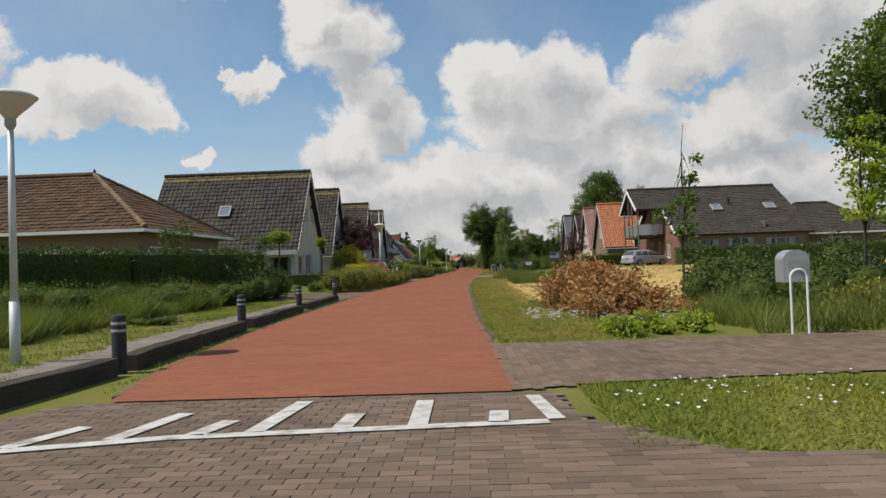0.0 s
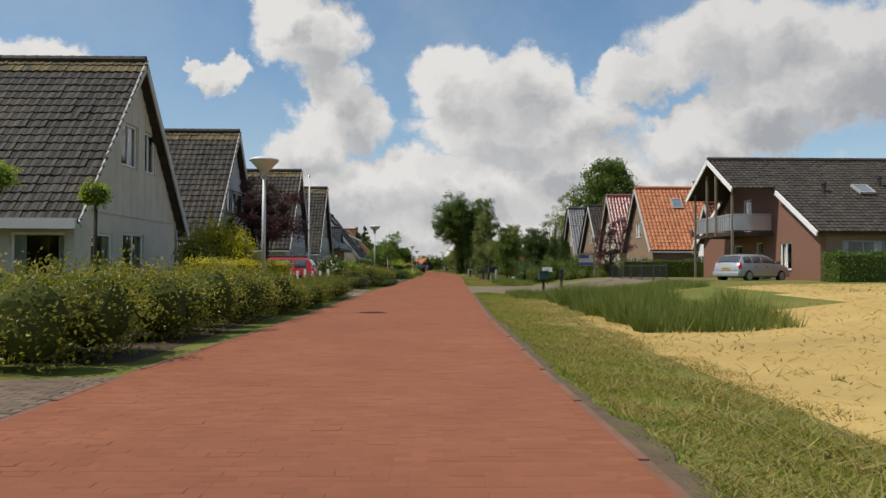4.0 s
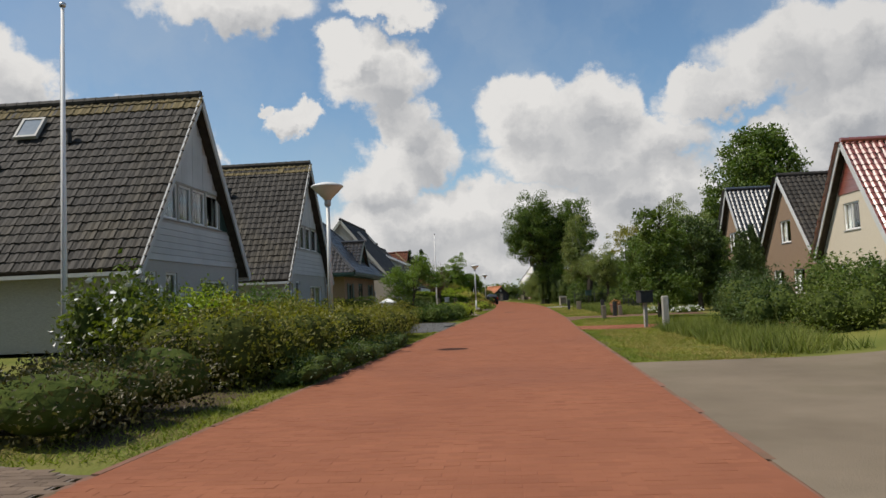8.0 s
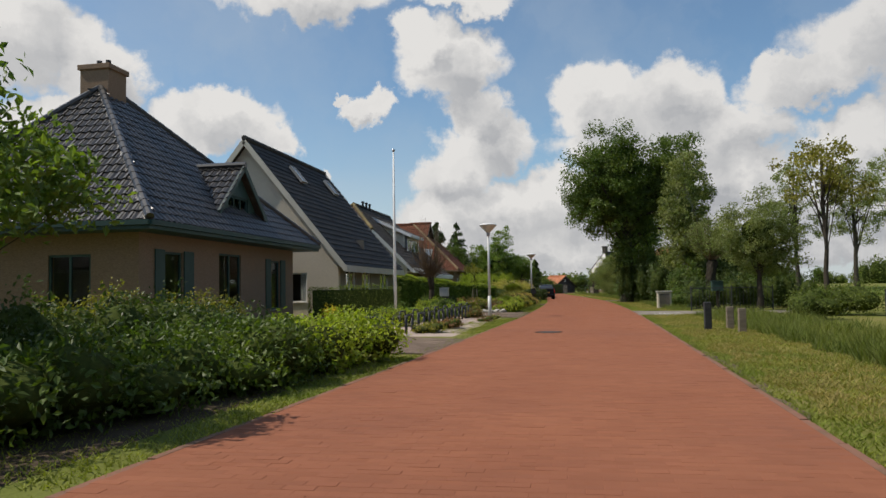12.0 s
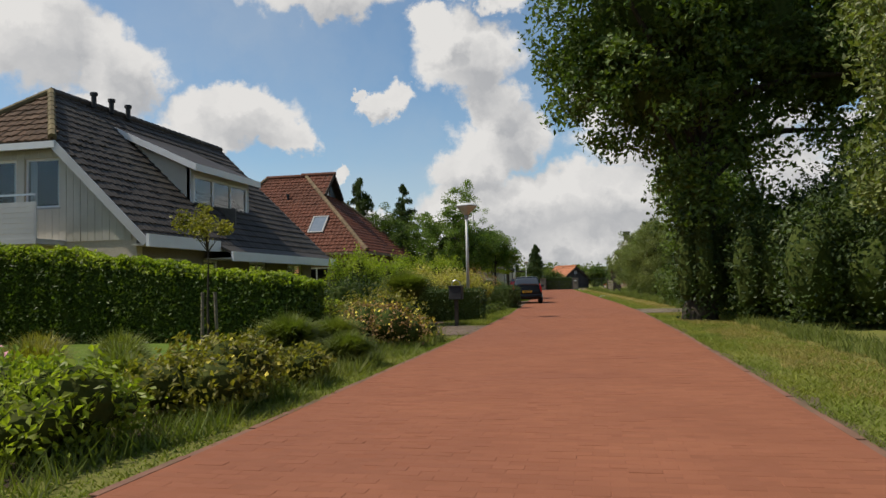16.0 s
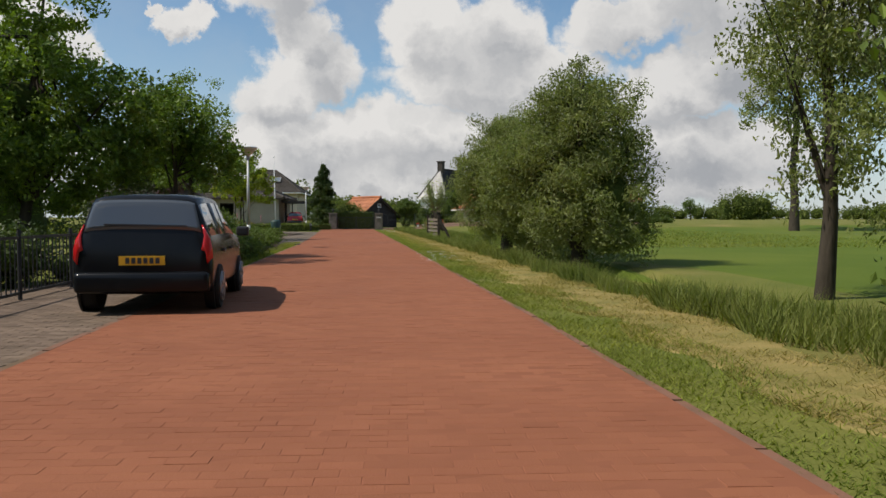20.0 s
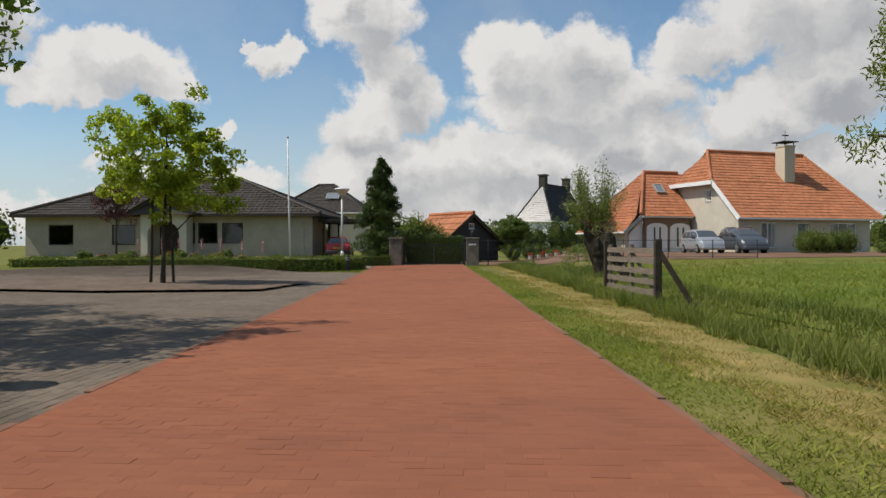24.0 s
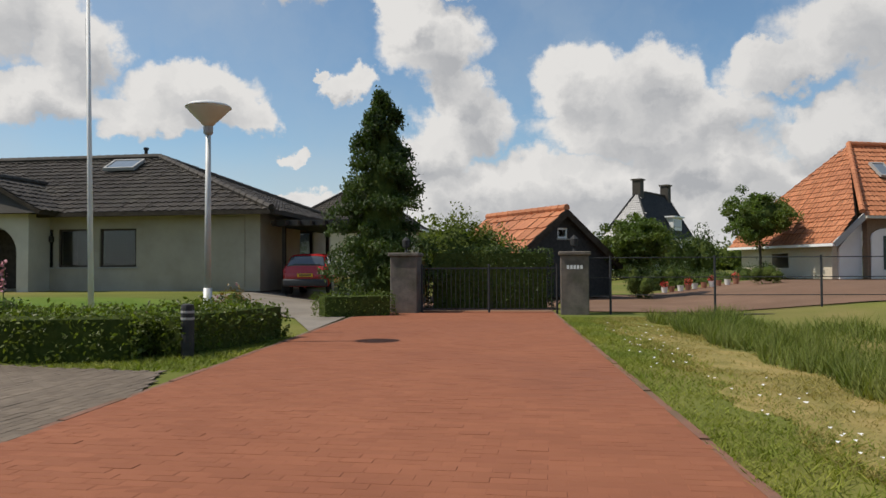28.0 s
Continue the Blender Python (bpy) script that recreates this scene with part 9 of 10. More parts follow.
def airy_shrub(x, y, h, r, material, label, seed, stems=24, per=210, size=0.1):
    """Many thin stems from one foot, with loose leaves along their outer lengths."""
    ob = thing("airy_shrub", x, y, gz(x, y), label, "shrub", "loose pale shrubs")
    rng = np.random.default_rng(seed + 400)
    bm = bmesh.new()
    P = []
    for k in range(stems):
        a, q = rng.uniform(0, math.tau), math.sqrt(rng.uniform(0.03, 1))
        p0 = Vector((math.cos(a) * 0.12, math.sin(a) * 0.12, -0.03))
        p2 = Vector((math.cos(a) * r * q, math.sin(a) * r * q, h * rng.uniform(0.82, 1.05) * (1 - 0.38 * q * q)))
        p1 = Vector((p2.x * 0.35, p2.y * 0.35, p2.z * 0.6))
        pts = [p0 * (1 - t) ** 2 + p1 * 2 * t * (1 - t) + p2 * t * t for t in (0, 0.25, 0.5, 0.75, 1)]
        for i in range(4):
            tube(bm, pts[i], pts[i + 1], 0.014 - 0.003 * i, 0.011 - 0.003 * i, 5, False)
        t = rng.uniform(0.3, 1.04, per)[:, None]
        A, B, C = (np.array(p) for p in (p0, p1, p2))
        e = rng.normal(size=(per, 3))
        P.append((1 - t) ** 2 * A + 2 * t * (1 - t) * B + t ** 2 * C + e / np.linalg.norm(e, axis=1)[:, None] * rng.uniform(0.05, 0.42, (per, 1)) * r * 0.75)
    part("stems", bm, M["twig"], ob, "thin brown stems", "stuff")
    P = np.concatenate(P)
    V, F = leaf_arrays(P[P[:, 2] > 0.15], size, rng, 0.5)
    stuff("foliage", V, F, material, ob, "", "stuff")


for k, (px_, py_, r_, h) in enumerate(((-6.6, 152.0, 1.2, 1.7), (-8.0, 151.8, 1.2, 1.9), (-5.6, 153.2, 0.9, 1.35))):
    shrub(px_, py_, r_, r_, h, M["l_dark"], "dark blue-green spreading garden shrub", 0.07, 330, 7, k + 70, group="dark garden shrubs")
for k, (px_, py_, h, r_, m) in enumerate(((-5.0, 156.8, 1.75, 1.2, "l_pale"), (-6.2, 156.0, 1.85, 1.25, "l_pale"), (-7.2, 158.2, 1.9, 1.1, "l_pale"), (-5.9, 158.4, 1.8, 1.1, "l_pale"), (-4.7, 157.5, 1.5, 0.9, "l_pale"), (-4.7, 155.0, 1.3, 0.9, "l_olive"))):
    airy_shrub(px_, py_, h, r_, M[m], "loose pale olive shrub on thin stems", k)
shrub_row([(-3.75, 152.4), (-3.8, 155), (-3.7, 159.6)], 0.8, 0.32, M["l_hedge"], "low ground plants along the kerb", 0.06, 300, 16, lump=0.4)
shrub_row([(-9.3, 154.0), (-8.6, 160.0), (-6.5, 164.6)], 1.5, 2.5, M["l_bright"], "tall bright green leafy hedge", 0.1, 260, 15, lump=0.14, name="hedge")
shrub(-5.4, 162.5, 1.2, 1.0, 2.05, M["l_fox"], "russet feathery shrub beside a hedge", 0.06, 260, 6, 12)
hedge("hedge", [(-5.5, 160.75), (-3.05, 159.95)], 1.05, 0.97, M["l_dark"], "dark clipped square hedge block", 0.06, 640, 0, seed=16, wobble=0.02)
shrub_row([(-8.4, 161), (-7.6, 171)], 1.6, 1.6, M["l_dark"], "dark hedge-like shrubs behind a parked car", 0.07, 220, 17)
rail_fence("metal_fence", (-5.2, 164.6), (-5.6, 172), 0.95, "black iron garden fence behind a parked car", 0.14)
tree("garden_tree", -9.4, 176.4, 0, 8.4, [(0, 0, 3.9, 2.6, 2.6, 2.4), (0.9, -0.2, 6.2, 1.4, 1.4, 1.5), (1.2, 0, 7.5, 0.8, 0.8, 0.9), (-1.4, 0.4, 5.2, 1.7, 1.7, 1.3), (0.6, 0.6, 2.6, 2.4, 2.2, 1.3), (2.3, 0.4, 3.6, 1.4, 1.5, 1.3)], M["l_fresh"], "broad irregular leafy garden tree", 0.16, 0.15, 330, 120, 0.5, 0.12, 41, core=0.25)
tree("garden_tree", -13.4, 176.0, 0, 6.8, [(0, 0, 3.8, 2.3, 2.3, 2.2), (-0.9, 0.3, 5.3, 1.4, 1.4, 1.3), (0.8, 0.2, 2.4, 2.2, 2.2, 1.5)], M["l_mid"], "leafy garden tree beside a red roof", 0.15, 0.15, 230, 120, 0.55, 0.12, 45, core=0.4)
tree("garden_tree", -6.6, 179.4, 0, 5.4, [(0, 0, 3.6, 1.5, 1.5, 1.4), (0.7, 0.2, 3.0, 1.2, 1.2, 0.9), (-0.5, 0, 4.4, 0.9, 0.9, 0.8)], M["l_fresh"], "small leafy tree behind a stake fence", 0.1, 0.3, 110, 110, 0.42, 0.11, 47, core=0.25)
for k, (px_, py_, r, h) in enumerate(((-5.6, 171.2, 0.8, 0.95), (-7.2, 170.6, 1.2, 1.35), (-9.2, 170.2, 1.4, 1.7))):
    shrub(px_, py_, r, r * 1.1, h, M["l_dark"], "dark undergrowth beside a parking strip", 0.08, 240, 6, k + 95, group="undergrowth beside the parking strip")
tree("garden_tree", -21.0, 178.5, 0, 9.4, [(0, 0, 6.4, 1.9, 1.9, 2.6)], M["l_willow"], "slender pale tree behind a red roof", 0.16, 0.25, 60, 90, 0.6, 0.13, 43)
tree("garden_tree", -10.7, 196.0, 0, 9.0, [(0, 0, 5.0, 3.1, 2.9, 2.3), (1.2, -0.6, 3.6, 2.4, 2.2, 1.3), (-1.0, 0.4, 3.8, 2.2, 2.2, 1.2), (-0.2, 0.3, 7.3, 1.6, 1.6, 1.6)], M["l_fresh"], "round airy tree beside the square", 0.17, 0.3, 150, 105, 0.55, 0.12, 44)
tree("garden_tree", -14.0, 199.0, 0, 6.4, [(0, 0, 4.0, 2.6, 2.4, 1.9), (-1.5, 1.0, 3.2, 1.8, 1.8, 1.2)], M["l_dark"], "dark garden tree beside the square", 0.16, 0.25, 120, 110, 0.6, 0.13, 46, core=0.45)
shrub_row([(-4.9, 173.4), (-5.0, 178), (-5.5, 183), (-6.4, 190), (-6.8, 194.2)], 1.7, 0.75, M["l_mid"], "low mixed shrubs along the road", 0.06, 300, 18, lump=0.35)
shrub_row([(-6.6, 174), (-7.4, 182), (-8.2, 187)], 1.2, 1.3, M["l_dark"], "dark shrubs behind a stake fence", 0.07, 230, 19, lump=0.25)
shrub(-8.2, 190.8, 1.3, 1.2, 1.6, M["l_mid"], "big rounded green bush at a fence", 0.1, 220, 6, 14)
shrub(-6.5, 186.2, 0.7, 0.9, 0.9, M["l_redtip"], "russet-tinted low shrub under a lamp", 0.06, 240, 5, 15)
ob = thing("stake_fence", -6.2, 173.5, 0, "rustic fence of thin wooden stakes", "fence")
for k in range(60):
    u = k * 0.23
    xx = -0.085 * u + 0.03 * math.sin(k * 1.7)
    part("stake", tube(bmesh.new(), (xx, u, -0.05), (xx + 0.02 * math.sin(k), u + 0.015 * math.cos(k * 2), 0.72 + 0.14 * math.sin(k * 2.3)), 0.02, 0.016, 5), M["wood_grey"], ob)
shrub_row([(-11.5, 196.6), (-15, 198.4), (-22, 199.6)], 1.4, 0.9, M["l_bright"], "bright mixed shrubs beside the square", 0.07, 220, 20, lump=0.3)

# the square and the cream bungalow's garden
tree("maple_tree", -11.0, 208.7, 0.09, 5.8, [(0, 0, 3.7, 2.0, 2.0, 1.3), (-0.7, 0.3, 2.8, 1.6, 1.6, 0.9), (0.3, -0.2, 5.0, 0.9, 0.9, 0.9), (1.1, 0.2, 2.8, 1.3, 1.3, 0.9), (-1.5, 0, 4.3, 0.8, 0.8, 0.8), (1.7, 0, 3.9, 0.8, 0.8, 0.8)], M["l_bright"], "young bright green maple with several stems", 0.07, 0.2, 130, 110, 0.36, 0.13, 51)
for dx, dy in ((-0.35, 0.2), (0.3, 0.3)):
    ob = thing("maple_sapling", -11.1 + dx, 208.7 + dy, 0.09, "slim sapling trunk beside a young maple", "tree")
    part("trunk", tube(bmesh.new(), (0, 0, -0.05), (-dx * 0.3, -dy * 0.3, 2.8), 0.05, 0.03, 8), M["bark"], ob)
tree("purple_plum_tree", -20.5, 224.6, 0.4, 4.4, [(0, 0, 3.1, 1.3, 1.3, 1.2)], M["l_purple"], "purple-leaved plum tree before a bungalow", 0.08, 0.35, 40, 100, 0.42, 0.1, 52)
hedge("hedge", [(-22, 218.7), (-15, 219.5), (-10.5, 219.7), (-8.3, 220.3), (-7.9, 223.2)], 1.15, 0.6, M["l_hedge"], "low clipped border hedge beside the square", 0.07, 420, 0, seed=24, wobble=0.06)
for k in range(16):
    px_, py_ = -9.0 - 0.75 * k, 221.3 + 0.35 * math.sin(k * 2.0)
    fl = ((M["petal_pink"], 40, 0.05), (M["petal_yellow"], 40, 0.045), (M["petal_red"], 36, 0.05), None)[k % 4]
    shrub(px_, py_, 0.45, 0.5, 0.5 + 0.2 * (k % 3 == 0), M[("l_mid", "l_olive", "l_redtip")[k % 3]], "flowering garden perennial in a bed", 0.06, 230, 4, k, fl, group="perennials before the bungalow")
for k in range(7):
    ob = thing("foxglove", -12.2 - 1.0 * k, 222.4 + 0.3 * math.sin(k * 3), gz(-12.2 - k, 222.4), "tall pale flower spike", "flower", "tall flower spikes")
    bm = tube(bmesh.new(), (0, 0, 0), (0.03, 0, 1.0), 0.012, 0.006, 5)
    part("stem", bm, M["l_mid"], ob)
    rng = np.random.default_rng(k)
    P = np.stack([rng.normal(0, 0.03, 60), rng.normal(0, 0.03, 60), rng.uniform(0.5, 1.05, 60)], 1)
    V, F = leaf_arrays(P, 0.05, rng, 0.9)
    stuff("blossom", V, F, M["petal_pink"], ob, "pale pink blossom", "stuff")
shrub(-8.75, 223.9, 0.7, 0.7, 1.0, M["l_redtip"], "russet rose bush beside a lamp post", 0.06, 240, 5, 16, (M["petal_pink"], 30, 0.06))
hedge("hedge", [(-8.6, 228.6), (-7.0, 229.5)], 0.9, 0.55, M["l_hedge"], "low clipped hedge before the gate", 0.05, 380, 0, seed=22)


def conifer(x, y, z, h, r, material, label, seed=1, n=16000, size=0.13):
    ob = thing("conifer", x, y, z, label, "tree")
    part("trunk", tube(bmesh.new(), (0, 0, -0.1), (0, 0, h * 0.9), 0.13, 0.03, 8), M["bark"], ob)
    rng = np.random.default_rng(seed)
    # solid cone coloured as the shade between the boughs
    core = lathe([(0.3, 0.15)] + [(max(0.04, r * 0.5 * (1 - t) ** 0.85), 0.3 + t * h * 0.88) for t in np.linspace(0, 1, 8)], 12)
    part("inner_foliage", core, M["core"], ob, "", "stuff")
    # leaves along drooping boughs of uneven length
    nb = 120
    hb = rng.uniform(0, 1, nb) ** 0.85
    ab = rng.uniform(0, math.tau, nb)
    lb = r * (1 - hb) ** 0.75 * rng.uniform(0.55, 1.3, nb) + 0.12
    k = rng.integers(0, nb, n)
    u = rng.uniform(0.25, 1, n) ** 0.7
    rad = lb[k] * u
    a = ab[k] + rng.normal(0, 0.16, n)
    P = np.stack([np.cos(a) * rad, np.sin(a) * rad, 0.2 + hb[k] * h * 0.97 + 0.22 * rad - 0.3 * rad * u + rng.normal(0, 0.09, n)], 1)
    P += rng.normal(0, 0.05, (n, 3))
    P[:, 2] = np.maximum(P[:, 2], 0.05)
    V, F = leaf_arrays(P, size, rng, 0.4, 0.5)
    stuff("crown", V, F, material, ob, "", "stuff")


for px_, py_, h, r_ in ((-16.4, 178.6, 9.2, 2.3), (-15.6, 188.1, 9.8, 2.6)):
    conifer(px_, py_, 0.0, h, r_, M["l_dark"], "dark spruce standing behind a red-roofed house", int(py_), 16000, 0.16)

conifer(-7.85, 232.4, 0.1, 6.3, 1.9, M["l_dark"], "tall shaggy green conifer beside a gate", 3, 26000)
shrub(-5.6, 236.8, 1.9, 1.5, 3.8, M["l_hedge"], "large dark round tree-like bush behind the gate", 0.12, 170, 7, 17)
shrub(-3.9, 237.8, 1.1, 1.0, 2.0, M["l_dark"], "dark bush behind the barred gate", 0.1, 200, 5, 18)
hedge("hedge", [(-6.4, 232.2), (-3.0, 232.8)], 0.9, 1.75, M["l_dark"], "dark hedge behind a barred gate", 0.07, 230, 0, seed=23)
shrub(-6.9, 232.0, 0.7, 0.7, 2.1, M["l_redtip"], "russet shrub behind a gate pillar", 0.06, 220, 5, 19)


def ball_tree(x, y, h, r, label, seed, material=None):
    tree("ball_tree", x, y, gz(x, y), h, [(0, 0, h - r * 0.8, r, r, r * 0.75)], material or M["l_mid"], label, 0.08, 0.6, 130, 120, 0.34, 0.11, seed, core=0.6, group="ball-crowned trees in the yard", bark=M["bark"])


ball_tree(6.7, 247.5, 4.3, 1.75, "standard tree with a clipped ball crown", 61)
ball_tree(0.4, 240.5, 3.2, 1.3, "small standard tree with a round crown", 62)
shrub(0.4, 239.5, 0.7, 0.7, 1.7, M["l_dark"], "dark columnar shrub in the yard", 0.07, 240, 4, 20)
shrub(5.2, 241.0, 0.75, 0.75, 0.95, M["l_hedge"], "clipped dark ball bush in the yard", 0.05, 320, 3, 21)
shrub_row([(1.5, 247.5), (4, 248.2), (7.5, 248.4)], 1.4, 1.2, M["l_dark"], "dark hedge behind the yard", 0.09, 200, 24)
shrub_row([(18.4, 236.6), (22.6, 237.3)], 1.6, 1.6, M["l_hedge"], "tall rounded green hedge before the farmhouse", 0.08, 260, 25, lump=0.12)
shrub_row([(24, 237.4), (30, 238)], 1.3, 0.8, M["l_mid"], "low mixed shrubs before the farmhouse", 0.08, 220, 27, lump=0.35)
for k in range(10):
    ob = thing("flower_pot", 1.8 + 0.32 * k, 243.6 + 0.2 * math.sin(k * 2), gz(2 + 0.3 * k, 243.6) + 0.03, "potted flowers beside a pale edging", "flower pot", "flower pots in the yard")
    part("pot", lathe([(0.1, 0), (0.14, 0.22), (0.15, 0.24), (0.1, 0.24)], 12), M["clay"] if k % 2 else M["white"], ob)
    rng = np.random.default_rng(k)
    V, F = leaf_arrays(blob_points([(0, 0, 0.34, 0.18, 0.18, 0.14)], 300, rng), 0.05, rng, 0.8)
    stuff("blossom", V, F, M["petal_red"] if k % 3 == 0 else M["l_mid"], ob, "", "stuff")


def pollard_willow(x, y, z, trunk_h, lean, shoots, h, label, seed, r=0.28, leaves=9000, spread=1.0):
    ob = thing("pollard_willow", x, y, z, label, "tree", "pollard willows beside the ditch")
    rng = np.random.default_rng(seed)
    bm = bmesh.new()
    pts = [Vector((lean[0] * t, lean[1] * t, -0.15 + (trunk_h + 0.15) * t)) + Vector((0.05 * math.sin(7 * t), 0.05 * math.cos(5 * t), 0)) for t in np.linspace(0, 1, 14)]
    rings = []
    for k, p in enumerate(pts):
        t = k / 13
        rr_ = r * (1.28 - 0.75 * t + 0.72 * t * t + 0.12 * max(0, t - 0.8))
        ring_ = []
        for q in range(18):
            a = q * math.tau / 18
            f = 1 + 0.09 * math.sin(q * 2.1 + seed) + 0.22 * noise.noise(Vector((math.cos(a) * 1.6, math.sin(a) * 1.6, t * 4.5 + seed * 3)))
            ring_.append(bm.verts.new(p + Vector((math.cos(a), math.sin(a), 0)) * rr_ * f))
        rings.append(ring_)
    for a_, b_ in zip(rings, rings[1:]):
        for q in range(18):
            bm.faces.new((a_[q], a_[(q + 1) % 18], b_[(q + 1) % 18], b_[q]))
    for q in range(7):
        a = q * 2.4
        bmesh.ops.create_icosphere(bm, subdivisions=2, radius=r * 0.55, matrix=Matrix.Translation(pts[-1] + Vector((math.cos(a) * r * 0.6, math.sin(a) * r * 0.6, 0.06 * math.sin(q * 3)))) @ Matrix.Diagonal((1, 1, 0.8, 1)))
    for v in bm.verts:
        v.co += Vector(noise.noise_vector(v.co * 7.0 + Vector((seed, 0, 0)))) * 0.045
    part("trunk", bm, M["bark_dark"], ob, "gnarled leaning trunk")
    bm = bmesh.new()
    ends = []
    for k in range(shoots):
        a, b = rng.uniform(0, math.tau), rng.uniform(0.1, 1.0)
        p0 = pts[-1] + Vector((math.cos(a) * r * 0.7, math.sin(a) * r * 0.7, 0.1))
        p2 = p0 + Vector((math.cos(a) * b * spread, math.sin(a) * b * spread, (h - trunk_h) * rng.uniform(0.45, 1.0) * (1.1 - 0.5 * b)))
        p1 = p0.lerp(p2, 0.5) + Vector((math.cos(a) * 0.1, math.sin(a) * 0.1, 0))
        tube(bm, p0, p1, 0.025, 0.015, 5, False)
        tube(bm, p1, p2, 0.015, 0.005, 4, False)
        ends.append((p0, p1, p2))
    part("shoot_crown", bm, M["twig"], ob, "upright russet shoots", "stuff")
    P = []
    per = leaves // shoots
    for p0, p1, p2 in ends:
        t = rng.uniform(0.25, 1.05, per)[:, None]
        A, B, C = (np.array(v) for v in (p0, p1, p2))
        P.append((1 - t) ** 2 * A + 2 * t * (1 - t) * B + t ** 2 * C + rng.normal(0, 0.12, (per, 3)))
    V, F = leaf_arrays(np.concatenate(P), 0.1, rng, 0.28, 0.3)
    stuff("crown", V, F, M["l_willow"], ob, "", "stuff")


pollard_willow(3.1, 216.6, -0.1, 1.85, (-0.5, 0.1), 45, 4.5, "leaning pollard willow with upright leafy shoots", 3, 0.33, 6500, 1.15)
pollard_willow(3.3, 212.4, -0.1, 1.6, (-0.85, 0.3), 9, 1.95, "bent pollard willow cut back to knobs", 4, 0.2, 160, 0.3)
pollard_willow(7.3, 136.3, 0, 2.5, (0.1, 0.1), 60, 5.4, "pollard willow beside a meadow", 5, 0.24, 9000, 1.3)
shrub(2.3, 218.6, 0.8, 0.9, 1.5, M["l_willow"], "leafy willow scrub round a trunk", 0.1, 150, 9, 26, aspect=0.35, core=False)

# willows beside the meadow
def willow(x, y, h, r, seed, label, material=None, n=130, low=0.8):
    tree("willow", x, y, gz(x, y), h, [(0, 0, h * 0.55, r, r, h * 0.42), (0.3 * r, -0.4 * r, h * 0.35, r * 0.85, r * 0.9, h * 0.3), (-0.35 * r, 0.5 * r, h * 0.45, r * 0.8, r * 0.8, h * 0.32), (0.2, 0.1, h * 0.2 + low * 0.3, r * 0.75, r * 0.75, h * 0.18)], material or M["l_willow"], label, 0.24, 0.12, n, 210, 0.5, 0.1, seed, aspect=0.3, droop=0.35, group="willows beside the meadow", limb=12, core=0.32)


willow(4.5, 176.3, 5.9, 1.8, 71, "bushy willow with silvery leaves at a meadow", n=330, low=0.3)
willow(4.2, 180.2, 5.3, 1.6, 74, "bushy willow with silvery leaves at a meadow", n=230, low=0.3)
willow(3.8, 184.4, 5.9, 1.9, 72, "bushy willow along the ditch", n=270, low=0.3)
willow(5.9, 197.0, 7.6, 1.9, 73, "tall bushy willow along the ditch", n=400, low=0.2)
tree("birch_tree", 6.2, 168.2, 0, 10.5, [(0, 0, 5.9, 2.0, 2.2, 3.4), (0.6, -0.6, 2.8, 1.7, 1.9, 2.0), (-0.3, 0.4, 8.4, 1.6, 1.6, 1.7), (-0.6, -0.6, 5.2, 1.1, 1.4, 1.9)], M["l_poplar"], "tall airy drooping birch over the verge", 0.12, 0.15, 260, 170, 0.42, 0.075, 75, M["bark"], aspect=0.45, droop=0.9)
for k, (px_, py_, r_, h, m) in enumerate(((4.9, 163.0, 1.1, 2.4, "l_mid"), (5.6, 160.0, 1.2, 2.7, "l_dark"))):
    shrub(px_, py_, r_, r_ * 1.1, h, M[m], "leafy undergrowth round a birch", 0.1, 150, 7, k + 140, group="undergrowth round the birch")
tree("birch_tree", 5.5, 161.5, 0, 10.8, [(0, 0, 5.8, 2.4, 2.4, 3.6), (0.4, 0.8, 3.0, 2.0, 2.0, 2.0)], M["l_fresh"], "tall leafy birch beside the road", 0.2, 0.12, 300, 150, 0.6, 0.11, 76, M["bark_grey"], droop=0.6, core=0.25)
shrub_row([(4.3, 157.5), (4.7, 163)], 1.8, 1.9, M["l_mid"], "leafy scrub along the verge", 0.09, 180, 28, lump=0.3, step=1.1)

# the big dark tree and the growth round it
tree("linden_tree", 3.4, 148.5, 0, 13.8, [(-1.2, 0.0, 9.0, 3.2, 3.3, 3.5), (-0.5, 0.5, 6.6, 3.0, 3.0, 2.3), (-2.2, 0.2, 7.4, 2.2, 2.3, 2.0), (-1.0, 0.0, 11.7, 2.1, 2.1, 2.0), (0.6, 0.0, 9.4, 1.8, 2.2, 2.5), (0.7, 0.6, 4.0, 1.9, 2.0, 2.2), (2.4, 0.8, 8.4, 2.4, 2.4, 3.2), (4.2, 0.8, 7.6, 2.3, 2.6, 3.2), (3.8, 0.2, 10.8, 2.0, 2.2, 2.0)], M["l_mid"], "large green linden tree over the road", 0.42, 0.28, 640, 130, 0.75, 0.16, 81, limb=14, core=0.5)
tree("poplar", 6.6, 140.2, 0, 10.8, [(0, 0, 5.6, 1.7, 1.7, 4.4), (0.3, 0, 3.4, 2.0, 1.9, 2.4), (0, 0.2, 8.6, 1.0, 1.0, 1.8)], M["l_poplar"], "slender poplar with pale fluttering leaves", 0.17, 0.15, 230, 105, 0.5, 0.12, 82, M["bark_grey"], core=0.25)
tree("round_willow", 8.0, 128.0, 0, 5.6, [(0, 0, 3.6, 2.05, 2.05, 1.8), (0.4, 0.3, 2.4, 1.8, 1.8, 1.1)], M["l_willow"], "round-crowned willow in a meadow", 0.15, 0.3, 180, 130, 0.45, 0.11, 83, aspect=0.35, core=0.35)
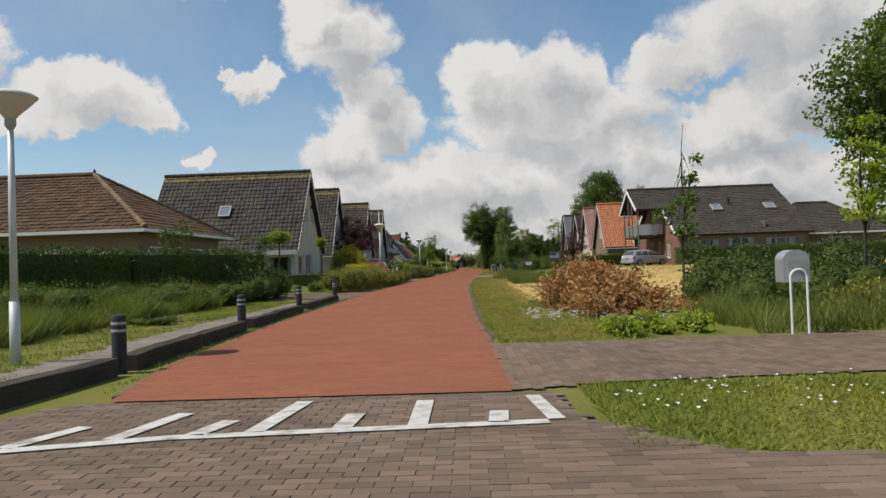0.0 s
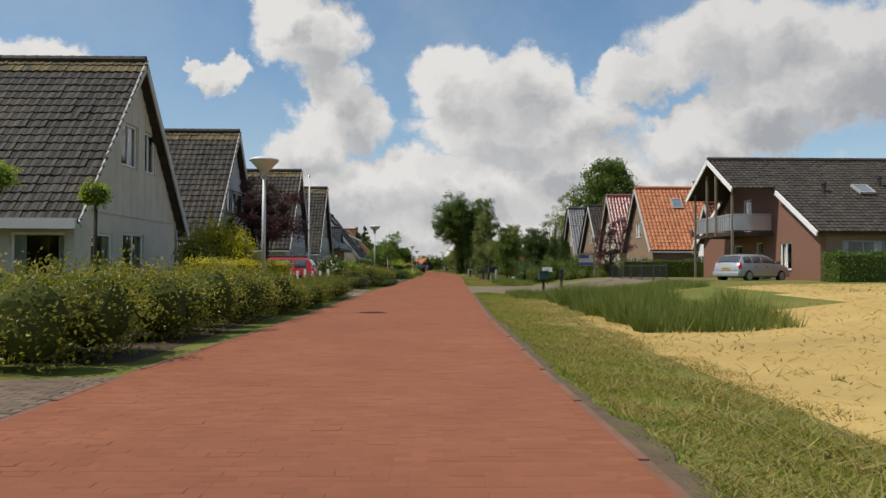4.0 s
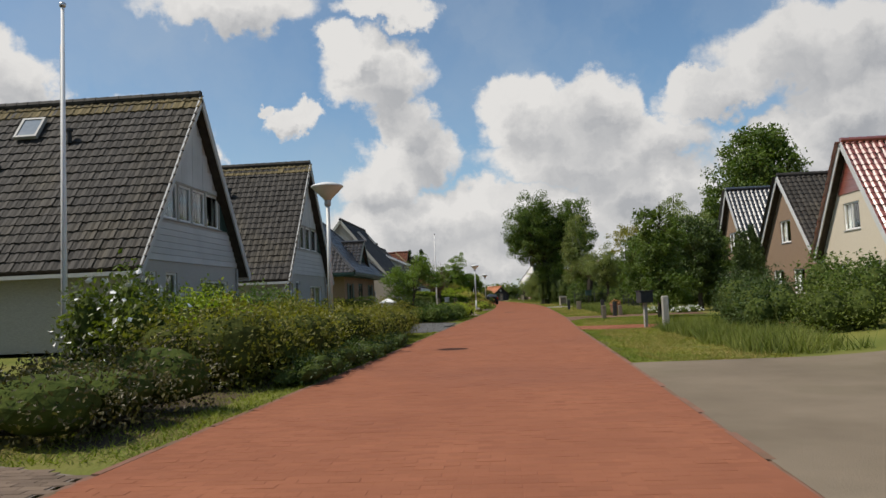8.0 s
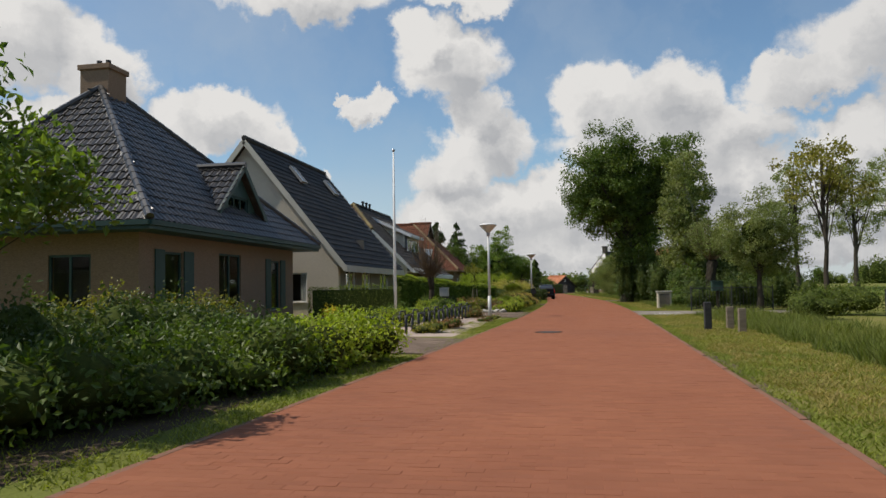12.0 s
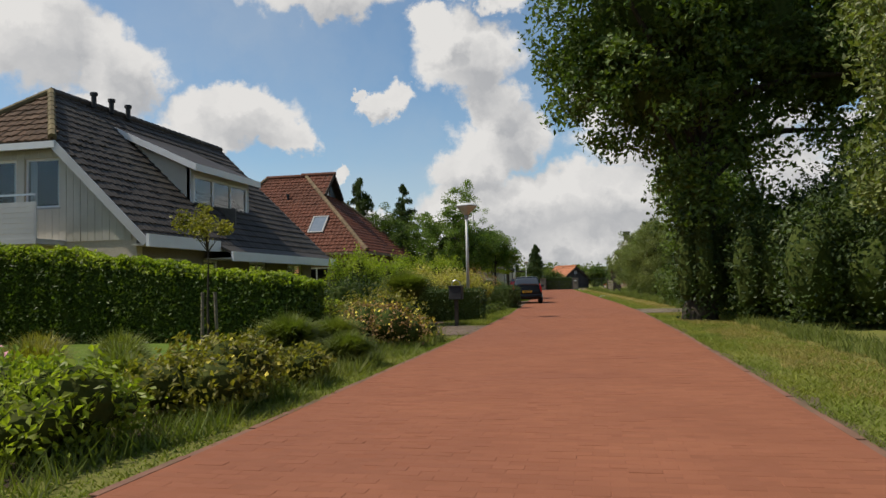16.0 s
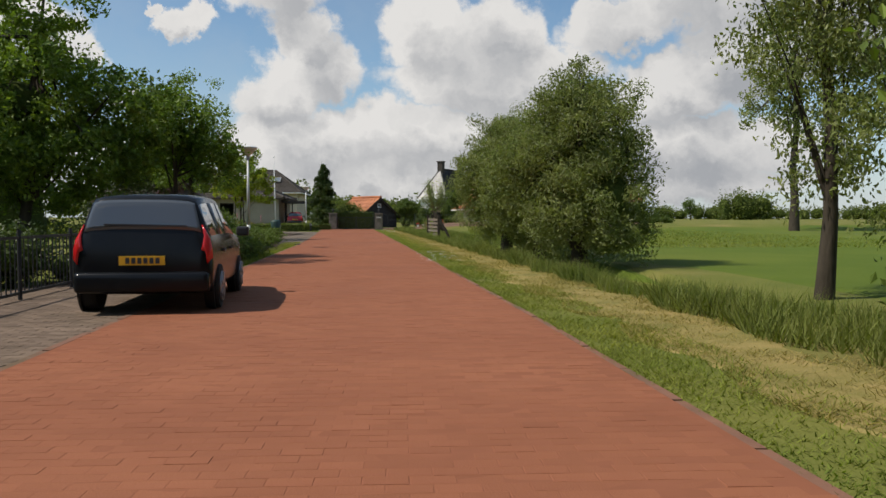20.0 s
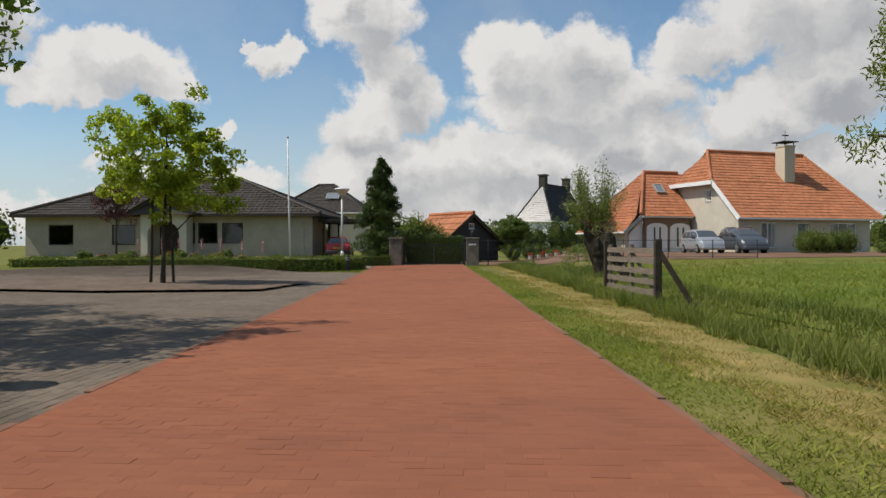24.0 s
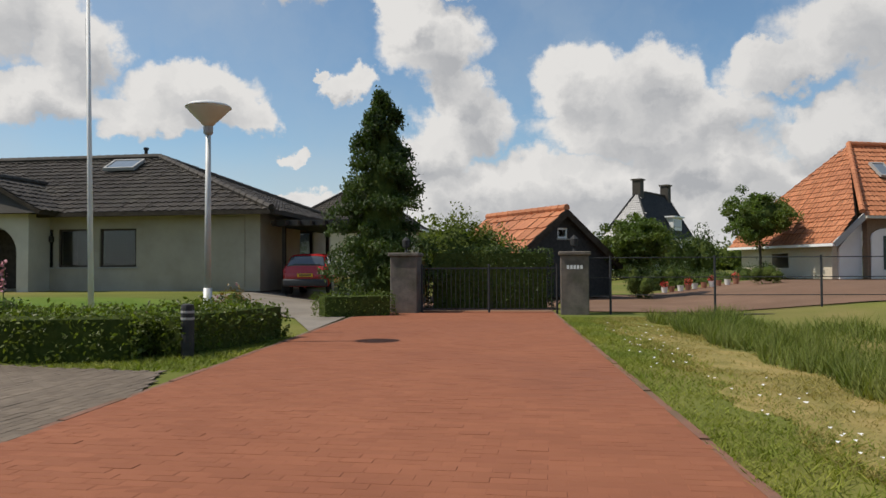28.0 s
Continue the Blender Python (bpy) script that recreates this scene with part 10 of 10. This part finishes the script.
tree("ash_tree", 9.2, 122.5, 0, 6.9, [(0, 0, 5.7, 1.8, 1.8, 1.0), (0.9, 0.2, 5.0, 1.2, 1.2, 0.7), (-1.0, 0.1, 4.6, 0.9, 0.9, 0.7)], M["l_olive"], "open ash tree with bare forked limbs", 0.12, 0.3, 60, 80, 0.42, 0.11, 84, M["bark"], droop=0.3)
for k, (px_, py_, r, h, m) in enumerate(((6.4, 151.5, 1.8, 4.6, "l_dark"), (6.0, 144.6, 1.6, 3.8, "l_dark"), (8.2, 147, 2.4, 6.2, "l_dark"), (6.3, 138.0, 1.3, 2.8, "l_mid"), (8.4, 139.6, 1.6, 3.4, "l_dark"), (9.8, 134.5, 1.6, 2.4, "l_mid"), (5.6, 134.8, 1.0, 1.4, "l_mid"), (8.5, 152.5, 2.2, 6.0, "l_dark"), (10.5, 143, 2.4, 5.6, "l_dark"), (7.4, 149.6, 1.8, 5.0, "l_dark"), (3.45, 148.3, 0.8, 5.0, "l_dark"), (4.9, 150.0, 1.3, 3.8, "l_dark"), (4.9, 147.2, 1.1, 4.2, "l_dark"))):
    shrub(px_, py_, r, r * 1.1, h, M[m], "dark leafy undergrowth beneath trees", 0.12, 110, 7, k + 30, group="undergrowth beneath the linden")

# gardens across the road
shrub_row([(5.0, 76.6), (7.5, 76.8), (10.4, 77.1)], 1.5, 1.15, M["l_hedge"], "rounded clipped hedge beside a side road", 0.065, 330, 31, lump=0.12, name="hedge")
shrub_row([(6.4, 79.2), (9.5, 79.4), (12.5, 79.7)], 1.6, 1.75, M["l_mid"], "taller loose hedge behind a clipped one", 0.075, 300, 32, lump=0.2, name="hedge")
hedge("hedge", [(17.2, 61.8), (28, 62.9), (38, 64.5)], 1.3, 1.35, M["l_mid"], "long clipped garden hedge along a straw field", 0.09, 160, 0.5, seed=33, top=M["l_mid"])
tree("purple_plum_tree", 10.9, 78.0, 0.2, 4.6, [(0, 0, 2.6, 1.5, 1.3, 1.2), (0.5, 0, 3.7, 1.0, 1.0, 0.8), (-0.6, 0.2, 1.5, 1.2, 1.1, 0.9)], M["l_purple"], "open purple-leaved tree beside a house", 0.09, 0.2, 90, 80, 0.36, 0.085, 40)
hedge("hedge", [(12.5, 81.5), (22, 82.5)], 1.0, 1.3, M["l_mid"], "clipped hedge before an orange-roofed house", 0.08, 200, 0.4, seed=34)
shrub_row([(5.2, 78.0), (5.9, 83.6)], 1.5, 1.45, M["l_dark"], "rough dark greenery at a hedge foot", 0.07, 220, 41, lump=0.4)
tree("elder_tree", 5.3, 91.9, 0, 5.6, [(0, 0, 2.5, 1.0, 1.1, 1.2), (-0.3, 0.2, 4.0, 0.6, 0.7, 0.8), (0.4, -0.2, 3.3, 0.8, 0.8, 0.8), (0.0, 0, 4.9, 0.35, 0.35, 0.5), (0.3, -0.3, 1.3, 1.2, 1.2, 0.9), (0.75, 0.4, 4.2, 0.4, 0.4, 0.5)], M["l_mid"], "bushy elder tree growing to the ground", 0.1, 0.15, 150, 100, 0.36, 0.11, 91, core=0.35)
tree("garden_tree", 8.9, 99.5, 0.1, 5.2, [(0, 0, 3.4, 1.6, 1.6, 1.6), (0.2, 0.2, 1.8, 1.5, 1.5, 1.1)], M["l_dark"], "dark leafy tree in a garden", 0.13, 0.2, 110, 110, 0.5, 0.13, 92, core=0.45)
for k, (px_, py_, h, r) in enumerate(((10.2, 96.5, 3.6, 0.8), (11.2, 98.0, 3.9, 0.85), (12.0, 100.0, 3.4, 0.8), (9.6, 94.6, 2.8, 0.7))):
    conifer(px_, py_, 0.1, h, r, M["l_dark"], "dark columnar thuja beside a house", k + 10, 5000, 0.1)
for k, (px_, py_, h, r, m) in enumerate(((6.2, 101, 4.6, 1.2, "l_mid"), (7.0, 106, 5.0, 1.4, "l_mid"), (9.5, 109, 5.4, 1.6, "l_dark"), (13.8, 118.5, 4.2, 1.4, "l_mid"), (12.5, 113, 5.2, 1.8, "l_dark"), (11.0, 104.5, 4.6, 1.4, "l_mid"))):
    tree("garden_tree", px_, py_, 0, h, [(0, 0, h * 0.6, r, r, h * 0.34), (0.2, 0.3, h * 0.36, r * 0.9, r * 0.9, h * 0.24)], M[m], "mid-sized leafy tree along the verge", 0.09, 0.2, 75, 100, 0.46, 0.12, 93 + k, group="leafy trees along the verge", core=0.45)
shrub_row([(6.0, 97.4), (9.0, 98.0)], 1.0, 0.4, M["l_mid"], "low flower bed with white blossom", 0.06, 260, 42, flowers=(M["daisy"], 260, 0.07))
for k, (px_, py_, r, h) in enumerate(((9.6, 121.5, 1.5, 1.5), (7.4, 118.4, 1.2, 1.3), (13, 118, 1.8, 1.8), (10.5, 101, 1.4, 1.6), (14, 126, 2, 2.0))):
    shrub(px_, py_, r, r, h, M["l_hedge"], "rounded clipped bush in a garden", 0.07, 190, 5, k + 50, group="rounded bushes across the road")
shrub_row([(9.4, 114.0), (14.5, 111.0)], 1.7, 1.2, M["l_dark"], "low dark hedge across a meadow garden", 0.07, 240, 43, lump=0.15, name="hedge")
shrub_row([(5.4, 131.4), (11.5, 131.6)], 1.6, 1.7, M["l_dark"], "dark undergrowth under willows", 0.08, 220, 44, lump=0.35)
tree("big_tree", 24.6, 136, 0, 18.0, [(0, 0, 11.5, 4.2, 4.2, 5.5), (-2.6, 0.4, 9.0, 2.8, 2.8, 3.6), (2.6, 0, 9.4, 2.8, 2.8, 3.8), (0.5, 0, 15.4, 2.6, 2.6, 2.2)], M["l_mid"], "tall dense tree behind the village houses", 0.5, 0.2, 260, 110, 1.3, 0.3, 111, core=0.45)
tree("birch_tree", 15.5, 128, 0, 9.6, [(0, 0, 6.4, 2.2, 2.2, 2.6), (0.4, 0.2, 4.6, 1.8, 1.8, 1.4)], M["l_willow"], "airy pale tree beside the village houses", 0.16, 0.25, 70, 75, 0.65, 0.14, 112, droop=0.4)

# right-hand start: scrub behind the mailbox
for k, (px_, py_, r, h, m) in enumerate(((6.6, 16.2, 1.2, 1.4, "l_dark"), (7.6, 15.2, 1.4, 1.5, "l_dark"), (8.8, 14.2, 1.4, 1.4, "l_dark"), (10.2, 14.6, 1.5, 1.6, "l_mid"), (8.4, 17.2, 1.5, 1.7, "l_dark"), (11.8, 17.0, 1.6, 1.7, "l_dark"), (5.7, 17.5, 0.95, 1.5, "l_dark"), (6.5, 18.4, 1.2, 1.7, "l_dark"), (6.9, 13.1, 0.8, 0.9, "l_olive"))):
    shrub(px_, py_, r, r, h, M[m], "rough leafy scrub behind a brick drive", 0.08, 170, 7, k + 60, group="scrub behind the drive")
shrub_row([(2.0, 11.8), (3.2, 12.2), (4.0, 12.4)], 0.7, 0.3, M["l_bright"], "low yellow-green ground plant at the drive", 0.07, 330, 61, lump=0.3, step=0.6)
tree("young_tree", 5.4, 18.9, 0.1, 5.2, [(0, 0, 2.2, 0.7, 0.7, 0.8), (0.2, 0, 3.4, 0.4, 0.4, 0.8)], M["l_mid"], "thin young tree with few leaves", 0.04, 0.3, 16, 40, 0.3, 0.12, 121)
tree("alder_tree", 10.7, 17.8, 0.1, 8.5, [(0, 0, 4.8, 2.3, 2.3, 2.2), (0.2, 0.2, 6.6, 1.4, 1.4, 1.4), (-0.6, -0.4, 3.2, 1.6, 1.6, 1.4)], M["l_mid"], "leafy tree beside the straw field", 0.15, 0.2, 170, 110, 0.55, 0.12, 122, core=0.45)
tree("young_tree", 7.7, 14.7, 0.1, 4.6, [(0, 0, 2.6, 0.5, 0.6, 1.3)], M["l_bright"], "slim sapling with yellow-green leaves", 0.04, 0.25, 22, 50, 0.26, 0.1, 123)

# heap of cut branches
ob = thing("brush_pile", 3.0, 18.6, 0.02, "heap of cut branches with withered brown leaves", "brush pile")
rng = np.random.default_rng(9)
bm = bmesh.new()
P = []
for k in range(230):
    a = rng.normal(1.9, 0.5)
    c = Vector((rng.normal(0, 0.6), rng.normal(0, 1.25), 0))
    L = rng.uniform(0.7, 1.6) if c.y < 0.6 else rng.uniform(1.0, 2.1)
    top = 1.05 * max(0.05, 1 - (c.x / 1.7) ** 2) * max(0.05, 1 - (c.y / 3.4) ** 2)
    c.z = rng.uniform(0.05, max(0.1, top))
    d = Vector((math.cos(a), math.sin(a), rng.normal(0.05, 0.22))) * L / 2
    p, q = c - d, c + d
    p.z, q.z = max(p.z, 0.03), max(q.z, 0.03)
    m_ = p.lerp(q, 0.5) + Vector((rng.normal(0, 0.08), rng.normal(0, 0.08), rng.normal(0.04, 0.06)))
    tube(bm, p, m_, 0.014, 0.01, 5, False)
    tube(bm, m_, q, 0.01, 0.004, 5, False)
    if c.y < 0.15:
        t = rng.uniform(0, 1, 110)[:, None]
        P.append(np.array(p) * (1 - t) + np.array(q) * t + rng.normal(0, 0.12, (110, 3)))
part("branch_heap", bm, M["twig"], ob, "criss-crossed bare branches", "stuff")
P = np.concatenate(P)
P = P[(P[:, 2] > 0.05) & (P[:, 2] < 1.35) & (P[:, 1] < 0.7)]
V, F = leaf_arrays(P, 0.115, rng, 0.42)
stuff("withered_leaves", V, F, M["l_rust"], ob, "withered russet leaves", "stuff")

shrub_row([(0.6, 275.0), (6.0, 276.0), (12.0, 277.5)], 3.2, 4.0, M["l_dark"], "dark tall shrubs before a far white house", 0.2, 45, 46, lump=0.3, step=1.6)

# distant woods
def far_wood(name, x, y, w, h, seed, label):
    rng = np.random.default_rng(seed)
    blobs = [(rng.uniform(-w, w), rng.uniform(-4, 4), h * rng.uniform(0.3, 0.5), rng.uniform(3, 6), 4, h * rng.uniform(0.4, 0.6)) for _ in range(max(6, int(w / 2)))]
    ob = bush(name, x, y, 0, blobs, M["l_hedge"], label, 0.8, 2.2, "woods", "", None, seed)
    ob["kind"] = "stuff"


for k, (px_, py_, w, h) in enumerate(((-60, 330, 40, 9), (30, 360, 18, 7), (-8, 340, 18, 7), (150, 520, 90, 8), (70, 420, 16, 9), (110, 400, 12, 11), (-120, 260, 40, 10), (-50, 225, 14, 6), (260, 430, 90, 8), (-45, 110, 12, 8), (-45, 160, 12, 8), (60, 120, 20, 9), (70, 60, 14, 7), (-45, 60, 12, 8), (-42, 20, 10, 7))):
    far_wood("far_woods", px_, py_, w, h, k, "distant belt of green trees")
for k, (px_, py_, h) in enumerate(((38, 300, 7.5), (52, 330, 8), (80, 360, 7), (26, 270, 5))):
    tree("field_tree", px_, py_, 0, h, [(0, 0, h * 0.62, h * 0.32, h * 0.32, h * 0.32)], M["l_mid"], "lone round tree in the far meadow", 0.2, 0.3, 40, 70, 1.0, 0.3, 130 + k, group="lone trees in the meadow")

# tall open trees beyond the meadow
for k, (px_, py_, h) in enumerate(((36.0, 224.0, 25.0), (44.0, 221.0, 23.0), (52.0, 226.0, 26.0))):
    tree("ash_tree", px_, py_, 0, h, [(0, 0, h * 0.66, 4.4, 4.4, h * 0.3), (-2.2, 0.4, h * 0.5, 3.0, 3.0, h * 0.16), (1.8, -0.4, h * 0.4, 2.8, 2.8, h * 0.13)], M["l_willow"], "tall open ash tree beyond the meadow", 0.4, 0.25, 110, 90, 1.1, 0.26, 140 + k, group="ash trees beyond the meadow")

# ---- grass ----
rng = np.random.default_rng(77)


def scatter(n, x0, x1, y0, y1):
    return np.stack([rng.uniform(x0, x1, n), rng.uniform(y0, y1, n)], 1)


def verge(side, y0, y1, w0, w1, density, h, material, label, seed, w=0.007, spread=0.5, clump=0.45):
    n = int((y1 - y0) * (w1 - w0) * density * 1.7)
    yy = rng.uniform(y0, y1, n)
    off = w0 + (w1 - w0) * rng.uniform(0, 1, n) ** 1.3
    grown = np.sin(yy * 1.9 + seed) * np.sin(off * 3.1 + yy * 0.7) + 0.6 * np.sin(yy * 5.3 + off * 4.7 + seed)
    ok = rng.uniform(-1.4, 1.4, n) * (1 - clump) + grown * clump * 1.6 > -0.25
    yy, off = yy[ok], off[ok] + 0.12 * np.sin(yy[ok] * 2.7) * (w0 > 0.3)
    xx = edge_r(yy) + off if side > 0 else edge_l(yy) - off
    blades("verge_grass", np.stack([xx, yy], 1), h, material, label, None, w, seed, ground_z, spread)


verge(1, 11.2, 23, 0.2, 2.6, 900, 0.045, M["blade"], "short green verge grass", 1, 0.006, 1.2, 0.3)
verge(1, 23, 58, 0.2, 1.5, 800, 0.045, M["blade"], "short green verge grass", 41, 0.006, 1.2, 0.3)
verge(1, 11.5, 58, 0.3, 2.2, 680, 0.06, M["blade_dry"], "dry yellow verge grass", 2, 0.006, 1.4, 0.5)
verge(1, 41, 55, 2.6, 5.6, 420, 0.5, M["blade_tall"], "tall green grass in a field corner", 3, 0.009, 0.35)
verge(1, 56.5, 60.4, 0.3, 2.4, 700, 0.08, M["blade"], "short grass beside a side road", 24, 0.008, 0.9)
verge(1, 55, 60, 1.6, 9, 260, 0.25, M["blade_tall"], "tall grass beside a side road", 4, 0.009, 0.4)
verge(1, 11.4, 15.5, 4.2, 10, 260, 0.5, M["blade_tall"], "long grass before the scrub", 29, 0.009, 0.5)
verge(1, 72.4, 83.6, 0.1, 2.8, 700, 0.05, M["blade"], "green verge grass", 5, 0.007, 1.0, 0.3)
verge(1, 86.6, 91.4, 0.1, 3.6, 700, 0.05, M["blade"], "green verge grass", 35, 0.007, 1.0, 0.3)
verge(1, 72.4, 83.6, 0.5, 2.6, 480, 0.06, M["blade_dry"], "dry verge grass", 6, 0.007, 1.2)
verge(1, 86.6, 91.4, 0.5, 3.4, 480, 0.06, M["blade_dry"], "dry verge grass", 36, 0.007, 1.2)
verge(1, 86.6, 93.0, 2.0, 6.0, 600, 0.06, M["blade"], "rough grass beside a drive", 38, 0.008, 0.9, 0.3)
verge(1, 97.6, 123.4, 0.4, 2.8, 480, 0.06, M["blade_dry"], "dry verge grass", 37, 0.007, 1.2)
verge(1, 97.4, 123.5, 0.1, 2.6, 700, 0.05, M["blade"], "green verge grass", 7, 0.007, 1.0, 0.3)
verge(1, 97, 123, 2.2, 4.6, 260, 0.32, M["blade_tall"], "long grass along a meadow fence", 8, 0.009)
verge(1, 73, 83, 2.2, 4.2, 300, 0.35, M["blade_tall"], "long grass along a hedge", 9, 0.009)
verge(1, 128.8, 153.4, 0.1, 1.8, 700, 0.05, M["blade"], "green verge grass", 10, 0.007, 1.0, 0.3)
verge(1, 129, 153, 0.7, 2.0, 520, 0.06, M["blade_dry"], "dry yellow grass under trees", 45, 0.006, 1.3, 0.45)
verge(1, 129, 160, 1.9, 3.0, 220, 0.22, M["blade_tall"], "long grass under trees", 11, 0.009)
verge(1, 157.5, 229, 0.05, 1.2, 900, 0.05, M["blade"], "short green verge grass", 12, 0.006, 1.1, 0.3)
verge(1, 158, 229, 0.75, 2.4, 620, 0.05, M["blade_dry"], "mown hay lying on the verge", 13, 0.006, 1.4, 0.5)
verge(1, 38, 59, 1.0, 2.6, 420, 0.05, M["blade_dry"], "mown hay lying on the verge", 23, 0.006, 1.4, 0.5)
verge(1, 158, 228, 2.0, 3.8, 400, 0.3, M["blade_tall"], "tall grass along the ditch", 14, 0.009, 0.45)
verge(1, 190, 226, 3.2, 5.5, 260, 0.25, M["blade_tall"], "rough grass beyond the ditch", 15, 0.009)
verge(-1, 8.6, 28, 1.85, 5.2, 240, 0.055, M["blade"], "short green grass behind a footpath", 16)
verge(-1, 9, 30, 4.2, 7.4, 560, 0.62, M["blade_tall"], "tall wild grass before a hedge", 17, 0.009)
verge(-1, 70, 86, 0.1, 0.5, 300, 0.06, M["blade"], "grass tufts along the kerb", 18)
verge(-1, 7.5, 28, 0.02, 0.35, 160, 0.06, M["blade"], "weeds along timber sleepers", 19)
verge(-1, 129.4, 142.0, 0.4, 3.0, 320, 0.22, M["blade_tall"], "feathery wild grass filling a flower bed", 25, 0.008, 0.5, 0.35)
verge(-1, 147.4, 160.5, 0.1, 1.6, 420, 0.12, M["blade"], "grass and weeds under shrubs", 26, 0.008, 0.7, 0.3)
verge(-1, 173, 192, 0.1, 0.7, 300, 0.1, M["blade"], "weeds along a planted border", 27, 0.008, 0.7)
for y0_, y1_ in ((65.6, 85.8), (96.4, 105.4), (112.0, 121.0), (129.0, 142.0)):
    verge(-1, y0_, y1_, 0.05, 1.5, 520, 0.05, M["blade"], "short grass and weeds along the kerb", 30 + int(y0_), 0.007, 1.0, 0.25)
xy = scatter(16000, 1.55, 7.0, 90.8, 94.6)
xy = xy[xy[:, 1] < np.minimum(91.5 + 2.2 * (xy[:, 0] - 1.5), 93.3 + 0.4 * (xy[:, 0] - 2.3))]
blades("verge_grass", xy, 0.06, M["blade"], "short grass beside a brick drive", None, 0.008, 32, ground_z, 1.0)
xy = scatter(26000, -9.5, -5.2, 216.0, 223.5)
xy = xy[(xy[:, 0] < edge_l(xy[:, 1]) - 0.1) & (xy[:, 1] > 219.0)]
blades("verge_grass", xy, 0.06, M["blade"], "short grass beside the square", None, 0.008, 31, ground_z, 1.0)
verge(-1, 96, 160, 0.05, 0.4, 160, 0.06, M["blade"], "weeds along the kerb", 20)
xy = scatter(90000, 1.0, 9.0, -1.0, 7.3)
xy = xy[xy[:, 1] > 5.0 - 0.25 * xy[:, 0]]
blades("verge_grass", xy[(xy[:, 0] > 0.9 + 0 * xy[:, 1])], 0.05, M["blade"], "short grass beside the junction", None, 0.007, 21, ground_z, 1.1)
# tufts on the meadow
xy = scatter(52000, 4.2, 26.0, 186.0, 230.0)
xy = xy[(xy[:, 0] > 4.4 + 0.08 * np.abs(xy[:, 1] - 205)) & (rng.uniform(0, 1, len(xy)) > (xy[:, 0] - 4) / 26)]
blades("meadow_grass", xy, 0.14, M["blade"], "uneven green meadow grass", None, 0.016, 28, ground_z, 0.8)
# straw lying on the mown field
n = 16000
xy = np.stack([1.0 + 26 * rng.uniform(0, 1, n) ** 1.5, rng.uniform(22, 60, n)], 1)
FIELD = [(1.5, 21.5), (1.1, 27), (1.0, 34), (1.3, 40), (2.0, 48.6), (3.2, 52.6), (6.2, 45.6), (8, 45), (9, 54), (14, 57.5), (40, 63), (40, 19), (16, 19), (7.5, 21.5)]
xy = xy[inside(FIELD, xy[:, 0], xy[:, 1])]
blades("straw_stalks", xy, 0.06, M["blade_dry"], "loose straw on the mown field", None, 0.012, 22, lambda a, b: ground_z(a, b) + 0.02, 2.2)
# daisies
for k, (x0, x1, y0, y1, n) in enumerate(((1.2, 4.4, 14.6, 18.4, 700), (1.2, 3.6, 5.6, 7.2, 70), (-1.3, -0.5, 214, 219, 50), (-1.9, -0.9, 219, 226, 60), (2.8, 4.0, 122, 123.5, 120), (0.4, 1.5, 176, 182, 90))):
    xy = scatter(n, x0, x1, y0, y1)
    c = np.array(((x0 + x1) / 2, (y0 + y1) / 2))
    xy = xy[rng.uniform(0, 1, n) > 0.5 * np.abs((xy - c) / (np.array((x1 - x0, y1 - y0)) / 2)).max(1)]
    P = np.stack([xy[:, 0], xy[:, 1], ground_z(xy[:, 0], xy[:, 1]) + rng.uniform(0.06, 0.12, len(xy))], 1)
    m = len(P)
    s = rng.uniform(0.011, 0.02, m)
    V = np.stack([P + np.stack([np.cos(q) * s, np.sin(q) * s, 0.3 * s * math.cos(q * 2)], 1) for q in (0.0, math.tau / 4, math.tau / 2, math.tau * 3 / 4)], 1).reshape(-1, 3)
    tagged(stuff("daisies", V, np.arange(4 * m).reshape(-1, 4), M["daisy"]), "white daisies in the grass", "flowers", "", "stuff")

# ---- single clinkers nearest the start ----
bm = boxes((-BW / 2 + 0.004, BW / 2 - 0.004, -BD / 2 + 0.004, BD / 2 - 0.004, -0.014, 0.0))
clinker = bpy.data.meshes.new("clinker")
bm.to_mesh(clinker)
bm.free()
clinker.materials.append(M["red_paver_piece"])
for cx, cy in zip(*NEAR_BRICKS):
    o = new("clinker", clinker)
    o.parent = road
    o.location = (float(cx), float(cy), 0.03)
